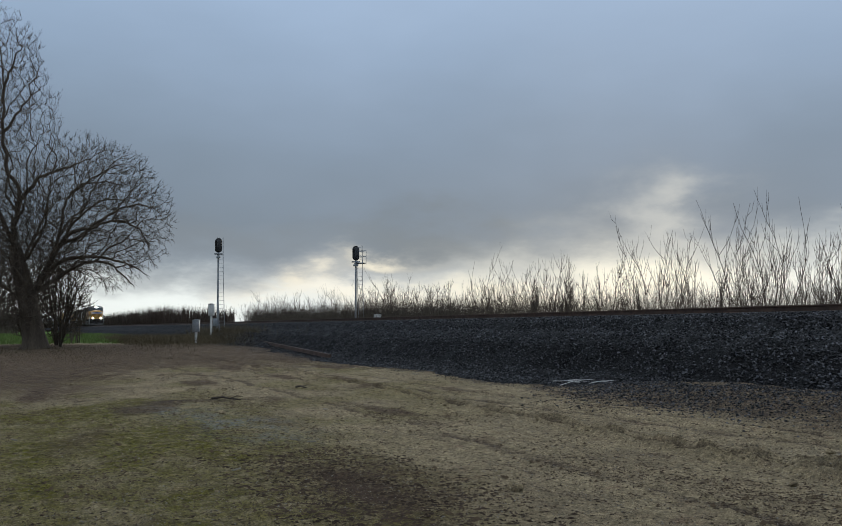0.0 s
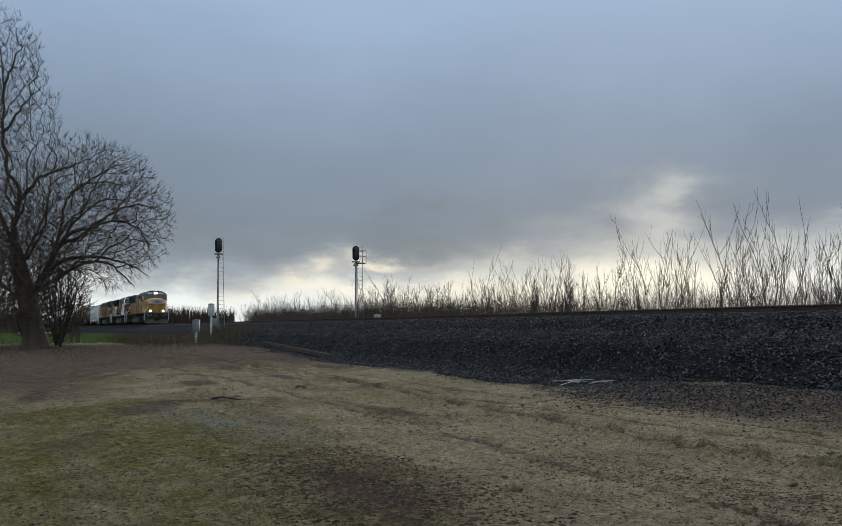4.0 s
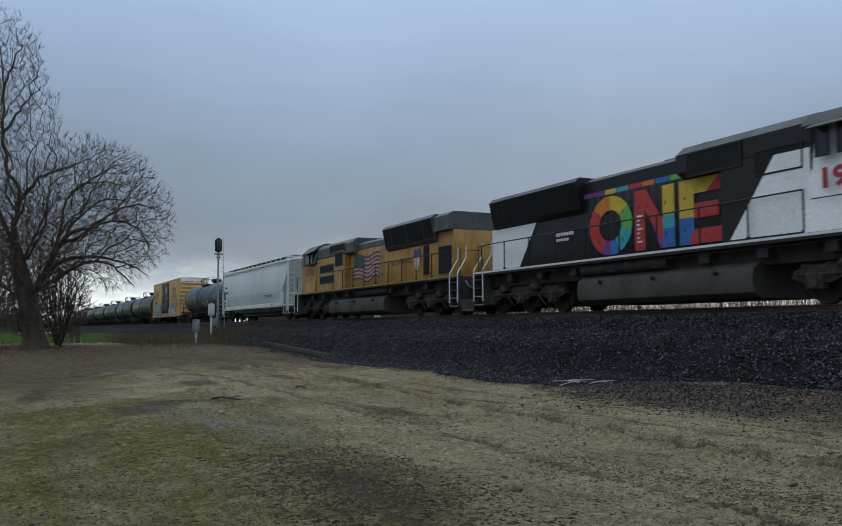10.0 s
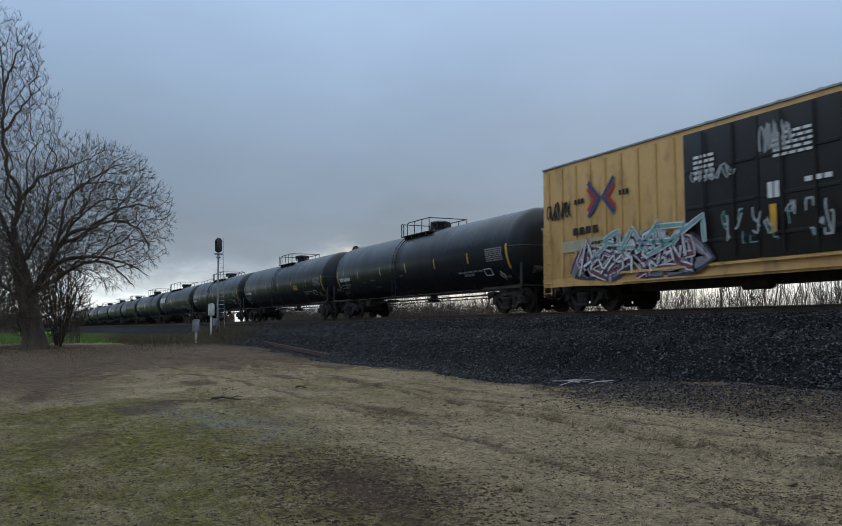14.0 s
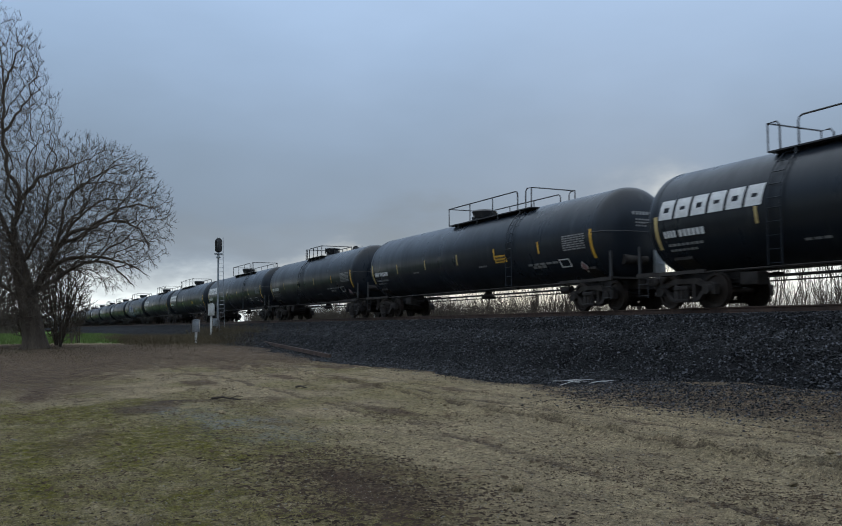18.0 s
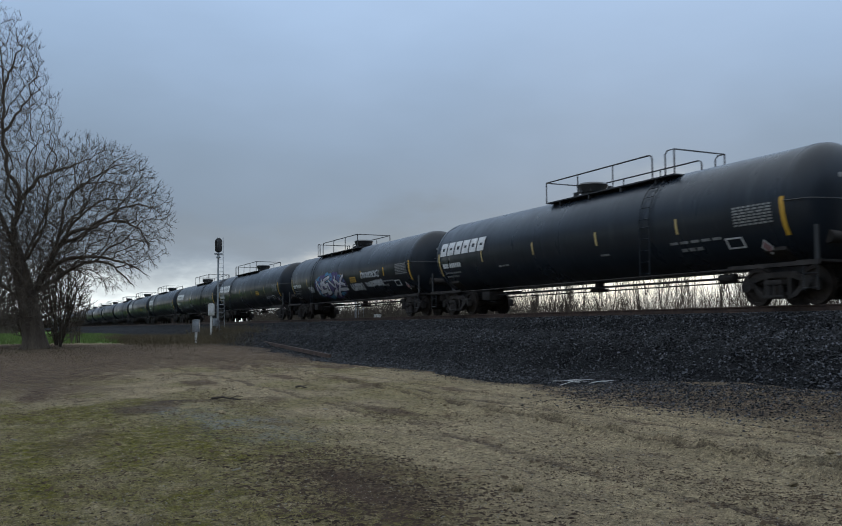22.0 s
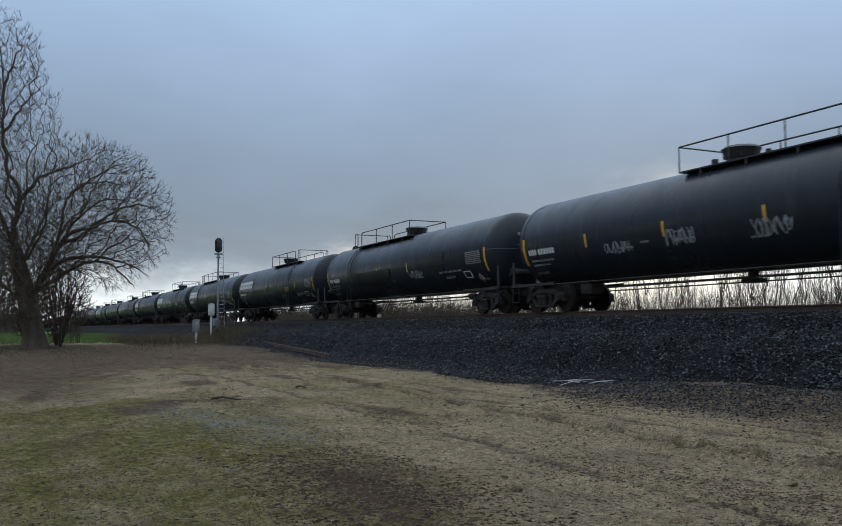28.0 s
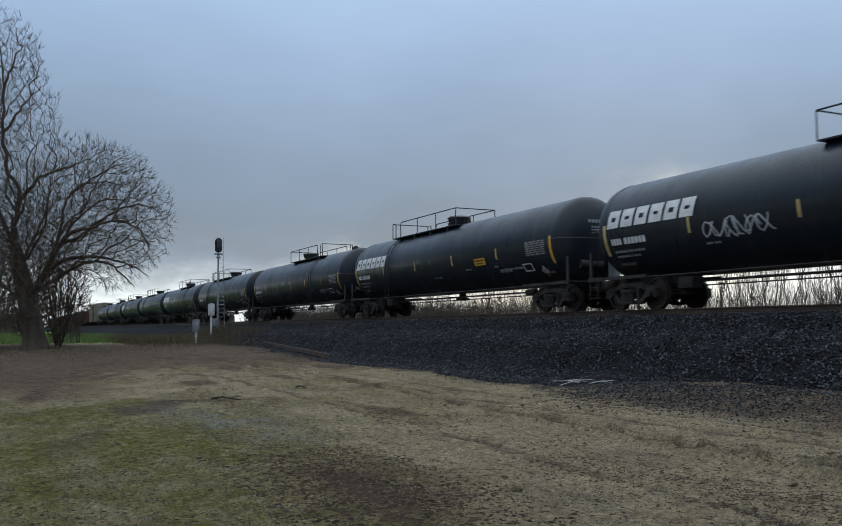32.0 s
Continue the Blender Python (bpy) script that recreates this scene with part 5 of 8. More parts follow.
def freight_truck(car, x):
    """A two-axle truck: cast side frames with springs, a bolster and two wheelsets."""
    if "truck" not in MESHES:
        bm = bmesh.new()
        for s in (-1, 1):
            y0, y1 = s * 0.93, s * 1.10
            prism(bm, [(-1.14, 0.50), (-1.16, 0.62), (-0.98, 0.70), (-0.60, 0.73), (-0.46, 0.82), (0.46, 0.82), (0.60, 0.73), (0.98, 0.70), (1.16, 0.62), (1.14, 0.50), (0.62, 0.60), (0.40, 0.68), (-0.40, 0.68), (-0.62, 0.60)], y0, y1, "y")
            prism(bm, [(-0.40, 0.16), (0.40, 0.16), (0.46, 0.26), (-0.46, 0.26)], y0, y1, "y")
            for k in (-1, 1):
                prism(bm, [(k * 0.40, 0.16), (k * 0.46, 0.28), (k * 0.80, 0.60), (k * 0.92, 0.56), (k * 0.58, 0.22)], y0, y1, "y")
                prism(bm, [(k * 0.30, 0.24), (k * 0.42, 0.24), (k * 0.42, 0.70), (k * 0.30, 0.70)], y0, y1, "y")
                prism(bm, [(k * 1.04, 0.36), (k * 1.17, 0.36), (k * 1.16, 0.60), (k * 1.04, 0.60)], y0, y1, "y")
            for k in (-1, 0, 1):
                cyl(bm, (k * 0.17, s * 1.16, 0.24), (k * 0.17, s * 1.16, 0.50), 0.075, 10)
            box(bm, -0.30, 0.30, s * 1.08, s * 1.24, 0.17, 0.24, 0.01)
            box(bm, -0.27, 0.27, s * 0.9, s * 1.26, 0.50, 0.62, 0.02)
            for k in (-0.89, 0.89):     # bearing adapters and caps
                box(bm, k - 0.16, k + 0.16, s * 1.02, s * 1.14, 0.42, 0.62, 0.02)
                cyl(bm, (k, s * 1.0, 0.483), (k, s * 1.18, 0.483), 0.125, 12)
        box(bm, -0.22, 0.22, -1.0, 1.0, 0.48, 0.74, 0.02)
        for k in (-1, 1):               # brake beams
            box(bm, k * 0.36 - 0.04, k * 0.36 + 0.04, -0.85, 0.85, 0.34, 0.44)
            for s in (-1, 1):
                box(bm, k * 0.42 - 0.06, k * 0.42 + 0.06, s * 0.72, s * 0.80, 0.22, 0.56)
        me = bpy.data.meshes.new("truck_frame")
        bm.to_mesh(me)
        bm.free()
        me.materials.append(UNDER)
        me.shade_smooth()
        me.set_sharp_from_angle(angle=radians(35))
        MESHES["truck"] = me
    ob = new("truck_frame", MESHES["truck"])
    ob.parent = car
    ob.matrix_basis = pose(x, 0, 0)
    for k in (-0.89, 0.89):
        wheelset(ob, k, 0.483)


def coupler(car, x, d):
    """A knuckle coupler with its shank and an air hose; d: 1 points forward."""
    if "coupler" not in MESHES:
        bm = bmesh.new()
        box(bm, -0.75, -0.2, -0.09, 0.09, 0.78, 0.97, 0.02)
        box(bm, -0.24, 0.06, -0.17, 0.17, 0.72, 1.02, 0.05)
        box(bm, -0.05, 0.14, -0.2, -0.04, 0.76, 0.98, 0.05)
        tube(bm, [(-0.35, 0.3, 0.78), (-0.1, 0.32, 0.52), (0.15, 0.26, 0.42), (0.3, 0.12, 0.5)], 0.03, 6)
        me = bpy.data.meshes.new("coupler")
        bm.to_mesh(me)
        bm.free()
        me.materials.append(UNDER)
        MESHES["coupler"] = me
    ob = new("coupler", MESHES["coupler"])
    ob.parent = car
    ob.matrix_basis = pose(x, 0, 0, 0, 0, 0 if d > 0 else 180)


def ladder(bm, x, y, z0, z1, w=0.42, along="x", step=0.34, r=0.014):
    n = int((z1 - z0) / step)
    for s in (-w / 2, w / 2):
        a = (x + s, y, z0) if along == "x" else (x, y + s, z0)
        b = (x + s, y, z1) if along == "x" else (x, y + s, z1)
        tube(bm, [a, b], r * 1.2, 5)
    for k in range(n + 1):
        z = z0 + 0.06 + k * step
        if z < z1:
            a, b = ((x - w / 2, y, z), (x + w / 2, y, z)) if along == "x" else ((x, y - w / 2, z), (x, y + w / 2, z))
            tube(bm, [a, b], r, 4)


# ---- tank cars ----
TANK_R, TANK_Z = 1.54, 2.50


def tank_car(body, label, half, deck, long_rail, mat=None, bar_mats=None, rings=(), R=TANK_R, Z=TANK_Z):
    """half: half the straight part of the shell; deck: the ends of the top platform; long_rail: handrails run along the top."""
    mat = mat or TANKBLACK
    car = thing("tank_car", label, "tank car", "cars of the train")
    bm = bmesh.new()
    head = [(half + 0.62 * math.sin(a), R * math.cos(a) ** 0.8 if a < 1.55 else 0.03) for a in [k * 1.57 / 9 for k in range(10)]]
    lathe(bm, [(-x, r) for x, r in head[::-1]] + [(x, r) for x, r in head], 44, 0, Z)
    shell = part("tank_shell", bm, mat, car, smooth=30)
    for x in (-half + 0.12, half - 0.12, *rings):
        bm = bmesh.new()
        w = 0.05
        lathe(bm, [(x - w, R - 0.02), (x - w, R + 0.006), (x + w, R + 0.006), (x + w, R - 0.02)], 44, 0, Z)
        part("weld_band", bm, mat, shell, smooth=30)
    # saddles, stub sills and end platforms
    for d in (-1, 1):
        bm = bmesh.new()
        prism(bm, [(-0.42, 0.72), (0.42, 0.72), (0.42, 0.98), (1.12, 1.36), (1.12, 1.50), (-1.12, 1.50), (-1.12, 1.36), (-0.42, 0.98)], d * (half - 1.15), d * (half - 0.45))
        box(bm, d * (half - 2.4), d * (half + 0.75), -0.33, 0.33, 0.66, 1.02, 0.02)
        part("stub_sill", bm, UNDER, car, smooth=30)
        bm = bmesh.new()
        box(bm, d * (half + 0.12), d * (half + 0.78), -1.48, 1.48, 0.98, 1.04)
        box(bm, d * (half - 2.0), d * (half + 0.78), -1.50, -1.42, 0.92, 1.02)
        box(bm, d * (half - 2.0), d * (half + 0.78), 1.42, 1.50, 0.92, 1.02)
        part("end_platform", bm, UNDER, car, smooth=30)
        bm = bmesh.new()
        xx = d * (half + 0.70)
        tube(bm, [(d * (half - 0.1), -1.58, 2.50), (d * (half + 0.5), -1.42, 2.50), (xx, -0.9, 2.50), (xx + d * 0.04, 0, 2.50), (xx, 0.9, 2.50), (d * (half + 0.5), 1.42, 2.50), (d * (half - 0.1), 1.58, 2.50)], 0.018, 5)
        for y in (-1.42, 1.42):
            box(bm, xx - 0.05, xx + 0.05, y - 0.03, y + 0.03, 1.0, 1.85)
            ladder(bm, d * (half + 0.52), y * 1.03, 0.32, 1.02, 0.4)
        part("end_handrail", bm, BLACK, car, smooth=0)
        if d > 0:
            bm = bmesh.new()
            cyl(bm, (half + 0.46, -0.75, 1.62), (half + 0.46, 0.15, 1.62), 0.16, 12)
            part("air_reservoir", bm, UNDER, car)
            bm = bmesh.new()
            box(bm, half + 0.58, half + 0.72, 0.35, 0.75, 1.05, 1.95, 0.02)
            tube(bm, [(half + 0.80, 0.55 + 0.27 * math.cos(t), 1.75 + 0.27 * math.sin(t)) for t in [k * math.tau / 14 for k in range(15)]], 0.018, 5)
            for t in (0.3, 1.35, 2.4):
                tube(bm, [(half + 0.80, 0.55 - 0.27 * math.cos(t), 1.75 - 0.27 * math.sin(t)), (half + 0.80, 0.55 + 0.27 * math.cos(t), 1.75 + 0.27 * math.sin(t))], 0.012, 4)
            part("hand_brake", bm, GALV, car, "hand brake wheel on its stand")
        coupler(car, d * (body / 2 - 0.12), d)
        freight_truck(car, d * (half - 0.78))
    # rods and brake gear slung below
    bm = bmesh.new()
    for y in (-1.42, 1.42):
        tube(bm, [(-half + 1.9, y, 0.94), (half - 1.9, y, 0.94)], 0.026, 5)
    tube(bm, [(-half + 1.5, -0.35, 0.78), (half - 1.5, -0.30, 0.80)], 0.03, 5)
    tube(bm, [(-half + 1.5, 0.3, 0.70), (half - 1.5, 0.3, 0.72)], 0.022, 5)
    part("side_rod", bm, UNDER, car, smooth=0)
    bm = bmesh.new()
    cyl(bm, (half - 3.3, -0.45, 0.80), (half - 2.75, -0.45, 0.80), 0.12, 12)
    part("brake_cylinder", bm, UNDER, car, smooth=30)
    bm = bmesh.new()
    box(bm, -half + 2.5, -half + 3.1, -0.75, -0.3, 0.58, 0.92, 0.03)
    part("brake_valve", bm, UNDER, car, smooth=30)
    bm = bmesh.new()
    cyl(bm, (0, 0, 0.72), (0, 0, 1.1), 0.16, 12)
    box(bm, -0.28, 0.28, -0.2, 0.2, 0.66, 0.78, 0.02)
    part("bottom_outlet", bm, UNDER, car, smooth=30)
    # platform, manway and rails on top
    a, b = deck
    top = Z + R
    bm = bmesh.new()
    for y in (-0.80, 0.80):
        box(bm, a, b, y - 0.20, y + 0.20, top - 0.16, top - 0.12)
        for k in range(4):
            x = a + (b - a) * (k + 0.5) / 4
            box(bm, x - 0.03, x + 0.03, y - 0.18, y + 0.18, top - 0.32, top - 0.14)
    part("top_platform", bm, BLACK, car, smooth=0)
    mid = -0.3 if b - a > 6 else a + 0.74 * (b - a)
    bm = bmesh.new()
    wide = 0.44 if b - a > 6 else 0.34
    cyl(bm, (mid, 0, top - 0.2), (mid, 0, top + 0.10), wide - 0.04, 20)
    cyl(bm, (mid, 0, top + 0.10), (mid, 0, top + 0.36), wide, 20, wide + 0.10)
    cyl(bm, (mid, 0, top + 0.36), (mid, 0, top + 0.43), wide + 0.11, 20, wide + 0.02)
    for k in range(8):
        c = k * math.tau / 8
        cyl(bm, (mid + 0.46 * math.cos(c), 0.46 * math.sin(c), top + 0.1), (mid + 0.46 * math.cos(c), 0.46 * math.sin(c), top + 0.40), 0.03, 6)
    part("manway", bm, BLACK, car, "round black manway housing", smooth=40)
    bm = bmesh.new()
    cyl(bm, (mid - 1.1, 0.1, top - 0.1), (mid - 1.1, 0.1, top + 0.28), 0.10, 10)
    cyl(bm, (mid + 0.95, 0, top - 0.1), (mid + 0.95, 0, top + 0.20), 0.08, 10)
    part("valve", bm, BLACK, car, smooth=40)
    long_deck = b - a > 6
    foot, hz = top - 0.14, top + (0.60 if long_deck else 0.48)
    open_end, far_end = (a, b) if mid - a > b - mid else (b, a)
    e = 1 if open_end == a else -1
    g0, g1 = (0.38, 0.95) if long_deck else (0.25, 0.7)
    for y in (-0.98, 0.98):
        bm = bmesh.new()
        # a long run, an opening at the ladder, and a short hoop at the platform's open end
        start = open_end + e * g1
        tube(bm, [(start, y, foot), (start, y, hz - 0.13), (start + e * 0.04, y, hz - 0.04), (start + e * 0.13, y, hz), (far_end, y, hz), (far_end, y, foot)], 0.024, 6)
        tube(bm, [(open_end, y, foot), (open_end, y, hz), (open_end + e * (g0 - 0.1), y, hz), (open_end + e * g0, y, hz - 0.1), (open_end + e * g0, y, foot)], 0.024, 6)
        for k in (1, 2):
            x = start + (far_end - start) * k / 3
            tube(bm, [(x, y, foot), (x, y, hz)], 0.021, 5)
        if long_rail:
            for x0, x1 in ((-half + 0.9, a), (b, half - 0.9)):
                tube(bm, [(x0, y * 0.9, top - 0.22), (x0 + 0.08, y * 0.9, top + 0.02), (x1, y * 0.9, top + 0.10)], 0.020, 5)
                for k in range(1, 4):
                    x = x0 + (x1 - x0) * k / 4
                    tube(bm, [(x, y * 0.9, top - 0.24), (x, y * 0.9, top + 0.06)], 0.016, 4)
        part("top_handrail", bm, BLACK, car, smooth=0)
    for x in (a, b):
        bm = bmesh.new()
        tube(bm, [(x, -0.98, hz), (x, 0.98, hz)], 0.022, 5)
        part("end_rail", bm, BLACK, car, smooth=0)
    bm = bmesh.new()
    step = open_end + e * 0.66 if long_deck else deck[0] + 0.45
    ladder(bm, step, -R - 0.06, 0.95, 2.6, 0.42)
    pts = [(step - 0.21, -(R + 0.06) * math.sin(t), Z + (R + 0.06) * math.cos(t)) for t in [1.5, 1.28, 1.06, 0.84, 0.6]]
    for off in (0, 0.42):
        tube(bm, [(x + off, y, z) for x, y, z in pts], 0.017, 5)
    for x, y, z in pts:
        tube(bm, [(x, y, z), (x + 0.42, y, z)], 0.014, 4)
    part("ladder", bm, mat, car, smooth=0)
    # reflectors along the side
    put = round_side(R + 0.014, Z)
    cols = bar_mats or [STRIPE] * 7
    n = len(cols)
    for k, m in enumerate(cols):
        x = (-half + 0.17) + (2 * half - 0.34) * k / (n - 1)
        end = k in (0, n - 1)
        bm = bmesh.new()
        patch(bm, put, x - (0.07 if end else 0.05), x + (0.07 if end else 0.05), 1.68 if end else 2.05, 2.62 if end else 2.48, 5)
        part("reflector", bm, m, car, smooth=0)
    return car


def tank_marks(car, half, seed, logo, tag=None, warn=True):
    """Stencils of a tank car: owner's blocks, number bars, panels, placards and the marks sprayed on it."""
    rng = random.Random(seed)
    put, over = round_side(TANK_R + 0.022, TANK_Z), round_side(TANK_R + 0.030, TANK_Z)
    if logo:
        x, z, h = -half + 0.30, 2.50, 0.54
        for k in range(6):      # six slanted white blocks, each with a slot
            bm = bmesh.new()
            a, w = x + k * 0.64, 0.54
            lo_slot, hi_slot = (0.36, 0.62) if k % 2 == 0 else (0.40, 0.58)
            patch(bm, put, a, a + w, z, z + h * lo_slot, 2, 0.10 * lo_slot)
            patch(bm, put, a + 0.10 * hi_slot, a + w + 0.10 * hi_slot, z + h * hi_slot, z + h, 2, 0.10 * (1 - hi_slot))
            patch(bm, put, a + 0.10 * lo_slot, a + 0.17 + 0.10 * lo_slot, z + h * lo_slot, z + h * hi_slot, 1, 0.10 * (hi_slot - lo_slot))
            patch(bm, put, a + w - 0.17 + 0.10 * lo_slot, a + w + 0.10 * lo_slot, z + h * lo_slot, z + h * hi_slot, 1, 0.10 * (hi_slot - lo_slot))
            part("emblem_block", bm, LETTER, car, "slanted white block of the owner's emblem", smooth=0)
    zn = 1.98 if logo else 2.02
    bars(car, put, [(-half + 0.45, -half + 0.95, zn, 0.19, 4)], LETTER, "number_bars")
    bars(car, put, [(-half + 1.05, -half + 2.05, zn, 0.19, 6)], LETTER, "number_bars")
    bars(car, put, [(-half + 0.5, -half + 1.9, zn - 0.24, 0.07, 8), (-half + 0.5, -half + 1.6, zn - 0.38, 0.06, 7)], DULL)
    # small stencils on the leading head
    def cap(u, w):
        r = min(math.hypot(u, w - TANK_Z) / TANK_R, 1.0)
        return half + 0.62 * math.sin(math.acos(r ** 1.25)) + 0.015, u, w
    bars(car, cap, [(-0.45, 0.35, 3.06, 0.11, 6), (-0.35, 0.25, 2.88, 0.05, 5), (-0.35, 0.3, 2.78, 0.05, 6), (-0.35, 0.1, 2.68, 0.05, 4)], DULL, "head_stencil")
    # specification panel near the other end
    rows = [(half - 1.75, half - 0.45, 2.48 - 0.075 * k, 0.045, rng.randint(4, 8)) for k in range(7)]
    bars(car, put, rows, DULL, "data_panel", "grey stencilled data panel")
    bars(car, put, [(half - 4.0 + rng.uniform(-0.4, 0.4), half - 2.2, 1.72 + rng.uniform(-0.1, 0.1), 0.07, 5), (half - 3.9, half - 3.0, 1.56, 0.09, 3)], DULL)
    bm = bmesh.new()
    for x0, x1, z0, z1 in ((half - 2.2, half - 1.6, 1.50, 1.54), (half - 2.2, half - 1.6, 1.74, 1.78), (half - 2.2, half - 2.14, 1.50, 1.78), (half - 1.66, half - 1.6, 1.50, 1.78)):
        patch(bm, put, x0, x1, z0, z1, 1)
    part("stencil_frame", bm, LETTER, car, smooth=0)
    bm = bmesh.new()
    c, zc = half - 0.95, 1.46
    v = [bm.verts.new(round_side(TANK_R + 0.048, TANK_Z)(c + u, zc + w)) for u, w in ((-0.19, 0), (0, -0.19), (0.19, 0), (0, 0.19))]
    bm.faces.new(v)
    part("placard", bm, LETTER, car, "diamond-shaped hazard placard", smooth=0)
    bm = bmesh.new()
    v = [bm.verts.new(round_side(TANK_R + 0.056, TANK_Z)(c + u, zc + w)) for u, w in ((-0.14, 0), (0, -0.14), (0.14, 0), (0, 0.14))]
    bm.faces.new(v)
    part("placard_mark", bm, paint("faded_red", (0.42, 0.24, 0.25)), car, smooth=0)
    if warn:
        x = rng.uniform(1.6, 4.2) if warn is True else warn
        bm = bmesh.new()
        patch(bm, put, x, x + 0.85, 1.92, 2.20, 2)
        sign = part("warning_panel", bm, STRIPE, car, "yellow warning panel", smooth=0)
        bars(sign, over, [(x + 0.06, x + 0.79, 2.08, 0.06, 5), (x + 0.1, x + 0.7, 1.97, 0.05, 6)], BLACK)
    for k in range(rng.randint(2, 4)):
        x = rng.uniform(-half + 3, half - 3)
        bars(car, put, [(x, x + rng.uniform(0.3, 0.9), rng.uniform(1.45, 1.95), 0.06, rng.randint(2, 4))], DULL)
    if tag:
        for x, z, w, h in tag:
            scrawl(car, over, x, z, w, h, seed + int(x * 10), paint("pale", (0.5, 0.52, 0.55)) if seed in (58, 60) else paint("faint", (0.32, 0.34, 0.36)), 0.045 if seed in (58, 60) else 0.034)


def place(car, front, rear):
    """Put a vehicle into the train between two coupling points (at 0 s)."""
    mid = (front + rear) / 2
    TRAIN.append((car, mid))
    for ob in car.children_recursive:
        if ob.name.split(".")[0] == "wheelset":
            WHEELSETS.append((ob, mid, ob.matrix_basis.translation.copy()))


def build_tank_cars():
    Y, P = STRIPE, PALESTRIPE
    long_label = "black tank car with a white block emblem and yellow reflectors"
    plain_label = "plain black tank car with white stencils and yellow reflectors"
    half = 9.35
    # coupling points of the tank cars, front to rear
    ends = [-342.2, -363.5, -384.8, -405.75, -427.2, -448.7, -467.8, -488.7, -510.1, -531.2, -553.2, -574.6, -595.9, -617.3, -638.6, -660.0,
            -681.1, -702.6, -724.1, -745.7, -766.9, -788.2, -809.6, -831.0, -852.4, -873.8, -895.2, -916.6]
    kinds = "NNRPNSPPPGPPPPNTPPPPNNPNPNN"
    fore, aft, short = (-1.7, 4.9), (-5.55, 1.2), (-1.6, 1.5)
    decks = [short, short, (-2.65, 1.7), aft, fore, short, fore, aft, fore, aft, aft, fore, aft, aft, fore, (-6.2, 1.0), fore, aft, fore, aft, fore, aft, fore, aft, aft, fore, aft]
    colours = {"R": [P, P, P, Y, Y, Y, Y], "S": [P, P, P, P, Y, Y], "P": [P, P, P, P, P, Y], "N": [P, P, P, P, Y, Y, Y], "G": [P, P, P, Y, Y, Y, Y], "T": [P, P, P, P, Y, Y]}
    for i, kind in enumerate(kinds):
        front, rear = ends[i], ends[i + 1]
        h = 8.05 if kind == "S" else half
        cols = [Y, Y, Y, Y, Y, Y] if i == 14 else colours[kind]
        car = tank_car(front - rear, long_label if kind == "P" else plain_label, h, decks[i], kind == "R", bar_mats=cols, rings=(-0.6,) if i % 4 == 1 else ())
        tag = None
        if i == 3:
            tag = [(0.75, 1.5, 2.1, 0.36), (3.3, 1.55, 2.6, 0.34), (4.2, 1.6, 2.5, 0.28)]
        if i == 11:
            tag = [(-5.6, 1.45, 2.4, 0.7), (-2.4, 1.6, 0.9, 0.4)]
        if i == 14:
            tag = [(-4.6, 1.7, 1.2, 0.45), (-1.8, 1.75, 1.1, 0.5), (1.4, 1.7, 1.2, 0.5)]
        if i == 18:
            tag = [(-5.0, 1.75, 2.2, 0.65), (-0.6, 1.95, 1.9, 0.65), (3.4, 1.9, 1.5, 0.5)]
        if kind == "T":
            tag = [(2.0, 1.7, 1.3, 0.4)]
        tank_marks(car, h, 40 + i, kind == "P", tag, 1.4 if kind == "G" else i % 3 == 1)
        coat = lambda k: round_side(TANK_R + 0.034 + 0.006 * k, TANK_Z)
        if kind == "G":
            car["label"] = "black tank car with blue and white graffiti and yellow reflectors"
            wildstyle(car, coat, -4.65, 0.75, 1.2, 2.62, [("violet", (0.10, 0.07, 0.22)), ("sky", (0.10, 0.30, 0.50))], ("ink", (0.03, 0.03, 0.06)), ("white", (0.66, 0.66, 0.70)), 77, 6, 0.17)
            for x, z, w, hh, one in ((3.05, 2.02, 2.3, 0.38, 3), (3.5, 1.58, 2.1, 0.30, 4), (4.6, 1.66, 0.9, 0.28, 8), (-5.9, 1.62, 0.8, 0.4, 6)):
                scrawl(car, coat(1), x, z, w, hh, one, paint("pale", (0.5, 0.52, 0.55)), 0.06)
                scrawl(car, coat(1), x + 0.1, z, w, hh, one + 20, paint("pale", (0.5, 0.52, 0.55)), 0.05)
            for one in (11, 12):
                scrawl(car, coat(1), 1.3, 1.45, 1.7, 0.42, one, paint("pale", (0.5, 0.52, 0.55)), 0.06)
        if kind == "T":
            car["label"] = "black tank car with grey painted-out patches"
            bm = bmesh.new()
            patch(bm, round_side(TANK_R + 0.03, TANK_Z), -4.7, -0.2, 1.68, 2.34, 4)
            part("patch_of_paint", bm, LOCOBLACK, car, "black painted-out patch", smooth=0)
            bm = bmesh.new()
            patch(bm, round_side(TANK_R + 0.03, TANK_Z), 4.2, 5.6, 2.0, 2.75, 4)
            part("patch_of_paint", bm, LOCOBLACK, car, "black painted-out patch", smooth=0)
        place(car, front, rear)


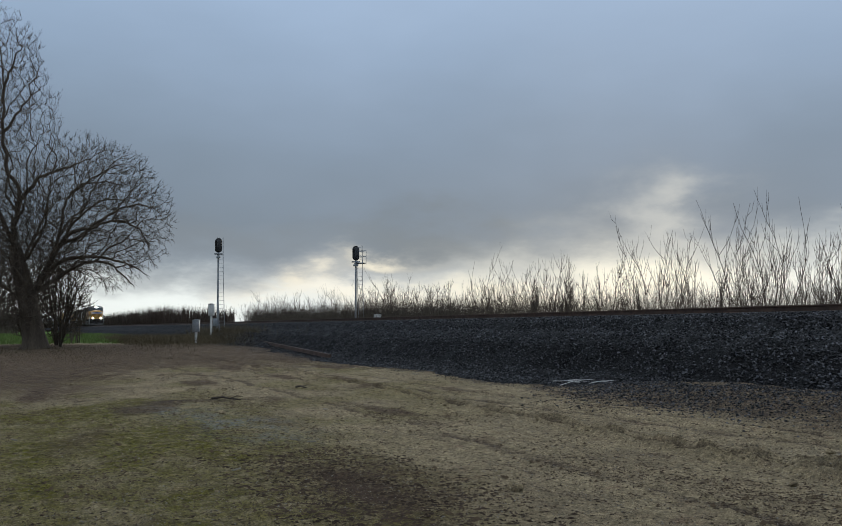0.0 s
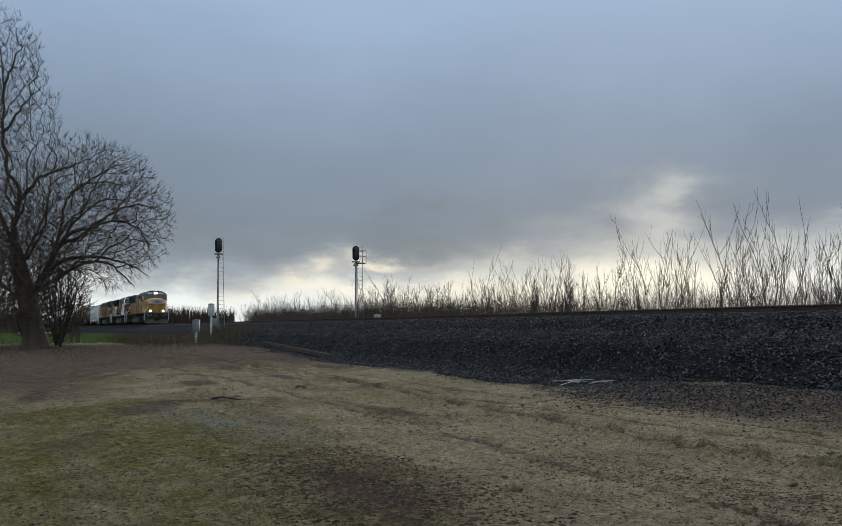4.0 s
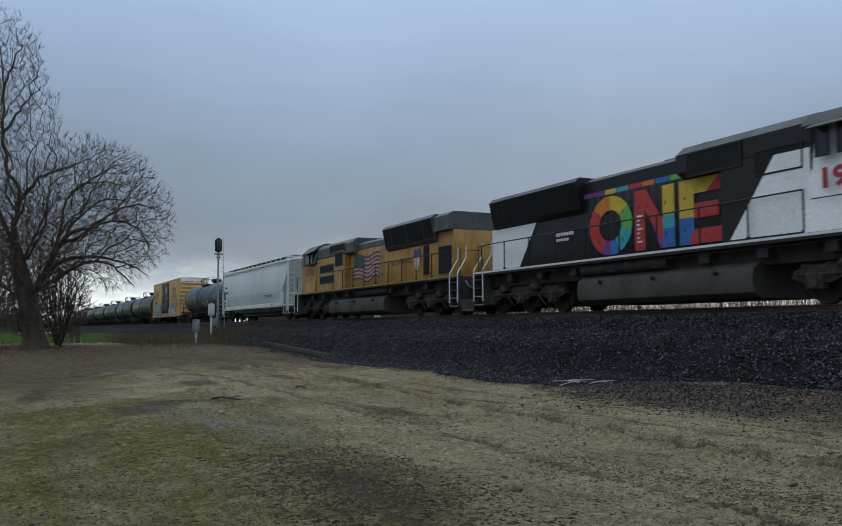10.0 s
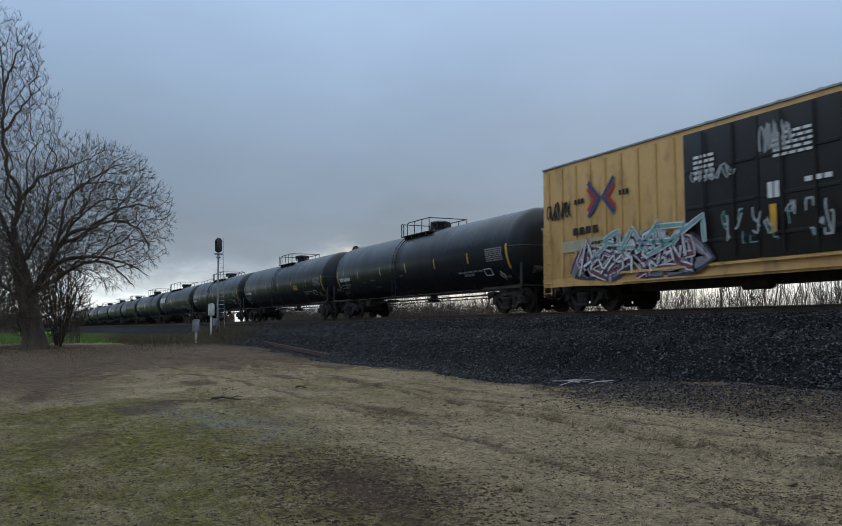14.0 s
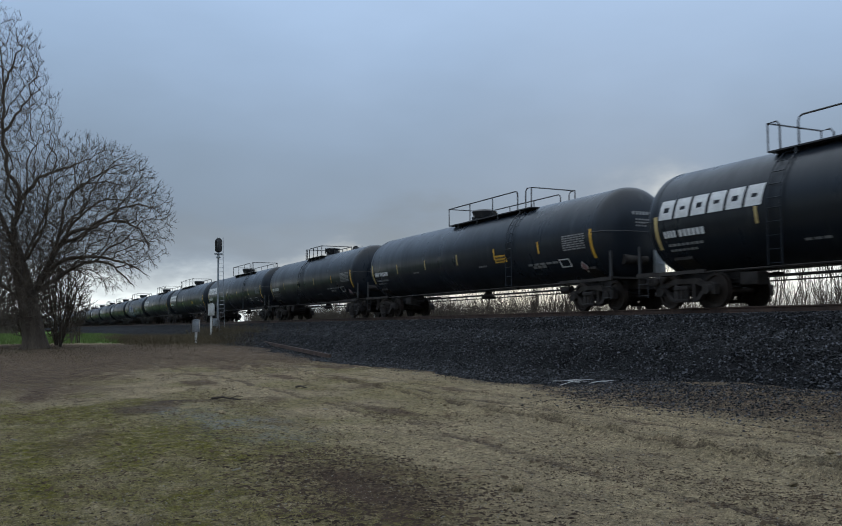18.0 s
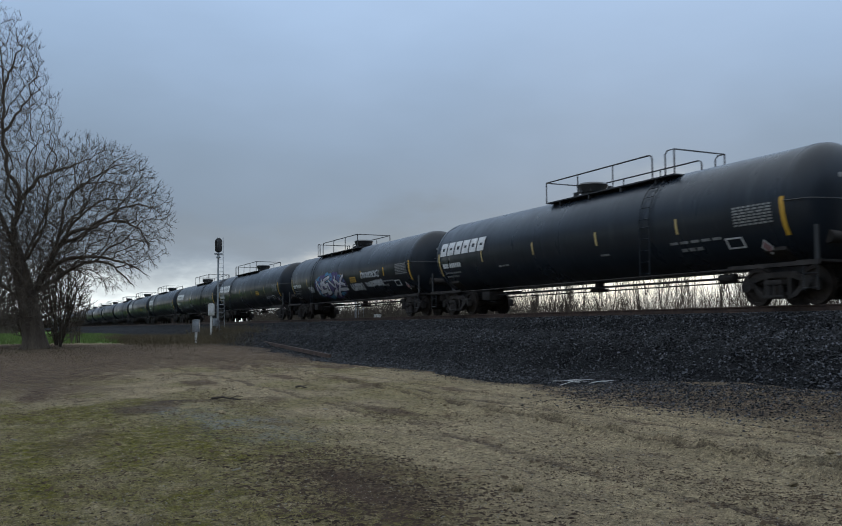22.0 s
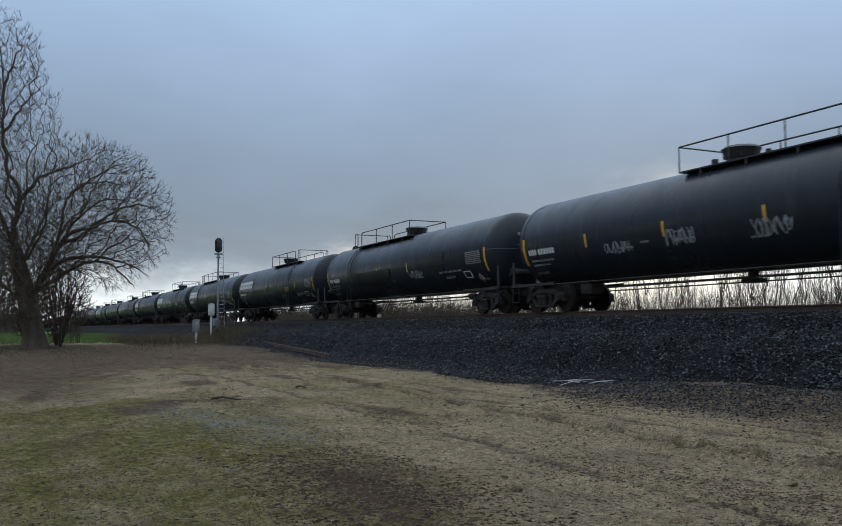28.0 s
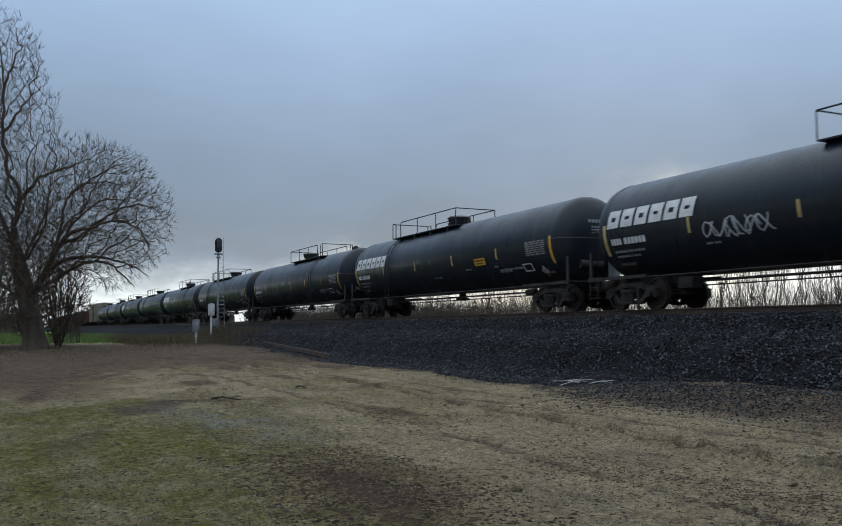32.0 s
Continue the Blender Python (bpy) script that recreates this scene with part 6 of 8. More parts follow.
def build_blue_tank():
    cols = [PALESTRIPE, PALESTRIPE, STRIPE, PALESTRIPE, STRIPE, PALESTRIPE]
    car = tank_car(18.9, "weathered blue-grey tank car with a ladder and graffiti", 8.15, (-1.6, 1.5), False, TANKBLUE, cols, rings=(-5.2, -2.0, 0.2, 2.6, 5.2), R=1.43, Z=2.41)
    put, over = round_side(1.452, 2.41), round_side(1.462, 2.41)
    bars(car, put, [(-7.4, -6.6, 1.98, 0.19, 4), (-6.4, -5.0, 1.98, 0.19, 6)], OCHRE, "number_bars", "yellow number bars")
    bars(car, put, [(-7.2, -5.4, 1.68, 0.07, 8), (-7.2, -5.8, 1.52, 0.06, 6)], DULL)
    bars(car, put, [(5.6, 7.5, 2.50 - 0.085 * k, 0.055, 6 + k % 3) for k in range(6)], DULL, "data_panel", "grey stencilled data panel")
    bm = bmesh.new()
    patch(bm, put, 2.6, 3.7, 1.78, 2.10, 3)
    sign = part("warning_panel", bm, STRIPE, car, "yellow warning panel", smooth=0)
    bars(sign, over, [(2.68, 3.6, 1.96, 0.06, 5), (2.7, 3.5, 1.84, 0.05, 6)], BLACK)
    bm = bmesh.new()
    patch(bm, put, 4.5, 5.1, 1.55, 1.85, 2)
    part("stencil_plate", bm, LETTER, car, smooth=0)
    bm = bmesh.new()
    patch(bm, over, 4.56, 5.04, 1.60, 1.80, 2)
    part("plate_centre", bm, BLACK, car, smooth=0)
    bm = bmesh.new()
    c, zc = 7.0, 1.5
    v = [bm.verts.new(over(c + u, zc + w)) for u, w in ((-0.2, 0), (0, -0.2), (0.2, 0), (0, 0.2))]
    bm.faces.new(v)
    part("placard", bm, LETTER, car, "diamond-shaped hazard placard", smooth=0)
    scrawl(car, over, 0.8, 1.5, 1.7, 0.55, 5, paint("faint", (0.32, 0.34, 0.36)), 0.055)
    scrawl(car, over, 0.9, 1.45, 1.5, 0.55, 6, paint("faint", (0.32, 0.34, 0.36)), 0.045)
    place(car, -301.9, -320.8)


build_tank_cars()
build_blue_tank()


# ---- locomotives ----
def loco_truck(loco, c, d):
    """A three-axle truck with a long cast frame, dampers, brake cylinders and sand pipes."""
    if "loco_truck" not in MESHES:
        bm = bmesh.new()
        for s in (-1, 1):
            outline = [(-2.75, 0.62), (-2.70, 0.80), (-2.30, 0.92), (-1.55, 0.92), (-1.25, 0.78), (-0.85, 0.78), (-0.55, 0.98), (0.55, 0.98), (0.85, 0.78), (1.25, 0.78), (1.55, 0.92), (2.30, 0.92), (2.70, 0.80), (2.75, 0.62),
                       (2.45, 0.52), (1.65, 0.50), (1.40, 0.60), (0.65, 0.60), (0.45, 0.50), (-0.45, 0.50), (-0.65, 0.60), (-1.40, 0.60), (-1.65, 0.50), (-2.45, 0.52)]
            prism(bm, outline, s * 1.02, s * 1.18, "y")
            for k in (-2.07, 0, 2.07):
                box(bm, k - 0.24, k + 0.24, s * 1.0, s * 1.26, 0.34, 0.74, 0.04)
                cyl(bm, (k, s * 1.0, 0.53), (k, s * 1.31, 0.53), 0.15, 12)
                cyl(bm, (k - 0.34, s * 1.14, 0.60), (k - 0.34, s * 1.14, 0.95), 0.08, 9)
                cyl(bm, (k + 0.34, s * 1.14, 0.60), (k + 0.34, s * 1.14, 0.95), 0.08, 9)
            for k in (-1.05, 1.05):
                box(bm, k - 0.20, k + 0.20, s * 1.10, s * 1.36, 0.80, 1.06, 0.05)
                cyl(bm, (k - 0.3, s * 1.24, 0.92), (k + 0.3, s * 1.24, 0.92), 0.10, 10)
                tube(bm, [(k, s * 1.2, 0.86), (k + 0.25, s * 1.22, 0.55), (k + 0.42, s * 1.05, 0.25)], 0.03, 5)
            for k in (-2.62, -1.55, 1.55, 2.62):
                tube(bm, [(k, s * 0.95, 1.1), (k, s * 1.05, 0.6), (k * 0.985, s * 0.85, 0.12)], 0.022, 5)
            tube(bm, [(-2.6, s * 1.22, 0.70), (2.6, s * 1.22, 0.68)], 0.03, 5)
        box(bm, -2.6, 2.6, -0.95, 0.95, 0.62, 1.10, 0.04)
        for k in (-2.07, 0, 2.07):
            box(bm, k - 0.75, k + 0.55, -0.62, 0.62, 0.20, 0.70, 0.05)
            for s in (-1, 1):
                box(bm, k + 0.5, k + 0.66, s * 0.66, s * 0.84, 0.22, 0.72, 0.02)
        for k in (-1.05, 1.05):
            box(bm, k - 0.2, k + 0.2, -1.1, 1.1, 0.55, 0.85, 0.03)
        me = bpy.data.meshes.new("loco_truck_frame")
        bm.to_mesh(me)
        bm.free()
        me.materials.append(DUSTY)
        me.shade_smooth()
        me.set_sharp_from_angle(angle=radians(35))
        MESHES["loco_truck"] = me
    ob = new("truck_frame", MESHES["loco_truck"])
    ob.parent = loco
    ob.matrix_basis = pose(c, 0, 0)
    for k in (-2.07, 0, 2.07):
        wheelset(ob, k, 0.533)


def flag(parent, put, over, x0, x1, z0, z1, canton_right, seed):
    """A waving flag painted on the hood: red and white stripes, a starred blue corner."""
    n = 14

    def wave(f, g):
        f2 = f if canton_right else 1 - f
        ripple = 0.13 * math.sin(f2 * 8.2 + 0.6) * (0.5 + 0.5 * (1 - f2)) - 0.10 * (1 - f2)
        top, low = z1 + ripple, z0 + ripple * 1.2 + 0.05 * math.sin(f2 * 12)
        lean = 0.16 * (1 - g) * (1 if canton_right else -1)
        return x0 + (x1 - x0) * f + lean, low + (top - low) * g
    for s in range(13):
        bm = bmesh.new()
        for i in range(n):
            q = [bm.verts.new(put(*wave((i + a) / n, (s + b) / 13))) for a, b in ((0, 0), (1, 0), (1, 1), (0, 1))]
            bm.faces.new(q)
        bmesh.ops.remove_doubles(bm, verts=bm.verts, dist=0.0005)
        part("flag_stripe", bm, FLAGRED if s % 2 == 0 else FLAGWHITE, parent, smooth=0)
    bm = bmesh.new()
    a, b = (0.58, 1.0) if canton_right else (0.0, 0.42)
    for i in range(6):
        q = [bm.verts.new(over(*wave(a + (b - a) * (i + u) / 6, 6 / 13 + 7 / 13 * w))) for u, w in ((0, 0), (1, 0), (1, 1), (0, 1))]
        bm.faces.new(q)
    blue = part("flag_corner", bm, FLAGBLUE, parent, smooth=0)
    bm = bmesh.new()
    star = lambda u, w: tuple(Vector(over(u, w)) + Vector((0, -0.004, 0)))
    for i in range(6):
        for j in range(5):
            cx, cz = wave(a + (b - a) * (i + 0.5) / 6, 6 / 13 + 7 / 13 * (j + 0.5) / 5)
            bm.faces.new([bm.verts.new(star(cx + 0.032 * math.cos(k * 1.2566), cz + 0.032 * math.sin(k * 1.2566))) for k in range(5)])
    part("star_field", bm, FLAGWHITE, blue, smooth=0)


def shield(parent, y, x, z, w, h):
    """A plain shield emblem: blue above, red and white bars below."""
    bm = bmesh.new()
    patch(bm, flat(y), x - w / 2, x + w / 2, z + h * 0.15, z + h / 2, 1)
    part("emblem_chief", bm, NAVY, parent, smooth=0)
    for k in range(7):
        bm = bmesh.new()
        a = x - w / 2 + w * k / 7
        low = z - h / 2 + 0.16 * h * abs(k - 3) / 3
        patch(bm, flat(y), a, a + w / 7, low, z + h * 0.15, 1)
        part("emblem_bar", bm, RED if k % 2 == 0 else LETTER, parent, smooth=0)


def wings(loco, x, z, thick):
    """Spread wings over the nose on both sides of a small shield: white fields with blue feathers, following the bevelled corners."""
    def at(y, h, lift):
        # the nose front ends at 0.98 and falls back to 1.20 beyond
        over = max(0.0, abs(y) - 0.98)
        return x + 0.006 + lift - over * 0.82, y, h
    tall = thick * 4.4
    for s in (-1, 1):
        bm = bmesh.new()
        for y0, y1 in ((0.16, 0.98), (0.98, 1.16)):
            q = [(y, z + tall * (f * 0.45 if low else 1.0 + 0.10 * f)) for y, low in ((y0, True), (y1, True), (y1, False), (y0, False)) for f in [(y - 0.16)]]
            bm.faces.new([bm.verts.new(at(s * y, h, 0.0)) for y, h in q])
        part("nose_wing", bm, LETTER, loco, "white wing painted on the nose", smooth=0)
        for k in range(4):
            bm = bmesh.new()
            reach = (0.60, 0.78, 0.96, 1.12)[k]
            for y0, y1 in ((0.20, min(reach, 0.975)), (0.985, reach)):
                if y1 <= y0:
                    continue
                q = [(y, z + tall * ((0.06 + 0.24 * k + up) * (1 - 0.30 * (y - 0.16)) + 0.34 * (y - 0.16))) for y, up in ((y0, 0.0), (y1, 0.0), (y1, 0.14), (y0, 0.14))]
                bm.faces.new([bm.verts.new(at(s * y, h, 0.005)) for y, h in q])
            part("nose_feather", bm, WINGBLUE if k % 2 else NAVY, loco, smooth=0)
    bm = bmesh.new()
    box(bm, x + 0.014, x + 0.022, -0.21, 0.21, z + tall * 0.55, z + tall * 1.12)
    part("nose_shield_chief", bm, WINGBLUE, loco, smooth=0)
    for k in range(7):
        bm = bmesh.new()
        y = -0.21 + 0.06 * k
        box(bm, x + 0.014, x + 0.022, y, y + 0.06, z - tall * (0.14 - 0.05 * abs(k - 3)), z + tall * 0.55)
        part("nose_shield_bar", bm, RED if k % 2 == 0 else LETTER, loco, smooth=0)


def handrail(loco, xs, y, z0, z1, mat):
    bm = bmesh.new()
    tube(bm, [(xs[0], y, z1), (xs[-1], y, z1)], 0.022, 6)
    part("handrail", bm, mat, loco, smooth=0)
    for x in xs:
        bm = bmesh.new()
        tube(bm, [(x, y * 1.01, z0 - 0.15), (x, y, z0 + 0.2), (x, y, z1)], 0.024, 5)
        box(bm, x - 0.05, x + 0.05, y - 0.03, y + 0.03, z0 - 0.16, z0 + 0.08)
        part("stanchion", bm, mat, loco, smooth=0)


def locomotive(spec):
    """A six-axle diesel locomotive. All x are counted from its middle towards its cab end; d turns it end for end."""
    d = spec["d"]
    loco = thing("locomotive", spec["label"], "locomotive", "locomotives of the train")
    low, high, line, cabm = spec["hood"], spec["top"], spec["line"], spec["cab"]
    X = lambda x: d * x
    L2 = spec["length"] / 2
    hw, deck, wy = 1.03, 1.66, 1.56
    # frame and walkway
    bm = bmesh.new()
    box(bm, X(-L2 + 0.55), X(L2 - 0.55), -1.12, 1.12, 1.02, 1.5, 0.02)
    part("underframe", bm, UNDER, loco, smooth=30)
    bm = bmesh.new()
    box(bm, X(-L2 + 0.62), X(L2 - 0.62), -wy, wy, 1.50, deck, 0.015)
    part("walkway", bm, spec["sill"], loco, smooth=30)
    for s in (-1, 1):
        bm = bmesh.new()
        box(bm, X(-L2 + 0.70), X(L2 - 0.70), s * (wy + 0.002), s * (wy + 0.010), 1.585, deck - 0.01)
        part("sill_stripe", bm, line, loco, "stripe along the sill", smooth=0)
    # pipes and air tanks under the walkway
    bm = bmesh.new()
    for s in (-1, 1):
        tube(bm, [(X(-3.5), s * 1.26, 1.32), (X(0.6), s * 1.26, 1.32)], 0.19, 12)
        tube(bm, [(X(-7.6), s * 1.40, 1.44), (X(7.6), s * 1.40, 1.44)], 0.03, 5)
        for k in range(9):
            xx = -8 + k * 2.0
            box(bm, X(xx - 0.1), X(xx + 0.25), s * 1.0, s * 1.42, 1.18, 1.5)
    part("piping", bm, UNDER, loco, smooth=35)
    # fuel tank
    a, b = spec["fuel"]
    bm = bmesh.new()
    side = [(-1.20, 0.20), (-1.44, 0.34), (-1.50, 0.62), (-1.44, 0.95), (-1.20, 1.12), (1.20, 1.12), (1.44, 0.95), (1.50, 0.62), (1.44, 0.34), (1.20, 0.20)]
    prism(bm, side, X(a), X(b))
    part("fuel_tank", bm, FUEL, loco, smooth=30)
    for k in range(3):
        bm = bmesh.new()
        xx = a + (b - a) * (k + 0.5) / 3
        cyl(bm, (X(xx), -1.46, 0.86), (X(xx), -1.58, 0.92), 0.06, 10)
        part("filler_cap", bm, UNDER, loco)
    # long hood: painted sides, darker top
    r0, r1 = spec["hood_x"]
    zt = spec["hood_top"]
    bm = bmesh.new()
    box(bm, X(r0), X(r1), -hw, hw, deck - 0.02, spec["split"], 0.01)
    hood = part("hood", bm, low, loco, smooth=30)
    bm = bmesh.new()
    prism(bm, [(-hw, spec["split"]), (hw, spec["split"]), (hw, zt - 0.14), (hw - 0.22, zt), (-hw + 0.22, zt), (-hw, zt - 0.14)], X(r0), X(r1))
    part("hood_top", bm, high, loco, smooth=30)
    if spec.get("redline"):
        for s in (-1, 1):
            bm = bmesh.new()
            box(bm, X(r0), X(r1), s * (hw + 0.002), s * (hw + 0.008), spec["split"] - 0.03, spec["split"] + 0.04)
            part("red_line", bm, FLAGRED, loco, smooth=0)
    if spec.get("tail"):
        bm = bmesh.new()
        prism(bm, [(-hw - 0.25, spec["split"]), (-hw - 0.25, spec["tail"] - 0.16), (-hw, spec["tail"]), (hw, spec["tail"]), (hw + 0.25, spec["tail"] - 0.16), (hw + 0.25, spec["split"])], X(r0), X(spec["rad"][0] + 0.05))
        part("rear_hood_top", bm, high, loco, smooth=20)
    # hood doors with latches
    n = 13
    lo_x, hi_x = spec["doors"]
    for k in range(n):
        x0 = lo_x + (hi_x - lo_x) * k / n
        x1 = lo_x + (hi_x - lo_x) * (k + 0.93) / n
        for s in (-1, 1):
            bm = bmesh.new()
            box(bm, X(x0), X(x1), s * hw, s * (hw + 0.018), deck + 0.12, spec["split"] - 0.16, 0.006)
            door = part("hood_door", bm, low, hood, smooth=30)
            if s < 0:
                # dark strip on the seam, in place of the shade in the door gap
                bm = bmesh.new()
                box(bm, X(x1 + 0.004), X(x1 + 0.02), s * (hw + 0.002), s * (hw + 0.012), deck + 0.12, spec["split"] - 0.16)
                part("door_seam", bm, UNDER, hood, smooth=0)
            for zz in (2.15, 3.05):
                bm = bmesh.new()
                box(bm, X(x1 - 0.09), X(x1 - 0.04), s * (hw + 0.018), s * (hw + 0.04), zz, zz + 0.11)
                part("latch", bm, UNDER, loco, smooth=0)
    # flared radiator section with grilles
    q0, q1 = spec["rad"]
    zr0, zr1 = spec["rad_z"]
    bm = bmesh.new()
    prism(bm, [(-hw - 0.01, zr0 - 0.10), (-1.22, zr0 + 0.06), (-1.40, zr1 - 0.16), (-1.22, zr1), (1.22, zr1), (1.40, zr1 - 0.16), (1.22, zr0 + 0.06), (hw + 0.01, zr0 - 0.10)], X(q0), X(q1))
    rad = part("radiator_housing", bm, spec["rad_mat"], loco, smooth=30)
    za, zb = zr0 + 0.06, zr1 - 0.16
    out = lambda z: 1.22 + 0.18 * (z - za) / (zb - za)
    for s in (-1, 1):
        bm = bmesh.new()
        bm.faces.new([bm.verts.new((X(x), s * (out(z) + 0.012), z)) for x, z in ((q0 + 0.08, za + 0.03), (q1 - 0.08, za + 0.03), (q1 - 0.08, zb - 0.03), (q0 + 0.08, zb - 0.03))])
        part("radiator_grille", bm, GRILLE, rad, smooth=0)
        for k in range(9):
            bm = bmesh.new()
            z = za + 0.06 + (zb - za - 0.14) * k / 8
            box(bm, X(q0 + 0.10), X(q1 - 0.10), s * (out(z) + 0.012), s * (out(z) + 0.030), z, z + 0.02)
            part("grille_slat", bm, GRILLE, rad, smooth=0)
        for k in range(3):
            bm = bmesh.new()
            x = q0 + 0.08 + (q1 - q0 - 0.16) * (k + 0.5) / 3
            v = [bm.verts.new((X(x + u), s * (out(z) + 0.034), z)) for u, z in ((-0.03, za), (0.03, za), (0.03, zb), (-0.03, zb))]
            bm.faces.new(v)
            part("grille_post", bm, spec["rad_mat"], rad, smooth=0)
    for k in range(3):
        bm = bmesh.new()
        c = q0 + (q1 - q0) * (k + 0.5) / 3
        cyl(bm, (X(c), 0, zr1 - 0.02), (X(c), 0, zr1 + 0.07), 0.72, 22)
        fan = part("radiator_fan", bm, GRILLE, loco)
    # dynamic brake and electrical housing
    h0, h1 = spec["hump"]
    zh = spec["hump_z"]
    bm = bmesh.new()
    prism(bm, [(-1.34, spec["flare"]), (-1.34, zh - 0.25), (-1.05, zh), (1.05, zh), (1.34, zh - 0.25), (1.34, spec["flare"]), (hw, spec["flare"] - 0.15), (-hw, spec["flare"] - 0.15)], X(h0), X(h1))
    hump = part("brake_housing", bm, high, loco, smooth=30)
    bm = bmesh.new()
    prism(bm, [(-1.36, deck), (-1.36, spec["split"] - 0.12), (1.36, spec["split"] - 0.12), (1.36, deck)], X(spec["elec"]), X(h1 - 0.01))
    part("electrical_cabinet", bm, low, loco, smooth=30)
    for x0, x1, z0, z1 in spec["grilles"]:
        bm = bmesh.new()
        box(bm, X(x0), X(x1), -1.372, -1.352, z0, z1)
        g = part("air_grille", bm, GRILLE, hump, smooth=0)
        bm = bmesh.new()
        for aa, bb, cc, dd in ((x0 - 0.05, x1 + 0.05, z1, z1 + 0.05), (x0 - 0.05, x1 + 0.05, z0 - 0.05, z0), (x0 - 0.05, x0, z0, z1), (x1, x1 + 0.05, z0, z1)):
            box(bm, X(aa), X(bb), -1.385, -1.345, cc, dd)
        part("grille_frame", bm, high, loco, smooth=0)
    bm = bmesh.new()
    box(bm, X(h0 - 1.6), X(h0 - 0.5), -0.35, 0.35, zt - 0.02, zt + 0.16, 0.03)
    part("exhaust_stack", bm, GRILLE, loco, smooth=30)
    bm = bmesh.new()
    xx = spec["horn"]
    cyl(bm, (X(xx), -0.3, zt), (X(xx), -0.3, zt + 0.22), 0.03, 6)
    for k in (-1, 0, 1):
        cyl(bm, (X(xx - 0.15), -0.3 + 0.1 * k, zt + 0.24), (X(xx + 0.4), -0.3 + 0.13 * k, zt + 0.26), 0.03, 8, 0.10)
    part("horn", bm, GREY, loco)
    # cab with windows
    c0, c1 = spec["cab_x"]
    zc = spec["cab_top"]
    sill = 3.45
    brow_lo, brow_hi = zc - 0.46, zc - 0.16
    bm = bmesh.new()
    prism(bm, [(X(c0), deck), (X(c1), deck), (X(c1), sill), (X(c1 - 0.24), brow_lo), (X(c1 - 0.55), brow_hi), (X(c0), brow_hi)], -1.52, 1.52, "y")
    for v in bm.verts:
        if v.co.z > brow_hi - 0.01:
            v.co.y *= 0.80
    cab = part("cab", bm, cabm, loco, smooth=20)
    if spec.get("cab_upper"):
        zl = 3.40
        bm = bmesh.new()
        prism(bm, [(X(c0 - 0.004), zl), (X(c1 + 0.008), zl), (X(c1 + 0.008), sill), (X(c1 - 0.232), brow_lo), (X(c1 - 0.545), brow_hi), (X(c0 - 0.004), brow_hi)], -1.5235, 1.5235, "y")
        for v in bm.verts:
            if v.co.z > brow_hi - 0.01:
                v.co.y *= 0.81
        part("cab_upper", bm, spec["cab_upper"], cab, smooth=20)
        for s in (-1, 1):
            bm = bmesh.new()
            box(bm, X(c0), X(c1), s * 1.524, s * 1.530, zl - 0.05, zl + 0.01)
            part("red_line", bm, FLAGRED, loco, smooth=0)
    bm = bmesh.new()
    prism(bm, [(-1.535, brow_lo - 0.03), (-1.535, brow_lo + 0.02), (-1.24, brow_hi + 0.03), (-0.8, zc), (0.8, zc), (1.24, brow_hi + 0.03), (1.535, brow_lo + 0.02), (1.535, brow_lo - 0.03), (1.2, brow_hi), (-1.2, brow_hi)], X(c0), X(c1 - 0.60))
    part("cab_roof", bm, high, cab, smooth=20)
    bm = bmesh.new()
    box(bm, X(c0 + 0.5), X(c0 + 1.5), -0.6, 0.6, zc - 0.02, zc + 0.09, 0.03)
    part("air_conditioner", bm, high, loco, smooth=30)
    for x0, x1 in ((c0 + 0.42, c0 + 0.72), (c0 + 1.02, c0 + 1.85), (c0 + 1.95, c0 + 2.28)):
        for s in (-1, 1):
            bm = bmesh.new()
            box(bm, X(x0), X(x1), s * 1.52, s * 1.530, sill - 0.02, brow_lo - 0.12)
            win = part("side_window", bm, GLASS, cab, "dark cab side window", smooth=0)
            bm = bmesh.new()
            for aa, bb, cc, dd in ((x0 - 0.05, x1 + 0.05, brow_lo - 0.12, brow_lo - 0.07), (x0 - 0.05, x1 + 0.05, sill - 0.07, sill - 0.02), (x0 - 0.05, x0, sill - 0.02, brow_lo - 0.12), (x1, x1 + 0.05, sill - 0.02, brow_lo - 0.12)):
                box(bm, X(aa), X(bb), s * 1.515, s * 1.545, cc, dd)
            part("window_frame", bm, spec["frame"], win, smooth=0)
    bm = bmesh.new()
    prism(bm, [(-1.52, brow_lo - 0.02), (-1.84, brow_lo - 0.16), (-1.84, brow_lo - 0.13), (-1.52, brow_lo + 0.02)], X(c0 + 0.35), X(c0 + 2.0))
    part("sunshade", bm, high, loco, smooth=0)
    bm = bmesh.new()
    box(bm, X(c0 + 0.2), X(c1 - 0.5), -1.53, -1.522, 2.42, 2.445)
    part("cab_seam", bm, high, cab, smooth=0)
    # windscreen panes lie on the sloping front
    lean = lambda z: c1 - 0.24 * (z - sill) / (brow_lo - sill) + 0.020
    for y0, y1 in ((-1.36, -0.16), (0.16, 1.36)):
        bm = bmesh.new()
        z0, z1 = sill + 0.02, brow_lo - 0.03
        q = [(y0, z0 + 0.14 * (y0 > 0)), (y1, z0 + 0.14 * (y0 < 0)), (y1, z1), (y0, z1)]
        bm.faces.new([bm.verts.new((X(lean(z)), y, z)) for y, z in q])
        pane = part("windscreen", bm, SCREEN, cab, "sloping windscreen pane", smooth=0)
        bm = bmesh.new()
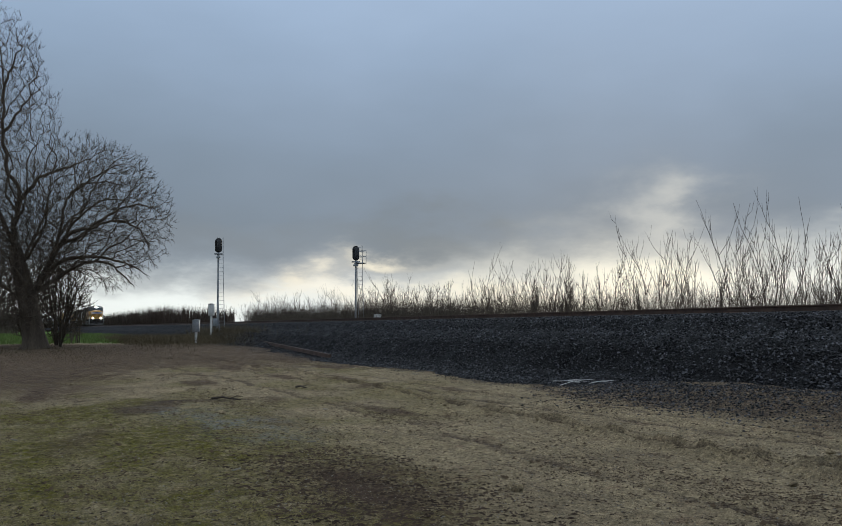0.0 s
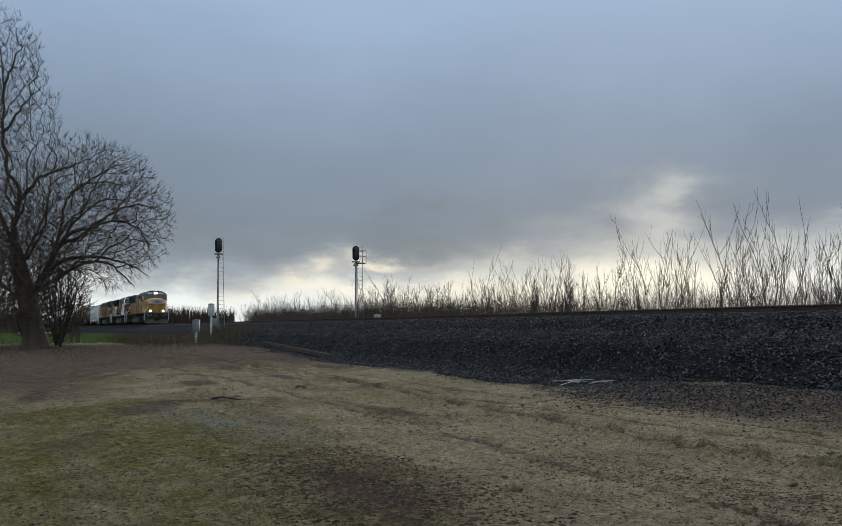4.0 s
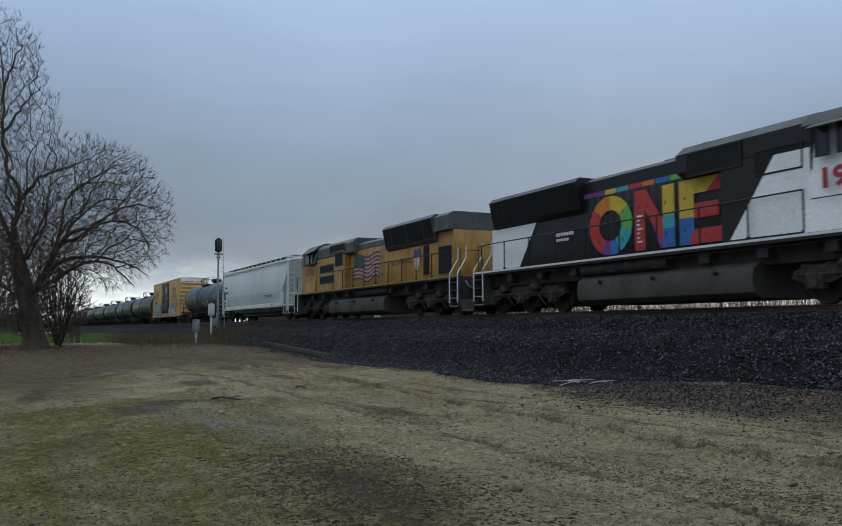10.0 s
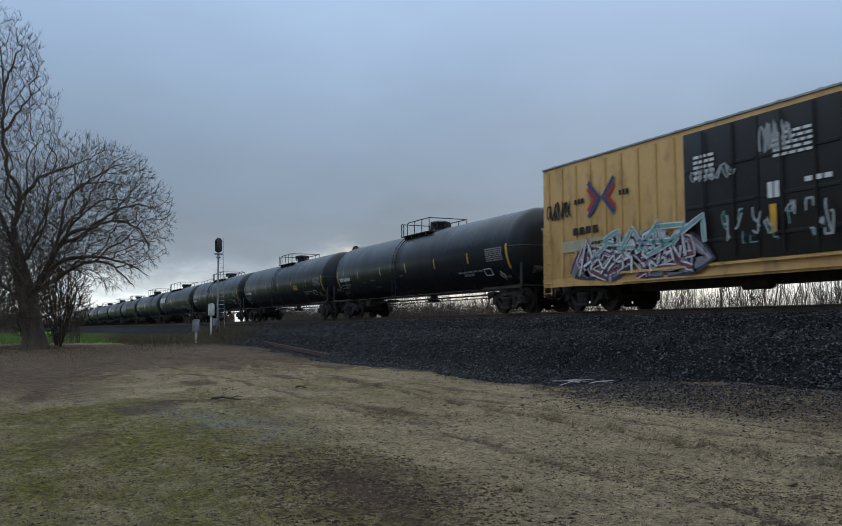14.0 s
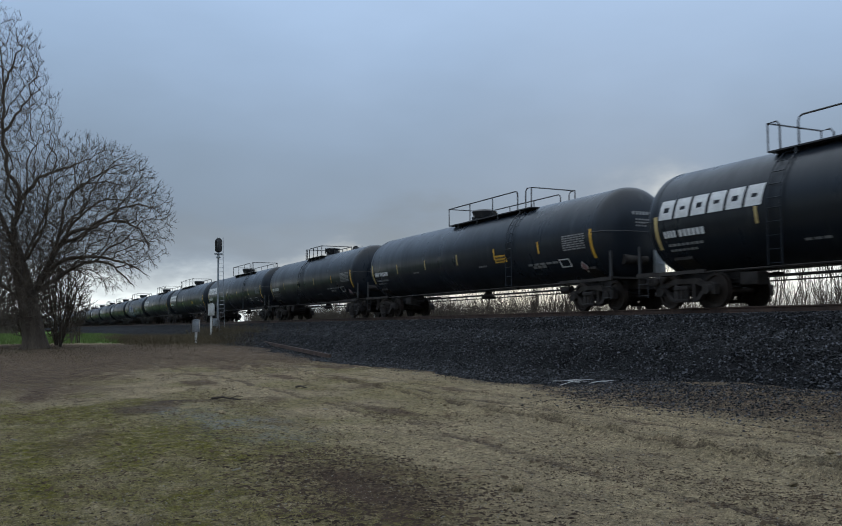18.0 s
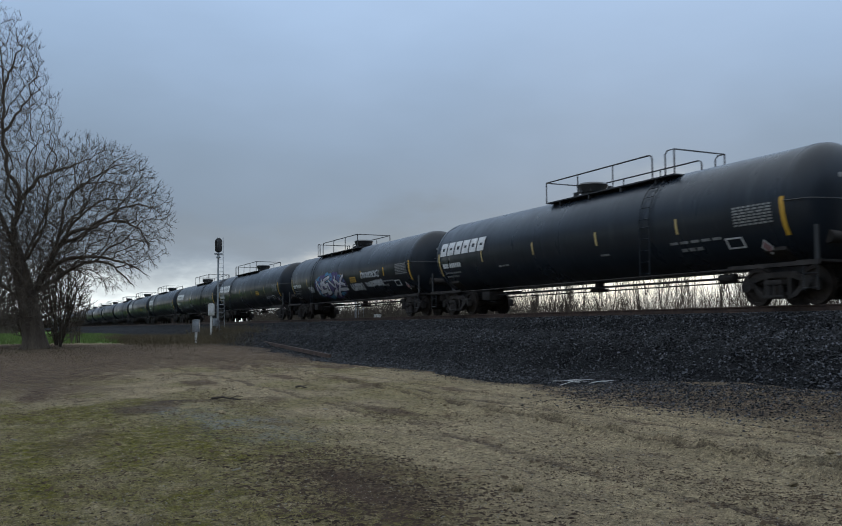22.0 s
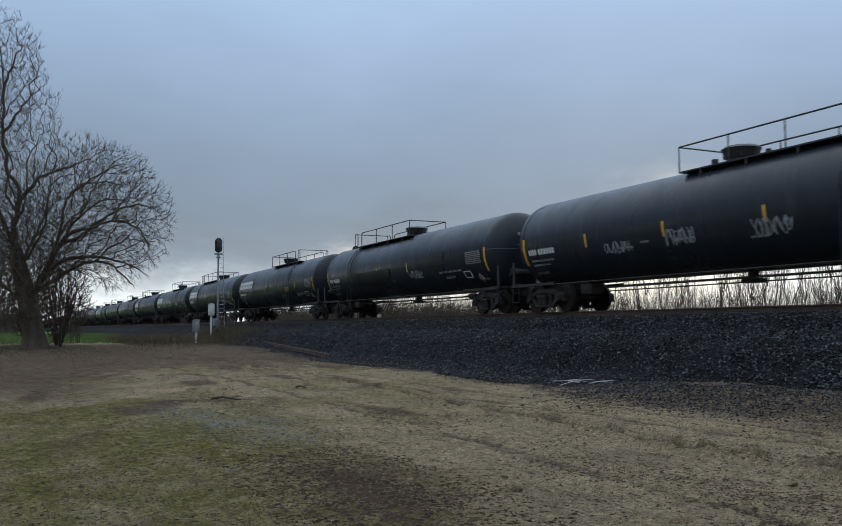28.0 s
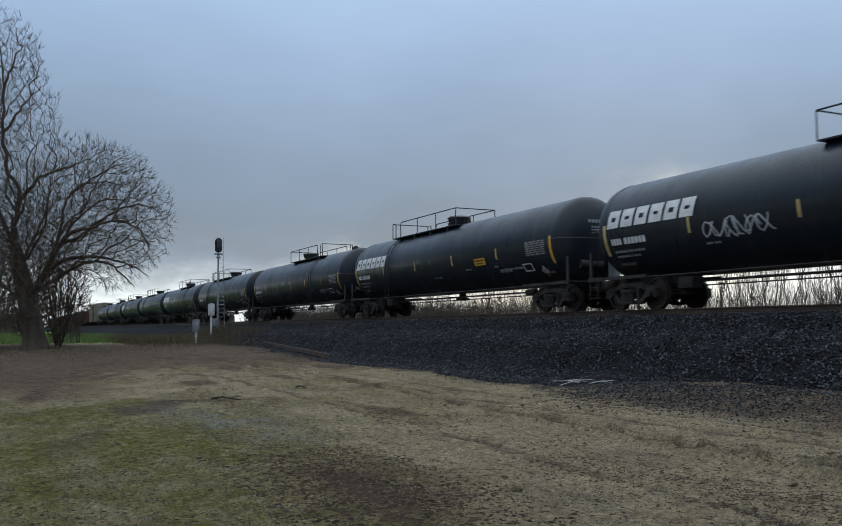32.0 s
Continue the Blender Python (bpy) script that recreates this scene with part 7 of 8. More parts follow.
        for i in range(4):
            (ya, za), (yb, zb) = q[i], q[(i + 1) % 4]
            tube(bm, [(X(lean(za) + 0.008), ya, za), (X(lean(zb) + 0.008), yb, zb)], 0.035, 5)
        part("windscreen_frame", bm, spec["frame"], pane, smooth=0)
    # number boards and headlights on the brow above the windscreen
    bm = bmesh.new()
    prism(bm, [(X(c1 - 0.225), brow_lo), (X(c1 - 0.545), brow_hi + 0.02), (X(c1 - 0.75), brow_hi + 0.04), (X(c1 - 0.75), brow_lo)], -1.30, 1.30, "y")
    for v in bm.verts:
        if v.co.z > brow_hi:
            v.co.y *= 0.84
    brow = part("light_housing", bm, high, loco, smooth=20)
    for y in (-0.12, 0.12):
        bm = bmesh.new()
        zl = (brow_lo + brow_hi) / 2
        cyl(bm, (X(c1 - 0.42), y, zl), (X(c1 - 0.222), y, zl), 0.105, 16)
        part("headlight_case", bm, high, brow, smooth=40)
        bm = bmesh.new()
        cyl(bm, (X(c1 - 0.222), y, zl), (X(c1 - 0.215), y, zl), 0.09, 16)
        part("headlight", bm, LAMP if spec["lit"] else LETTER, brow, "round headlight", smooth=40)
    if spec.get("number"):
        board = lambda u, w: (X(c1 - 0.225 - 0.32 * (w - brow_lo) / (brow_hi - brow_lo) + 0.022), u, w)
        for u in (-0.98, 0.48):
            words(brow, spec["number"], board, u, brow_lo + 0.07, 0.15, LETTER, 0.5, 0.01, "white number on the number board")
    # nose, nearly as wide as the cab, with bevelled corners
    n1 = spec["nose"]
    bm = bmesh.new()
    xs_n = [(c1 - 0.05, 1.50, sill + 0.10), (c1 + 0.28, 1.46, sill + 0.06), (n1 - 0.18, 1.20, 3.44), (n1, 0.98, 3.24)]
    rings = []
    for x, y, z in xs_n:
        rings.append([bm.verts.new((X(x), yy, zz)) for yy, zz in ((-y, deck), (-y, z - 0.28), (-y * 0.45, z + 0.06), (y * 0.45, z + 0.06), (y, z - 0.28), (y, deck))])
    for ra, rb in zip(rings, rings[1:]):
        for i in range(6):
            bm.faces.new((ra[i], rb[i], rb[(i + 1) % 6], ra[(i + 1) % 6]))
    bm.faces.new(rings[0])
    bm.faces.new(rings[-1][::-1])
    bmesh.ops.recalc_face_normals(bm, faces=bm.faces)
    nose = part("nose", bm, spec["nose_mat"], loco, smooth=15)
    # front platform, steps, pilot
    for e, front in ((1, True), (-1, False)):
        xe = L2 - 0.62
        bm = bmesh.new()
        box(bm, X(e * (xe - 0.02)), X(e * (xe + 0.06)), -1.5, 1.5, 0.45, deck, 0.015)
        part("pilot_plate", bm, UNDER, loco, smooth=30)
        bm = bmesh.new()
        for s in (-1, 1):
            v = [[bm.verts.new((X(e * (xe + px)), s * yy, zz)) for px, zz in ((0.02, 0.74), (0.02 + out_lo, 0.14), (out_lo - 0.02, 0.12), (-0.02, 0.74))] for yy, out_lo in ((0.02, 0.52), (1.50, 0.20))]
            for i in range(4):
                bm.faces.new((v[0][i], v[0][(i + 1) % 4], v[1][(i + 1) % 4], v[1][i]))
            bm.faces.new(v[0])
            bm.faces.new(v[1][::-1])
        bmesh.ops.recalc_face_normals(bm, faces=bm.faces)
        part("snow_plough", bm, PLOUGH, loco, smooth=30)
        bm = bmesh.new()
        box(bm, X(e * (xe + 0.06)), X(e * (xe + 0.24)), -0.62, 0.62, 1.26, 1.5, 0.02)
        box(bm, X(e * (xe + 0.06)), X(e * (xe + 0.30)), -0.32, 0.32, 0.62, 1.12, 0.03)
        part("drawbar_pocket", bm, UNDER, loco, smooth=30)
        for y, reach_y in ((-1.25, 0.55), (-0.45, 0.5), (0.55, 0.6)):
            bm = bmesh.new()
            tube(bm, [(X(e * (xe + 0.08)), y, 1.42), (X(e * (xe + 0.20)), y + 0.12 * reach_y, 1.20), (X(e * (xe + 0.24)), y + 0.5 * reach_y, 1.08), (X(e * (xe + 0.20)), y + 0.88 * reach_y, 1.20), (X(e * (xe + 0.08)), y + reach_y, 1.40)], 0.026, 6)
            part("jumper_cable", bm, GALV, loco, "looped grey jumper hose", smooth=40)
        for s in (-1, 1):
            for k in range(4):
                bm = bmesh.new()
                z = 0.34 + k * 0.33
                box(bm, X(e * (xe - 0.72)), X(e * (xe - 0.04)), s * 1.18, s * 1.56, z, z + 0.035)
                part("step", bm, GALV if k < 2 else spec["pilot"], loco, smooth=0)
            for xa, xb in ((xe - 0.76, xe - 0.72), (xe - 0.04, xe)):
                bm = bmesh.new()
                box(bm, X(e * xa), X(e * xb), s * 1.18, s * 1.56, 0.32, deck)
                part("step_side", bm, spec["pilot"], loco, smooth=0)
            bm = bmesh.new()
            for xx in (xe - 0.74, xe - 0.02):
                tube(bm, [(X(e * xx), s * 1.58, 0.5), (X(e * xx), s * 1.58, 1.72), (X(e * xx), s * 1.18, 2.35), (X(e * xx), s * 1.16, 2.85)], 0.026, 6)
            part("grab_rail", bm, spec["grab"], loco, smooth=0)
        bm = bmesh.new()
        tube(bm, [(X(e * (xe - 0.1)), -1.4, deck), (X(e * (xe - 0.1)), -1.4, 2.7), (X(e * (xe - 0.1)), -0.4, 2.7), (X(e * (xe - 0.1)), -0.35, deck)], 0.022, 6)
        tube(bm, [(X(e * (xe - 0.1)), 1.4, deck), (X(e * (xe - 0.1)), 1.4, 2.7), (X(e * (xe - 0.1)), 0.4, 2.7), (X(e * (xe - 0.1)), 0.35, deck)], 0.022, 6)
        part("end_railing", bm, spec["rail"], loco, smooth=0)
        bm = bmesh.new()
        box(bm, X(e * (xe + 0.062)), X(e * (xe + 0.07)), -1.5, 1.5, 1.585, deck - 0.01)
        part("end_stripe", bm, line, loco, smooth=0)
        if front:
            for y in (-0.86, 0.86):
                bm = bmesh.new()
                box(bm, X(xe - 0.24), X(xe - 0.02), y - 0.13, y + 0.13, deck + 0.02, deck + 0.30, 0.02)
                part("ditch_light_box", bm, high, loco, smooth=30)
                bm = bmesh.new()
                cyl(bm, (X(xe - 0.02), y, deck + 0.16), (X(xe - 0.012), y, deck + 0.16), 0.10, 16)
                part("ditch_light", bm, LAMP if spec["lit"] else GLASS, loco, "lit ditch light" if spec["lit"] else "dark ditch light", smooth=40)
        for y in (-0.7, -0.5, 0.5, 0.7):
            bm = bmesh.new()
            tube(bm, [(X(e * (xe + 0.05)), y, 1.05), (X(e * (xe + 0.25)), y * 0.95, 0.7), (X(e * (xe + 0.42)), y * 0.9, 0.75)], 0.025, 5)
            part("air_hose", bm, BLACK, loco, smooth=0)
        coupler(loco, X(e * (L2 - 0.12)), d * e)
    xs = [spec["rail_x"][0] + (spec["rail_x"][1] - spec["rail_x"][0]) * k / 9 for k in range(10)]
    for s in (-1, 1):
        handrail(loco, [X(x) for x in xs], s * 1.48, deck, 2.70, spec["rail"])
    for c in spec["trucks"]:
        loco_truck(loco, X(c), d)
    return loco


def build_locomotives():
    side_m = flat(-1.06)
    over_m = flat(-1.068)
    base = dict(d=1, length=22.1, flare=3.66, frame=GREY, fuel=(-3.6, 3.8), hood_x=(-9.5, 6.4), hood_top=4.40, split=3.93, doors=(-3.6, 1.5), rad=(-9.45, -3.75), rad_z=(3.36, 4.47),
                hump=(1.6, 6.36), hump_z=4.56, elec=2.4, grilles=((2.45, 4.36, 3.66, 4.24), (4.82, 6.18, 3.29, 3.86)), horn=0.9, cab_x=(6.36, 9.18), cab_top=4.62,
                nose=10.3, trucks=(-7.5, 7.5), rail_x=(-9.9, 6.3))
    one = dict(base, cab_upper=GREY, number="5210", label="yellow and grey diesel locomotive with a painted flag, headlights lit", hood=YELLOW, top=GREY, line=YELLOW, cab=YELLOW, sill=UNDER,
               redline=True, rad_mat=GREY, lit=True, nose_mat=YELLOW, pilot=FUEL, grab=LETTER, rail=UNDER)
    a = locomotive(one)
    flag(a, side_m, over_m, -3.1, 0.55, 2.05, 3.62, True, 1)
    shield(a, -1.066, -6.4, 2.68, 0.72, 0.95)
    words(a, "BUILDING\nAMERICA", side_m, -5.95, 2.36, 0.52, DULL, 1.5)
    words(a, "5210", flat(-1.532), 7.05, 2.66, 0.50, RED, 1.55, 0.04, "red road number")
    wings(a, 10.3, 2.72, 0.095)
    bm = bmesh.new()
    patch(bm, flat(-1.532), 8.75, 9.08, 1.98, 2.2, 1)
    part("notice", bm, LETTER, a, smooth=0)
    bm = bmesh.new()
    box(bm, -8.05, -7.30, -1.066, -1.04, 1.72, 3.02)
    part("rear_door", bm, YELLOW, a, "yellow rear hood door", smooth=0)
    place(a, -212.2, -234.3)

    two = dict(base, number="1979", frame=LOCOBLACK, flare=3.80, label="black and white diesel locomotive with rainbow letters and a red nose", hood=LOCOBLACK, top=LOCOBLACK, line=LETTER, cab=WHITE, sill=UNDER,
               rad_mat=LOCOBLACK, lit=False, nose_mat=LOCOBLACK, pilot=FUEL, grab=LETTER, rail=LOCOBLACK, hump=(1.0, 5.6), elec=2.7, cab_x=(5.45, 8.30), nose=9.5,
               grilles=((1.5, 3.4, 3.66, 4.24), (3.9, 5.3, 3.29, 3.86)), rail_x=(-9.9, 5.4), hood_x=(-9.8, 5.5), split=3.9)
    b = locomotive(two)
    # white slanted panels at the rear and behind the cab
    bm = bmesh.new()
    v = [bm.verts.new((x, -1.056, z)) for x, z in ((-9.8, 1.72), (-7.8, 1.72), (-6.6, 3.30), (-9.8, 3.30))]
    bm.faces.new(v)
    part("white_panel", bm, WHITE, b, "slanted white panel", smooth=0)
    bm = bmesh.new()
    v = [bm.verts.new((x, -1.376, z)) for x, z in ((3.0, 1.72), (5.55, 1.72), (5.55, 3.70), (4.5, 3.70))]
    bm.faces.new(v)
    part("white_panel", bm, WHITE, b, "slanted white panel", smooth=0)
    bm = bmesh.new()
    v = [bm.verts.new((x, -1.532, z)) for x, z in ((7.75, 1.70), (8.26, 1.70), (8.26, 2.6))]
    bm.faces.new(v)
    part("black_panel", bm, LOCOBLACK, b, smooth=0)
    # big rainbow letters: a ring of coloured sectors and two letters built of coloured bars
    hues = [("yellow", (0.62, 0.42, 0.03)), ("orange", (0.60, 0.17, 0.02)), ("red", (0.45, 0.03, 0.03)), ("purple", (0.16, 0.04, 0.22)), ("blue", (0.03, 0.14, 0.45)), ("teal", (0.05, 0.38, 0.42)), ("green", (0.12, 0.42, 0.07))]
    cx, cz, rx, rz = -2.35, 2.70, 1.08, 0.95
    round_hues = (0, 0, 6, 6, 5, 5, 4, 3, 2, 2, 2, 2, 1, 1)
    for k in range(14):
        bm = bmesh.new()
        for i in range(3):
            a0, a1 = (k + i / 3) * math.tau / 14, (k + (i + 1) / 3) * math.tau / 14
            q = [(cx + rx * f * math.sin(t), cz + rz * f * math.cos(t)) for f, t in ((0.52, a0), (1, a0), (1, a1), (0.52, a1))]
            bm.faces.new([bm.verts.new(over_m(u, w)) for u, w in q])
        part("letter_sector", bm, paint(*hues[round_hues[k]]), b, smooth=0)

    def stroke(pts, hue, coat=over_m):
        bm = bmesh.new()
        bm.faces.new([bm.verts.new(coat(u, w)) for u, w in pts])
        part("letter_bar", bm, paint(*hues[hue]), b, smooth=0)
    stroke(((-1.15, 1.78), (-0.68, 1.78), (-0.68, 3.62), (-1.15, 3.62)), 2)
    stroke(((-0.68, 3.62), (-0.62, 3.62), (0.10, 2.62), (0.10, 1.86), (-0.68, 3.0)), 2)
    stroke(((0.10, 1.86), (0.10, 1.78), (-0.02, 1.78), (-0.34, 2.50), (-0.30, 2.44)), 3)
    stroke(((0.10, 2.72), (0.60, 2.72), (0.60, 3.62), (0.10, 3.62)), 0)
    stroke(((0.10, 2.35), (0.60, 2.35), (0.60, 2.72), (0.10, 2.72)), 5)
    stroke(((0.10, 1.78), (0.60, 1.78), (0.60, 2.35), (0.10, 2.35)), 4)
    stroke(((0.80, 2.55), (1.38, 2.55), (1.38, 3.62), (0.80, 3.62)), 0)
    stroke(((0.80, 1.78), (1.15, 1.78), (1.38, 2.20), (1.38, 2.55), (0.80, 2.55)), 4)
    stroke(((1.15, 1.78), (2.42, 1.78), (2.42, 2.20), (1.38, 2.20)), 2)
    stroke(((1.38, 3.20), (1.85, 3.20), (2.35, 3.62), (1.38, 3.62)), 0)
    stroke(((1.85, 3.20), (2.40, 3.20), (2.40, 3.62), (2.35, 3.62)), 2)
    stroke(((1.38, 2.50), (2.32, 2.50), (2.32, 2.92), (1.38, 2.92)), 2)
    for k in range(7):
        bm = bmesh.new()
        patch(bm, flat(-1.074), -1.04, -0.92 + 0.12 * (k % 3 == 0), 2.02 + k * 0.13, 2.08 + k * 0.13, 1)
        part("stencil_bar", bm, LETTER, b, smooth=0)
    for k, hue in enumerate((2, 3, 3, 0, 5, 2, 1, 4, 6)):      # colour blocks under the roof line
        bm = bmesh.new()
        patch(bm, flat(-1.056), -4.4 + k * 0.60, -3.84 + k * 0.60, 3.72, 3.87, 1)
        part("colour_block", bm, paint(*hues[hue]), b, smooth=0)
    bars(b, side_m, [(-5.4, -4.3, 2.62, 0.12, 7), (-5.4, -4.6, 2.44, 0.10, 5)], LETTER)
    words(b, "1979", flat(-1.532), 6.0, 2.62, 0.50, RED, 1.5, 0.04, "red road number")
    # coloured nose: red, orange, tan and green fields
    for y0, y1, z0, z1, m, lab in ((-0.96, -0.25, 1.70, 2.45, paint(*hues[2]), "red nose field"), (-0.25, 0.42, 1.70, 2.30, paint(*hues[1]), "orange nose field"), (0.42, 0.96, 1.70, 2.75, paint(*hues[6]), "green nose field"),
                                   (-0.96, 0.20, 2.62, 2.98, paint(*hues[1]), "orange nose field"), (0.20, 0.96, 2.75, 2.98, STRIPE, "tan nose field")):
        bm = bmesh.new()
        box(bm, 9.502, 9.508, y0, y1, z0, z1)
        part("nose_field", bm, m, b, lab, smooth=0)
    slope = lambda x: -(1.46 + (1.20 - 1.46) * (x - 8.58) / (9.32 - 8.58)) - 0.012
    bm = bmesh.new()
    bm.faces.new([bm.verts.new((x, slope(x), z)) for x, z in ((8.60, 1.70), (9.30, 1.70), (9.30, 2.62), (8.60, 2.62))][:4])
    part("nose_field", bm, paint(*hues[2]), b, "red nose side field", smooth=0)
    bm = bmesh.new()
    bm.faces.new([bm.verts.new((x, slope(x) - 0.004, z)) for x, z in ((8.59, 1.70), (9.0, 1.70), (8.59, 2.3))])
    part("nose_field", bm, LOCOBLACK, b, smooth=0)
    wings(b, 9.51, 2.50, 0.07)
    place(b, -234.3, -256.5)

    three = dict(base, d=-1, cab_upper=GREY, tail=4.52, length=23.9, fuel=(-3.3, 4.9), hood_x=(-9.95, 7.4), hood_top=4.14, split=3.72, doors=(-2.4, 2.2), rad=(-8.5, -2.9), rad_z=(3.38, 4.54),
                 hump=(1.4, 7.45), hump_z=4.44, elec=2.6, grilles=((2.9, 4.1, 3.0, 3.75), (4.4, 6.8, 2.75, 3.15), (4.4, 6.8, 2.1, 2.5), (2.6, 5.0, 3.86, 4.2)), horn=-1.8, cab_x=(7.45, 9.85), cab_top=4.62,
                 nose=10.95, trucks=(-8.0, 8.0), rail_x=(-10.3, 4.2), label="yellow and grey diesel locomotive coupled cab-end to the rear", hood=YELLOW, top=GREY,
                 line=YELLOW, cab=YELLOW, sill=UNDER, redline=True, rad_mat=GREY, lit=False, nose_mat=YELLOW, pilot=FUEL, grab=LETTER, rail=UNDER)
    c = locomotive(three)
    flag(c, side_m, over_m, -1.85, 1.85, 2.08, 3.42, False, 2)
    words(c, "BUILDING AMERICA", side_m, 3.3, 2.55, 0.26, UNDER, 2.4)
    shield(c, -1.066, 6.3, 2.65, 0.75, 0.95)
    words(c, "8991", flat(-1.532), -9.32, 2.70, 0.46, RED, 1.42, 0.02, "red road number")
    bm = bmesh.new()
    box(bm, 7.0, 7.55, -1.07, -1.04, 1.9, 3.25)
    part("dark_door", bm, GRILLE, c, "dark hood door", smooth=0)
    bm = bmesh.new()
    box(bm, 8.55, 9.75, -1.07, -1.04, 1.85, 3.05)
    part("side_grille", bm, GRILLE, c, smooth=0)
    place(c, -256.5, -280.5)


# ---- covered hopper ----
def build_hopper():
    car = thing("covered_hopper", "pale grey covered hopper car with five outlet bays", "hopper car", "cars of the train")
    # the side swells out between eave and sill; ends slope inwards below
    prof = [(1.05, 1.10), (1.30, 1.26), (1.42, 1.55), (1.495, 1.85), (1.548, 2.08), (1.545, 2.9), (1.52, 3.5), (1.44, 3.92), (1.30, 4.05)]
    def end_x(z):
        return 8.05 + 1.45 * smoothstep(1.5, 3.3, z)
    bm = bmesh.new()
    ring = [(-y, z) for y, z in prof] + [(y, z) for y, z in prof[::-1]]
    cols = []
    for f in [k / 20 * 2 - 1 for k in range(21)]:
        cols.append([bm.verts.new((f * end_x(z), y, z)) for y, z in ring])
    n = len(ring)
    for a, b in zip(cols, cols[1:]):
        for k in range(n):
            bm.faces.new((a[k], b[k], b[(k + 1) % n], a[(k + 1) % n]))
    bm.faces.new(cols[0])
    bm.faces.new(cols[-1][::-1])
    bmesh.ops.recalc_face_normals(bm, faces=bm.faces)
    part("hopper_body", bm, HOPPER, car, smooth=30)
    bm = bmesh.new()
    prism(bm, [(-1.32, 4.03), (1.32, 4.03), (1.2, 4.12), (0, 4.2), (-1.2, 4.12)], -9.45, 9.45)
    part("roof", bm, HOPPER, car, smooth=30)
    for s in (-1, 1):
        bm = bmesh.new()
        box(bm, -9.55, 9.55, s * 1.42, s * 1.55, 3.96, 4.10, 0.01)
        part("eave_rail", bm, HOPPER, car, smooth=30)
        bm = bmesh.new()
        box(bm, -8.1, 8.1, s * 1.44, s * 1.56, 0.92, 1.22, 0.01)
        part("side_sill", bm, HOPPER, car, smooth=30)
        bm = bmesh.new()
        prism(bm, [(s * 1.540, 2.05), (s * 1.558, 2.065), (s * 1.560, 2.085), (s * 1.540, 2.115)], -8.9, 8.9)
        part("side_crease", bm, HOPPER, car, smooth=0)
        bm = bmesh.new()
        tube(bm, [(-7.0, s * 0.95, 0.42), (0, s * 0.97, 0.38), (7.0, s * 0.95, 0.42)], 0.035, 6)
        part("brake_pipe", bm, UNDER, car, smooth=40)
        bm = bmesh.new()
        box(bm, -9.5, 9.6, s * 0.62, s * 1.10, 4.36, 4.39)
        part("roof_walk", bm, UNDER, car, "dark grating roof walk", smooth=0)
        for k in range(15):
            x = -9.1 + k * 1.3
            bm = bmesh.new()
            box(bm, x - 0.04, x + 0.04, s * 1.05, s * 1.10, 4.08, 4.37)
            part("walk_bracket", bm, HOPPER, car, smooth=0)
        for k in range(4):
            bm = bmesh.new()
            x = -6.9 + k * 3.7
            patch(bm, flat(-1.575), x, x + 0.38, 1.14, 1.21, 1) if s < 0 else box(bm, x, x + 0.45, 1.56, 1.565, 1.0, 1.1)
            part("reflector", bm, STRIPE, car, smooth=0)
    for k in range(5):
        c = -5.7 + k * 2.85
        bm = bmesh.new()
        v = [[bm.verts.new((c + sx * w, sy * d, z)) for sx, sy in ((-1, -1), (1, -1), (1, 1), (-1, 1))] for w, d, z in ((1.40, 1.30, 1.10), (1.36, 1.26, 0.98), (0.58, 0.55, 0.52), (0.58, 0.55, 0.44))]
        for a, b in zip(v, v[1:]):
            for i in range(4):
                bm.faces.new((a[i], a[(i + 1) % 4], b[(i + 1) % 4], b[i]))
        bm.faces.new(v[3][::-1])
        bmesh.ops.recalc_face_normals(bm, faces=bm.faces)
        part("outlet_bay", bm, BAY, car, smooth=0)
        bm = bmesh.new()
        box(bm, c - 0.4, c + 0.4, -0.4, 0.4, 0.38, 0.44)
        cyl(bm, (c, -0.4, 0.41), (c, -0.75, 0.41), 0.04, 8)
        part("outlet_gate", bm, UNDER, car, smooth=0)
    for d in (-1, 1):
        # end frame, slope sheet stiffeners, ladders, platform
        bm = bmesh.new()
        for y in (-1.5, 1.5):
            box(bm, d * 9.58, d * 9.70, y - 0.06, y + 0.06, 0.62, 4.30)
        box(bm, d * 9.58, d * 9.70, -1.5, 1.5, 4.22, 4.32)
        box(bm, d * 9.58, d * 9.70, -1.5, 1.5, 1.75, 1.83)
        part("end_frame", bm, HOPPER, car, smooth=0)
        bm = bmesh.new()
        ladder(bm, d * 9.64, -1.25, 0.4, 4.25, 0.44, "y")
        ladder(bm, d * 9.1, -1.54, 0.4, 2.0, 0.6)
        part("ladder", bm, HOPPER, car, smooth=0)
        bm = bmesh.new()
        for y in (-0.9, -0.3, 0.3, 0.9):
            prism(bm, [(d * 8.05, 1.15), (d * 9.4, 3.1), (d * 9.52, 3.1), (d * 8.35, 1.15)], y - 0.04, y + 0.04, "y")
        part("end_stiffener", bm, HOPPER, car, smooth=0)
        bm = bmesh.new()
        box(bm, d * 7.9, d * 9.75, -1.5, 1.5, 0.94, 1.06, 0.01)
        box(bm, d * 7.9, d * 9.95, -0.4, 0.4, 0.70, 1.0, 0.02)
        part("end_platform", bm, HOPPER, car, smooth=30)
        bm = bmesh.new()
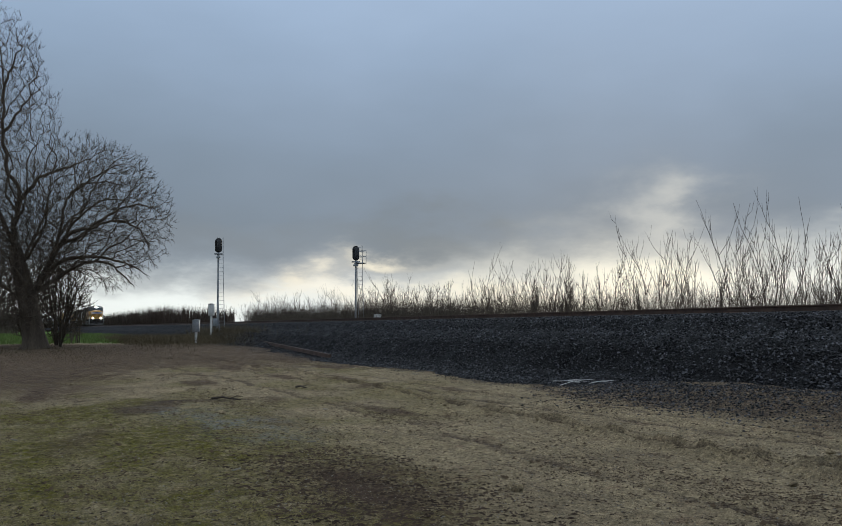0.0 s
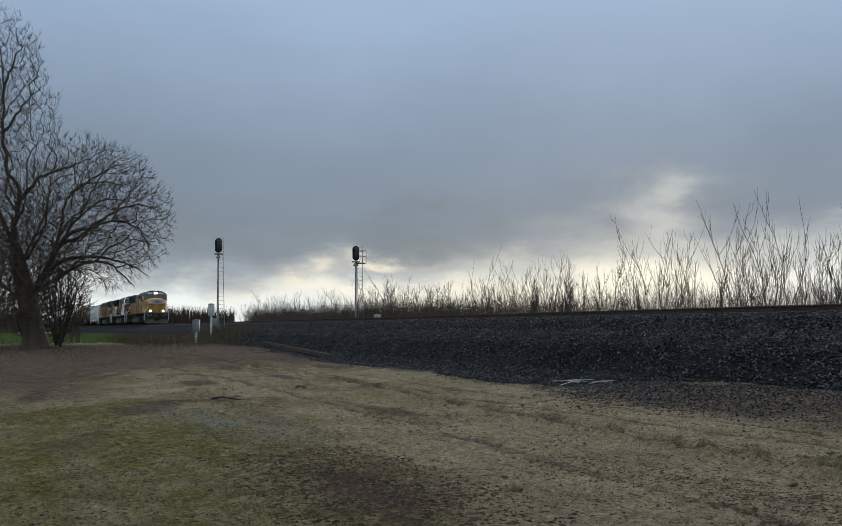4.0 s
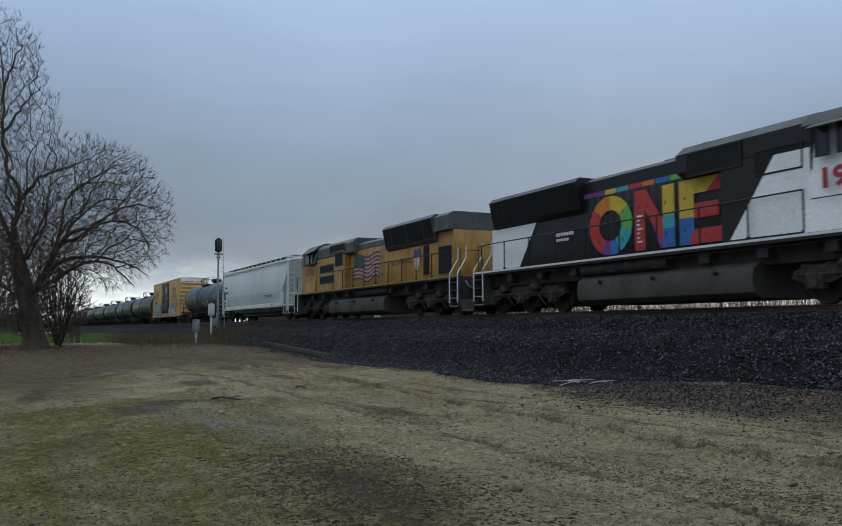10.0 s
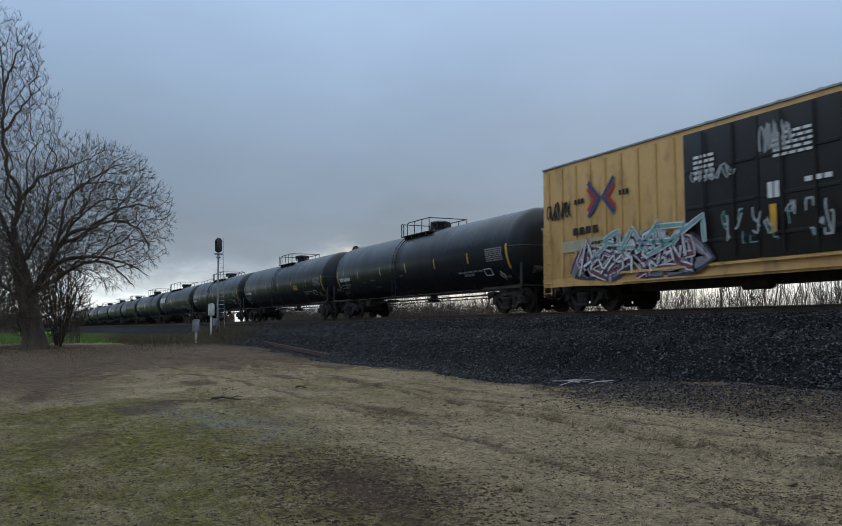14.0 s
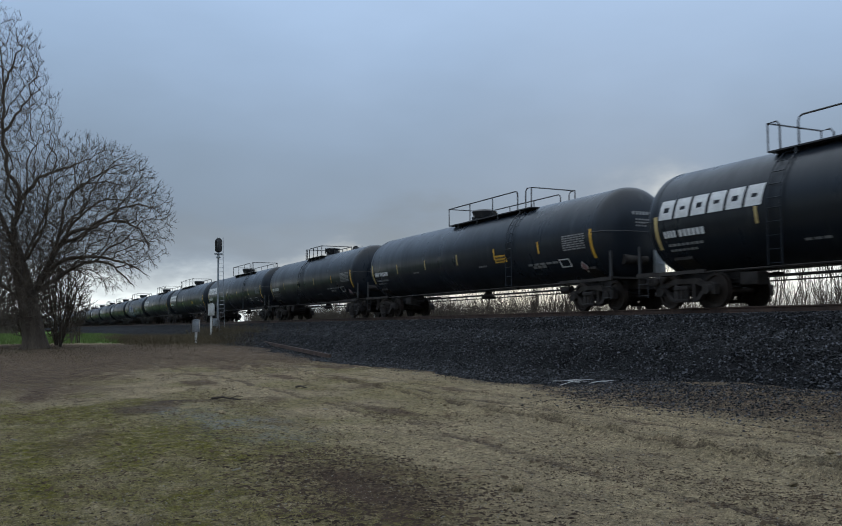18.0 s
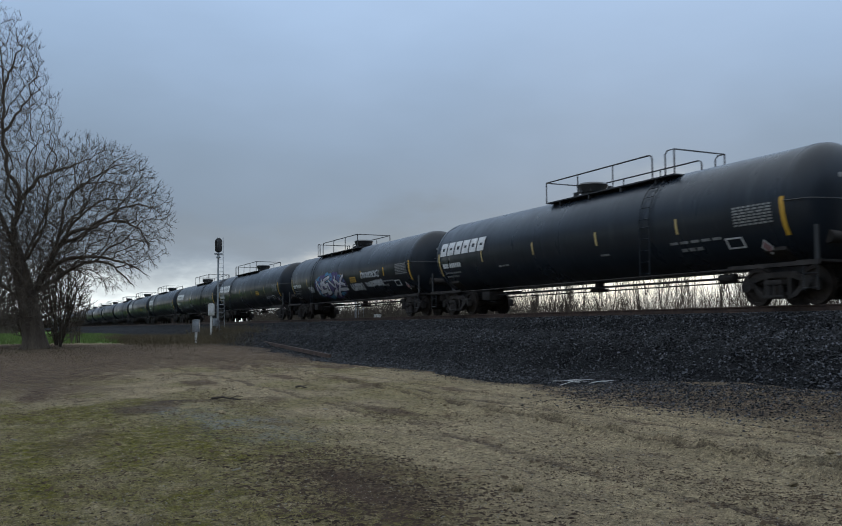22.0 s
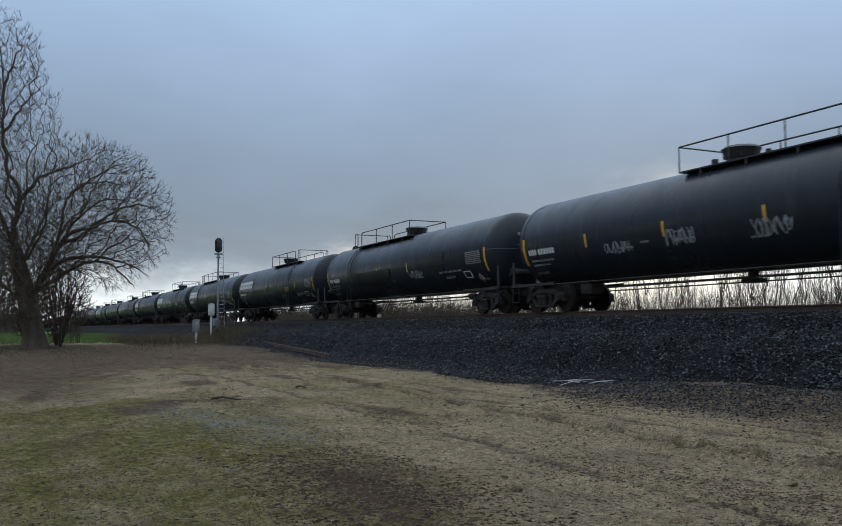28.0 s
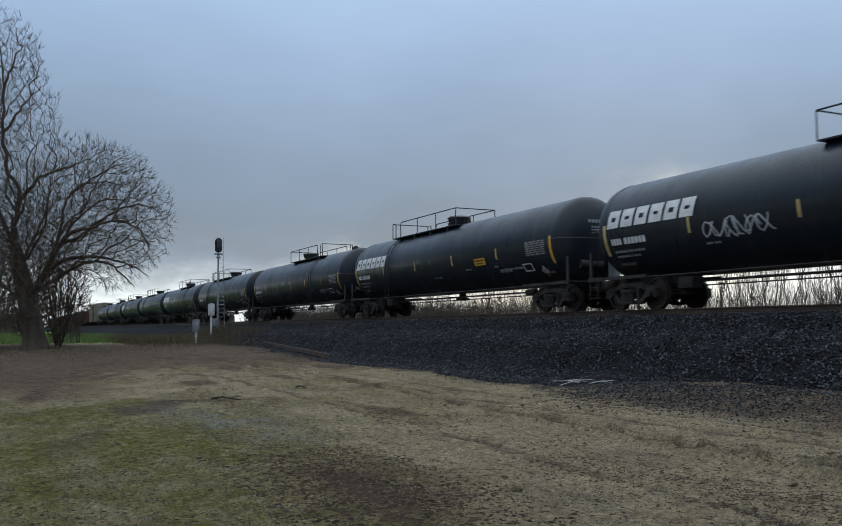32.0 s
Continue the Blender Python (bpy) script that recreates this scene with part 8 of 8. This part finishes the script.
        prism(bm, [(d * 7.95, 0.95), (d * 8.45, 0.95), (d * 8.45, 1.75), (d * 8.2, 2.0), (d * 7.95, 1.6)], -1.56, -1.50, "y")
        part("corner_plate", bm, HOPPER, car, smooth=0)
        coupler(car, d * 10.45, d)
        freight_truck(car, d * 8.35)
    put = flat(-1.572)
    bars(car, put, [(-8.6, -7.8, 2.75, 0.20, 4)], FUEL, "number_bars", "dark number bars")
    bars(car, put, [(-8.6, -7.4, 2.32, 0.20, 6)], FUEL, "number_bars", "dark number bars")
    low_put = lambda u, w: (u, -1.575 + 0.23 * max(0.0, 2.0 - w), w)
    bars(car, low_put, [(-8.0, -7.3, 1.72, 0.07, 5), (3.6, 5.9, 1.77, 0.06, 16), (4.1, 5.6, 1.66, 0.05, 9)], FUEL)
    bars(car, flat(-1.566), [(5.7, 6.7, 1.10, 0.07, 2), (5.7, 6.7, 1.00, 0.06, 2), (-6.2, -5.2, 1.06, 0.06, 2)], paint("faded_red", (0.42, 0.24, 0.25)))
    bm = bmesh.new()
    cyl(bm, (9.2, -0.7, 1.25), (9.2, 0.1, 1.25), 0.28, 14)
    part("brake_reservoir", bm, FUEL, car)
    tubes = bmesh.new()
    tube(tubes, [(-7.5, -0.9, 0.62), (7.5, -0.9, 0.62)], 0.05, 6)
    part("brake_pipe", tubes, UNDER, car, smooth=0)
    place(car, -280.5, -301.9)


# ---- boxcar ----
def build_boxcar():
    car = thing("boxcar", "faded yellow boxcar with black doors and graffiti", "boxcar", "cars of the train")
    hx, hy, z0, z1 = 9.68, 1.50, 0.80, 4.92
    bm = bmesh.new()
    box(bm, -hx, hx, -hy, hy, z0 + 0.1, z1, 0.015)
    body = part("body", bm, BOXTAN, car, smooth=30)
    bm = bmesh.new()
    prism(bm, [(-hy - 0.04, z1), (-hy - 0.04, z1 + 0.05), (0, z1 + 0.09), (hy + 0.04, z1 + 0.05), (hy + 0.04, z1)], -hx, hx)
    part("roof", bm, GALV, car, smooth=0)
    for k in range(16):
        bm = bmesh.new()
        x = -9.0 + k * 1.2
        prism(bm, [(-hy, z1 + 0.055), (0, z1 + 0.095), (hy, z1 + 0.055), (hy, z1 + 0.08), (0, z1 + 0.12), (-hy, z1 + 0.08)], x - 0.05, x + 0.05)
        part("roof_rib", bm, GALV, car, smooth=0)
    for s in (-1, 1):
        # side posts and sills
        for k in range(9):
            for x in (2.9 + k * 0.8, -3.1 - k * 0.78):
                bm = bmesh.new()
                box(bm, x - 0.07, x + 0.07, s * hy, s * (hy + 0.035), z0 + 0.3, z1 - 0.12, 0.01)
                part("side_post", bm, BOXTAN, body, smooth=0)
        bm = bmesh.new()
        prism(bm, [(-hx, z0 + 0.02), (-8.0, z0 + 0.02), (-6.0, z0 - 0.04), (6.0, z0 - 0.04), (8.0, z0 + 0.02), (hx, z0 + 0.02), (hx, z0 + 0.3), (-hx, z0 + 0.3)], s * (hy + 0.0), s * (hy + 0.04), "y")
        part("side_sill", bm, BOXTAN, body, smooth=0)
        # two black plug doors with frames and rods
        for x0, x1 in ((-2.62, -0.02), (0.02, 2.42)):
            bm = bmesh.new()
            box(bm, x0, x1, s * (hy + 0.03), s * (hy + 0.09), z0 + 0.38, z1 - 0.16, 0.012)
            door = part("plug_door", bm, LOCOBLACK, car, "black plug door", smooth=30)
            for z in (z0 + 0.9, z0 + 1.85, z0 + 2.85):
                bm = bmesh.new()
                box(bm, x0 + 0.08, x1 - 0.08, s * (hy + 0.09), s * (hy + 0.12), z, z + 0.09, 0.01)
                part("door_rib", bm, LOCOBLACK, door, smooth=0)
            for f in (0.3, 0.7):
                bm = bmesh.new()
                x = x0 + (x1 - x0) * f
                tube(bm, [(x, s * (hy + 0.14), z0 + 0.48), (x, s * (hy + 0.14), z1 - 0.2)], 0.025, 6)
                part("lock_rod", bm, LOCOBLACK, door, smooth=0)
        bm = bmesh.new()
        box(bm, -5.4, 5.4, s * (hy + 0.04), s * (hy + 0.13), z0 + 0.28, z0 + 0.35)
        box(bm, -5.4, 5.4, s * (hy + 0.04), s * (hy + 0.10), z0 + 0.02, z0 + 0.07)
        part("door_track", bm, BOXTAN, car, smooth=0)
        bm = bmesh.new()
        for d in (-1, 1):
            ladder(bm, d * (hx - 0.35), s * (hy + 0.10), z0 - 0.25, 2.9, 0.45)
        part("corner_ladder", bm, BOXTAN, car, smooth=0)
    for d in (-1, 1):
        # corrugated ends with a white band on top
        for k in range(8):
            z = z0 + 0.35 + k * 0.44
            bm = bmesh.new()
            prism(bm, [(d * hx, z), (d * (hx + 0.075), z + 0.10), (d * (hx + 0.075), z + 0.20), (d * hx, z + 0.32)], -hy + 0.06, hy - 0.06, "y")
            part("end_corrugation", bm, BOXTAN, body, smooth=0)
        bm = bmesh.new()
        box(bm, d * (hx + 0.002), d * (hx + 0.05), -hy + 0.02, hy - 0.02, z1 - 0.50, z1 - 0.02)
        band = part("end_band", bm, WHITE, car, "white clearance band", smooth=0)
        bm = bmesh.new()
        for k in range(9):
            box(bm, d * (hx + 0.05), d * (hx + 0.055), -1.3 + k * 0.13, -1.3 + k * 0.13 + 0.09, z1 - 0.40, z1 - 0.33)
        for k in range(7):
            box(bm, d * (hx + 0.05), d * (hx + 0.055), 0.3 + k * 0.13, 0.3 + k * 0.13 + 0.09, z1 - 0.40, z1 - 0.33)
        part("stencil", bm, UNDER, band, smooth=0)
        bm = bmesh.new()
        box(bm, d * (hx + 0.05), d * (hx + 0.45), -1.3, 1.3, 1.10, 1.15)
        box(bm, d * (hx - 2.4), d * (hx + 0.55), -0.35, 0.35, 0.66, 0.98, 0.02)
        part("end_platform", bm, UNDER, car, smooth=0)
        bm = bmesh.new()
        cyl(bm, (d * (hx + 0.16), -0.55, 1.95), (d * (hx + 0.22), -0.55, 1.95), 0.28, 16)
        box(bm, d * (hx + 0.05), d * (hx + 0.18), -0.7, -0.35, 1.5, 2.1, 0.02)
        part("hand_brake", bm, UNDER, car)
        bm = bmesh.new()
        ladder(bm, d * (hx + 0.12), -1.2, 0.5, 2.6, 0.44, "y")
        part("end_ladder", bm, BOXTAN, car, smooth=0)
        coupler(car, d * 10.5, d)
        freight_truck(car, d * 7.9)
    bm = bmesh.new()
    box(bm, -6.5, 6.5, -0.3, 0.3, 0.6, 0.9)
    cyl(bm, (-1.5, -0.6, 0.62), (-0.6, -0.6, 0.62), 0.18, 12)
    part("centre_sill", bm, UNDER, car, smooth=30)
    coat = lambda k: flat(-(hy + 0.045) - 0.006 * k)
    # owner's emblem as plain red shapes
    put = coat(0)
    for x in (5.02, 5.68, 6.34):
        bm = bmesh.new()
        patch(bm, put, x, x + 0.56, 3.72, 4.02, 1, 0.06)
        patch(bm, put, x + 0.12, x + 0.40, 3.30, 3.66, 1, 0.06)
        part("emblem_shape", bm, RED, car, "slanted red block of the owner's emblem", smooth=0)
    words(car, "RAILCAR POOLING EXPERTS", put, 3.55, 2.88, 0.24, UNDER, 4.6)
    # crossed emblem: two bent chevrons of a red and a blue band each
    for d, m, off in ((-1, RED, 0.20), (-1, NAVY, 0.0), (1, RED, 0.20), (1, NAVY, 0.0)):
        bm = bmesh.new()
        ribbon(bm, coat(1 if m is RED else 1.6), [(-6.38 + d * (0.66 + off * 0.1), 4.12 - off), (-6.38 + d * (0.10 + off), 3.56), (-6.38 + d * (0.66 + off * 0.1), 3.0 + off)], 0.19)
        part("crossed_bar", bm, m, car, "band of a red and blue crossed emblem", smooth=0)
    bars(car, put, [(-7.8, -7.25, 3.5, 0.16, 3), (-5.5, -5.0, 3.5, 0.16, 3), (-7.9, -6.5, 2.48, 0.24, 4), (-6.9, -5.6, 2.1, 0.1, 8)], UNDER)
    bars(car, put, [(7.3, 8.3, 2.55 - 0.11 * k, 0.06, 5 + k % 3) for k in range(7)], UNDER)
    bars(car, flat(-(hy + 0.132)), [(-2.2, -1.4, 4.0 - k * 0.14, 0.08, 3 + k % 2) for k in range(5)] + [(0.5, 1.7, 4.1 - k * 0.13, 0.07, 4 + k % 3) for k in range(5)] + [(1.4, 2.2, 2.85, 0.12, 3), (0.3, 0.7, 2.6, 0.4, 2)], LETTER)
    bm = bmesh.new()
    patch(bm, put, 8.0, 8.9, 1.10, 1.32, 1)
    part("reflector", bm, STRIPE, car, smooth=0)
    wildstyle(car, coat, 2.2, 7.0, 0.75, 2.75, [], ("ink", (0.03, 0.03, 0.06)), ("white", (0.66, 0.66, 0.70)), 31, 9, 0.13)
    wildstyle(car, coat, 2.5, 6.8, 0.85, 1.75, [], ("ink", (0.03, 0.03, 0.06)), ("pale", (0.5, 0.52, 0.55)), 35, 7, 0.08)
    bm = bmesh.new()
    patch(bm, coat(-0.6), -8.5, -4.2, 1.95, 2.32, 2)
    part("primer_patch", bm, paint("primer", (0.42, 0.38, 0.27)), car, "pale primer patch", smooth=0)
    face = lambda k: (lambda u, w: (u, -(hy + 0.050 + (0.085 if u > -2.66 else 0.0)) - 0.006 * k, w))
    for x0, x1, z0g, z1g, edge, letter, seed, count, weight in (
            (-8.3, -1.4, 0.86, 2.05, ("ink", (0.03, 0.03, 0.06)), ("ash", (0.20, 0.19, 0.22)), 41, 9, 0.26),
            (-8.1, -2.0, 0.90, 2.25, ("white", (0.66, 0.66, 0.70)), ("maroon", (0.17, 0.05, 0.07)), 47, 8, 0.13),
            (-7.6, -2.4, 1.00, 2.45, ("ink", (0.03, 0.03, 0.06)), ("white", (0.66, 0.66, 0.70)), 52, 9, 0.09),
            (-6.6, -1.6, 1.55, 2.55, ("white", (0.66, 0.66, 0.70)), ("teal_mist", (0.16, 0.36, 0.36)), 58, 5, 0.10)):
        wildstyle(car, lambda k, seed=seed: face(k + (seed - 40) * 0.9), x0, x1, z0g, z1g, [], edge, letter, seed, count, weight)
    graffiti(car, lambda k: flat(-(hy + 0.260) - 0.006 * k), -1.3, 2.3, 1.5, 2.5, [("pale", (0.5, 0.52, 0.55)), ("faint", (0.32, 0.34, 0.36)), ("teal_mist", (0.16, 0.36, 0.36))], 33, 7, 0.06, fill=False)
    scrawl(car, flat(-(hy + 0.135)), -2.3, 3.3, 1.5, 0.45, 9, paint("faint", (0.32, 0.34, 0.36)), 0.05)
    scrawl(car, flat(-(hy + 0.135)), 0.1, 3.7, 0.9, 0.8, 10, paint("faint", (0.32, 0.34, 0.36)), 0.06)
    bm = bmesh.new()
    patch(bm, flat(-(hy + 0.135)), 0.35, 0.55, 1.75, 2.45, 1)
    part("reflector", bm, STRIPE, car, smooth=0)
    scrawl(car, put, -9.4, 3.0, 1.3, 0.8, 8, UNDER, 0.06)
    place(car, -320.8, -342.2)
    return car


def build_tail():
    """The cars that follow far behind: another boxcar and a string of brown gondolas."""
    car = thing("boxcar", "pale weathered boxcar far back in the train", "boxcar", "cars of the train")
    bm = bmesh.new()
    box(bm, -9.6, 9.6, -1.5, 1.5, 0.85, 4.75, 0.02)
    part("body", bm, OLDTAN, car, smooth=30)
    bm = bmesh.new()
    prism(bm, [(-1.54, 4.75), (0, 4.95), (1.54, 4.75)], -9.6, 9.6)
    part("roof", bm, GALV, car, smooth=0)
    for k in range(13):
        bm = bmesh.new()
        x = -9.0 + k * 1.5
        box(bm, x - 0.06, x + 0.06, -1.54, -1.5, 1.0, 4.65)
        part("side_post", bm, OLDTAN, car, smooth=0)
    bm = bmesh.new()
    box(bm, -2.0, 2.0, -1.58, -1.5, 0.95, 4.6, 0.02)
    part("sliding_door", bm, BROWN, car, smooth=0)
    for d in (-1, 1):
        coupler(car, d * 10.4, d)
        freight_truck(car, d * 7.8)
    place(car, -916.6, -937.6)
    gon = thing("gondola", "rust-brown open gondola car with side ribs", "gondola car", "cars of the train")
    bm = bmesh.new()
    for s in (-1, 1):
        box(bm, -7.6, 7.6, s * 1.42, s * 1.5, 1.0, 3.6)
    for d in (-1, 1):
        box(bm, d * 7.52, d * 7.6, -1.42, 1.42, 1.0, 3.6)
    box(bm, -7.52, 7.52, -1.42, 1.42, 1.0, 1.1)
    part("tub", bm, BROWN, gon, smooth=0)
    for k in range(11):
        bm = bmesh.new()
        x = -7.2 + k * 1.44
        box(bm, x - 0.07, x + 0.07, -1.58, -1.5, 1.0, 3.55)
        part("side_rib", bm, BROWN, gon, smooth=0)
    bm = bmesh.new()
    for s in (-1, 1):
        box(bm, -7.65, 7.65, s * 1.38, s * 1.58, 3.58, 3.72)
    part("top_rail", bm, BROWN, gon, smooth=0)
    bm = bmesh.new()
    box(bm, -8.0, 8.0, -0.35, 0.35, 0.65, 1.0)
    part("centre_sill", bm, UNDER, gon, smooth=0)
    for d in (-1, 1):
        coupler(gon, d * 8.45, d)
        freight_truck(gon, d * 6.3)
    at = -937.6
    for k in range(14):
        one = gon if k == 0 else copy_thing(gon, pose(0, 0, 0))
        place(one, at, at - 17.1)
        at -= 17.1


build_locomotives()
build_hopper()
build_boxcar()
build_tail()


# ---- what moves ----
def motions():
    for car, mid in TRAIN:
        walk(car, [(0.0, pose(mid, TRACK_Y, RAIL)), (32.0, pose(mid + SPEED * 32.0, TRACK_Y, RAIL))])
    # the wheels roll while their car passes the nearer stretch of track
    step = 1.0 / FPS
    for ob, mid, seat in WHEELSETS:
        first = max(0, math.ceil((-75.0 - mid) / SPEED / step))
        last = min(32 * FPS, math.floor((0.0 - mid) / SPEED / step))
        rows = [(k * step, pose(seat.x, seat.y, seat.z, 0, math.degrees(SPEED * step * (k - first) / seat.z), 0)) for k in range(first, last + 1)]
        if len(rows) < 2:
            continue
        if first > 0:
            rows.insert(0, (0.0, rows[0][1]))
        if last < 32 * FPS:
            rows.append((32.0, rows[-1][1]))
        walk(ob, rows)


motions()
